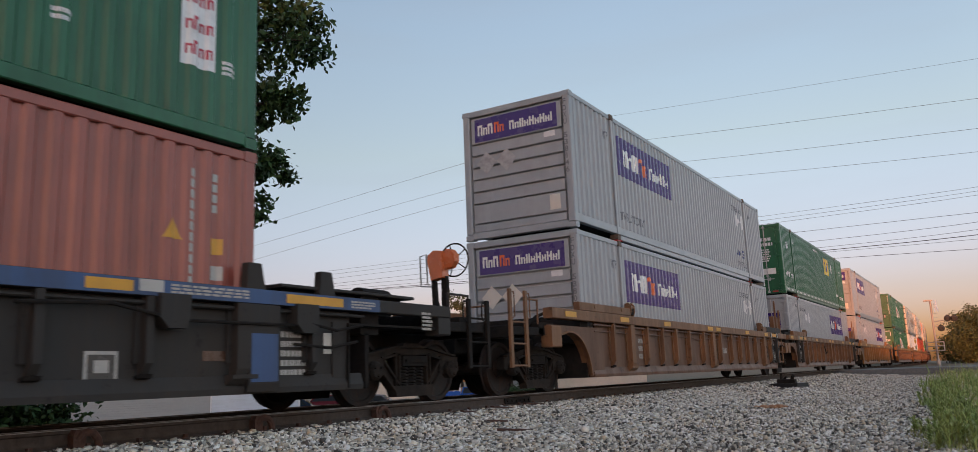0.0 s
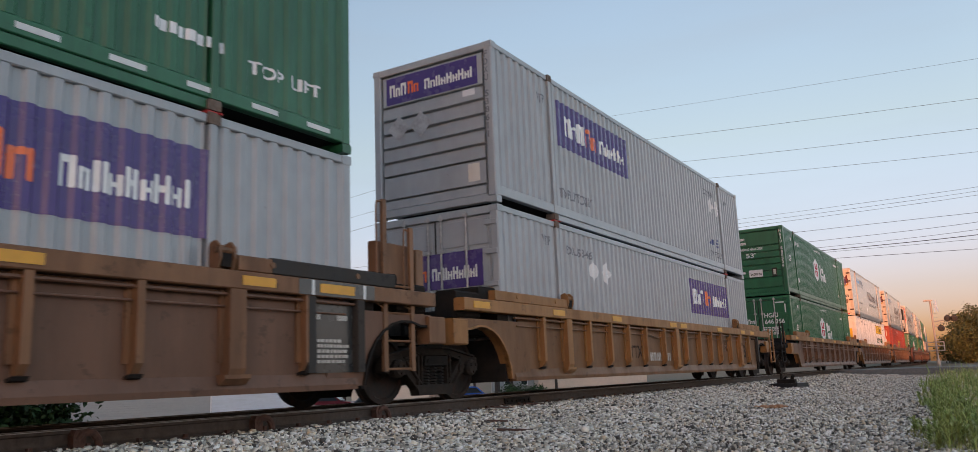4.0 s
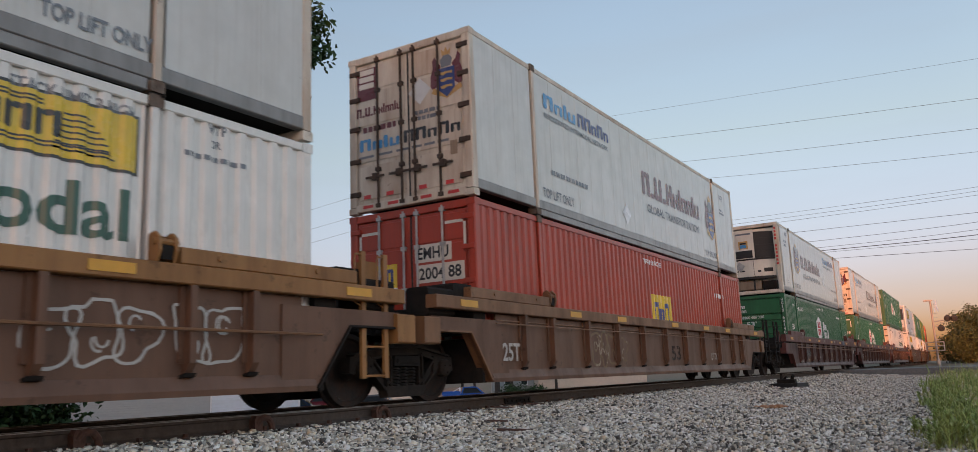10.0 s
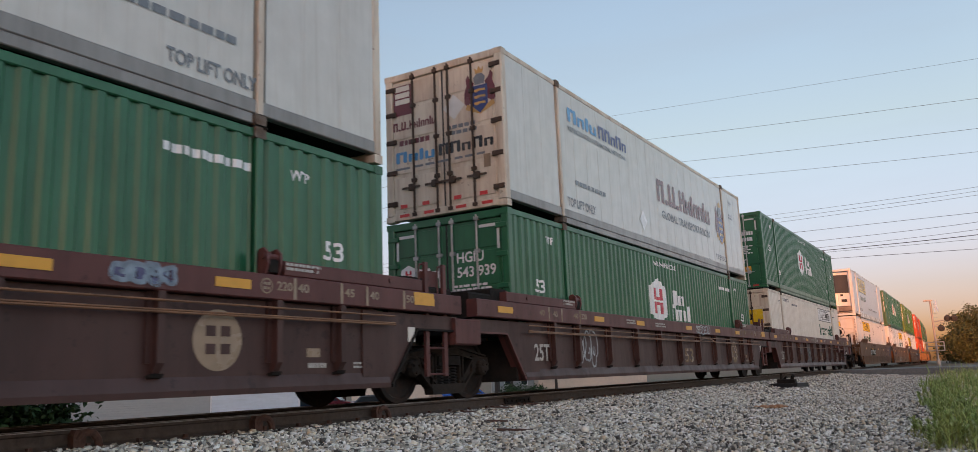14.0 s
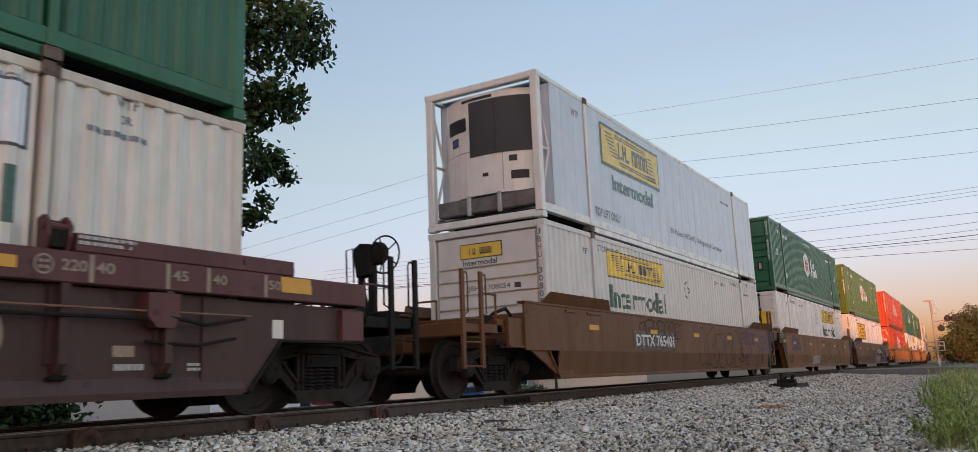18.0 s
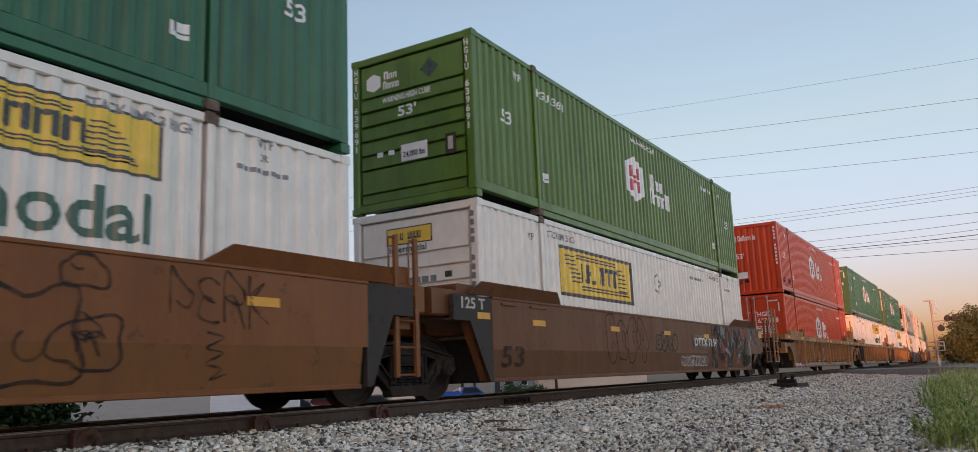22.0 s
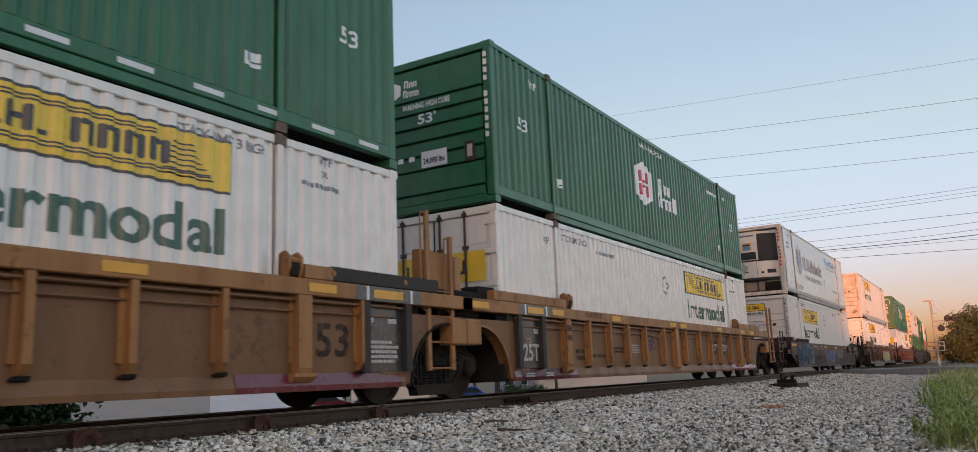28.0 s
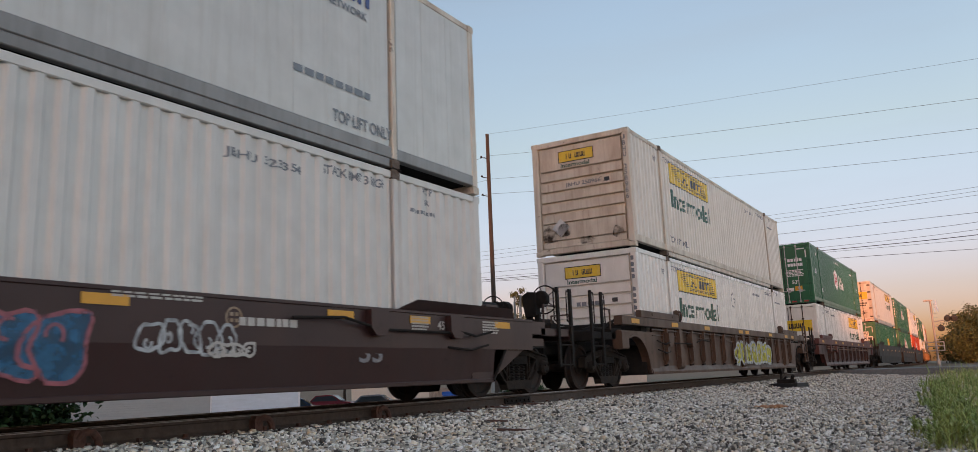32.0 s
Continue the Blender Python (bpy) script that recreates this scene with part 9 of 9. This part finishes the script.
# ---- lineside things ----
mast = thing("crossing_signal", "aluminium level-crossing mast with crossbuck and dark flashers", "railway signal", at=pose(5.15, 60.0, -0.10))
part("pole", Shape().tube((0, 0, 0), (0, 0, 4.25), 0.065, 12), ALU, mast)
part("base", Shape().lathe([(0.13, 0), (0.13, 0.25), (0.10, 0.40), (0.08, 0.5)], (0, 0, 0), 12, 2), ALU, mast)
part("arm_bracket", Shape().tube((0, 0, 2.85), (1.35, 0.2, 3.0), 0.035, 8).tube((0, 0, 2.6), (1.35, 0.2, 3.0), 0.02, 6), ALU, mast)
for x, z in ((0.85, 3.02), (1.22, 3.0), (0.42, 2.42)):
    lampb = Shape().lathe([(0.21, -0.02), (0.21, 0.02)], (x, -0.06, z), 18, 1).lathe([(0.12, -0.22), (0.15, -0.05)], (x, -0.06, z), 14, 1).tube((x, 0, z), (x, 0, z + 0.25), 0.03, 6)
    part("flasher", lampb, BLACK, mast, "black round flasher with a visor")
part("flasher_bar", Shape().tube((-0.1, -0.02, 2.52), (0.5, -0.02, 2.52), 0.03, 8), ALU, mast)
cb = Shape()
for sgn in (1, -1):
    v = Matrix.Rotation(radians(45 * sgn), 4, "Y")
    s2 = Shape().box(-0.48, 0.48, -0.03 - 0.01 * sgn, -0.015 - 0.01 * sgn, -0.11, 0.11)
    cb.add([v @ Vector(p) for p in s2.v], s2.f)
part("crossbuck", cb, M_WHITE, mast, "white crossed boards", at=pose(0.26, -0.05, 3.85, 0, 0, 74))
part("top_beam", Shape().box(-0.40, 0.12, -0.05, 0.05, 4.18, 4.27, 0.01), ALU, mast)
pl = Shape().box(-0.55, 0.45, -0.4, 0.35, 0.98, 1.03)
for x, y in ((-0.55, -0.4), (0.45, -0.4), (-0.55, 0.35), (0.45, 0.35)):
    pl.tube((x, y, 1.0), (x, y, 1.55), 0.022, 6)
for z in (1.3, 1.55):
    pl.pipe([(-0.55, -0.4, z), (0.45, -0.4, z), (0.45, 0.35, z), (-0.55, 0.35, z), (-0.55, -0.4, z)], 0.02, 6)
part("service_platform", pl, ALU, mast)
st = Shape()
for i in range(9):
    st.tube((0.0, -0.07, 1.7 + i * 0.28), (0.3, -0.07, 1.7 + i * 0.28), 0.014, 5)
part("ladder", st, ALU, mast)

block = thing("rail_lubricator", "black steel slab with a small fitting lying beside the rail", "track device", at=pose(2.55, 25.6, -0.31))
part("slab", Shape().prism([(-0.20, -0.25), (0.60, -0.45), (0.80, 0.15), (-0.10, 0.3)], 2, -0.05, 0.12), BLACK, block)
part("fitting", Shape().box(0.0, 0.5, -0.25, 0.05, 0.10, 0.24, 0.02).tube((0.1, -0.1, 0.22), (0.1, -0.1, 0.40), 0.04, 8).tube((0.4, -0.1, 0.22), (0.46, -0.2, 0.34), 0.05, 8).tube((-0.05, 0.0, 0.11), (0.25, -0.05, 0.30), 0.03, 6), STEEL, block)
clod = Shape()
for i, (x, y, r) in enumerate(((0, 0, 0.075), (0.11, 0.05, 0.06), (0.24, -0.03, 0.07), (-0.12, 0.05, 0.05), (0.06, -0.10, 0.05), (0.17, -0.08, 0.045), (0.30, 0.07, 0.05), (-0.04, 0.12, 0.045))):
    clod.lathe([(r * 0.7, 0), (r, r * 0.35), (r * 0.8, r * (0.6 + 0.1 * (i % 3))), (r * 0.25, r * (0.75 + 0.15 * (i % 2)))], (x, y, 0), 5 + i % 2, 2)
ob = new("clay_lump", clod.mesh("clay_lump", material("orange_clay", (0.42, 0.22, 0.12), 0.95, 0, 0.25, 14, bump=0.6, bump_scale=30)))
ob.matrix_basis = pose(4.95, 13.2, -0.325)
tagged(ob, "crumbled orange clay on the gravel", "debris")
for i, (x, y, rz, ln) in enumerate(((3.3, 8.3, 35, 0.42), (2.4, 9.4, 70, 0.3), (1.35, 11.4, 95, 0.9), (1.3, 12.6, 80, 0.7), (1.45, 10.2, 100, 0.5))):
    sp = new("wood_splinter", Shape().prism([(-ln / 2, -0.03), (ln / 2, -0.015), (ln / 2 + 0.05, 0.02), (-ln / 2, 0.035)], 2, 0, 0.025).mesh("wood_splinter", RUSTED))
    sp.matrix_basis = pose(x, y, ground_z(x) + 0.03, 6, 4, rz)
    tagged(sp, "broken rusty-brown splinter of sleeper wood", "debris", "splinters on the ballast")


def utility_pole(x, y, base, top, arms):
    p = thing("utility_pole", "tall weathered wooden utility pole", "utility pole", at=pose(x, y, base))
    part("pole", Shape().tube((0, 0, 0), (0, 0, top - base), 0.20, 10, 0.13), WOOD_POLE, p)
    for z in arms:
        part("insulator", Shape().tube((0, 0, z - base), (-0.45, -0.2, z - base + 0.12), 0.03, 6).lathe([(0.05, 0), (0.09, 0.06), (0.05, 0.14)], (-0.47, -0.2, z - base + 0.1), 8, 2), STEEL, p)
    return p


utility_pole(-22.0, 50.2, -2.4, 18.3, (16.4, 14.9, 13.5))

utility_pole(11.33, 50.03, -0.45, 16.8, (16.0, 13.9, 12.3, 11.0))
utility_pole(11.48, 71.01, -0.45, 13.6, (12.6, 10.6, 8.0))


def wire(a, mid, b, r=0.022):
    """A hanging cable from a over mid to b."""
    a, mid, b = Vector(a), Vector(mid), Vector(b)
    ctrl = mid * 2 - (a + b) / 2
    pts = [a * (1 - t) ** 2 + ctrl * 2 * t * (1 - t) + b * t * t for t in [i / 24 for i in range(25)]]
    ob = new("overhead_wire", Shape().pipe(pts, r, 5).mesh("overhead_wire", WIRE))
    return tagged(ob, "thin dark overhead cable", "cable", "overhead wires")


wire((-21.42, 49.61, 18.09), (-11.59, 49.73, 17.47), (11.62, 49.72, 16.21), 0.0068)
wire((-21.91, 49.67, 16.47), (-8.81, 49.51, 15.26), (11.33, 50.02, 14.07), 0.0095)
wire((-21.86, 50.08, 14.78), (-7.09, 50.88, 13.73), (11.12, 50.24, 12.48), 0.0095)
wire((-22.2, 50.11, 13.7), (-6.02, 51.78, 12.59), (10.96, 50.41, 11.24), 0.0095)
wire((-21.93, 49.69, 16.38), (-33.6, 51.07, 15.93), (-62.64, 51.91, 13.61), 0.0109)
wire((-21.87, 50.08, 14.73), (-33.82, 51.3, 14.26), (-62.87, 52.15, 11.94), 0.0109)
wire((-22.21, 50.11, 13.65), (-33.97, 51.46, 13.15), (-63.05, 52.35, 10.51), 0.0109)
wire((-62.04, 75.87, 14.32), (-7.58, 77.77, 14.3), (11.8, 70.67, 13.23), 0.0133)
wire((-62.1, 75.93, 13.86), (-7.64, 77.83, 13.9), (11.77, 70.71, 12.97), 0.0133)
wire((-62.18, 76.01, 13.32), (-7.68, 77.88, 13.55), (11.72, 70.75, 12.64), 0.0133)
wire((-62.26, 76.1, 12.7), (-7.83, 78.03, 12.46), (11.52, 70.96, 11.13), 0.0162)
wire((-62.3, 76.14, 12.39), (-5.42, 79.65, 11.66), (11.49, 70.99, 10.91), 0.0162)
wire((-62.35, 76.19, 12.01), (-5.51, 79.74, 11.03), (11.43, 71.06, 10.41), 0.0143)
wire((-62.39, 76.24, 11.7), (-5.55, 79.78, 10.74), (11.35, 71.15, 9.8), 0.0305)
wire((-62.42, 76.27, 11.47), (-5.57, 79.8, 10.57), (11.27, 71.24, 9.18), 0.0133)
wire((-62.39, 76.24, 11.7), (-5.64, 79.88, 9.99), (11.15, 71.35, 8.34), 0.0190)


# ---- what moves ----
def car_pose(s, y, z):
    a = heading(s + 8.0)
    m = pose(bend(s), s, 0, 0, 0, a)
    return m @ pose(0, y, z)


def motions():
    for ob, s, y, z in TRAIN:
        walk(ob, [(float(t), car_pose(s - travelled(t), y, z)) for t in range(0, 33)])
    for w, y, r in TURNING:
        walk(w, [(i / 15.0, pose(0, y, r, math.degrees(travelled(i / 15.0) / r), 0, 0)) for i in range(0, 481)])


motions()
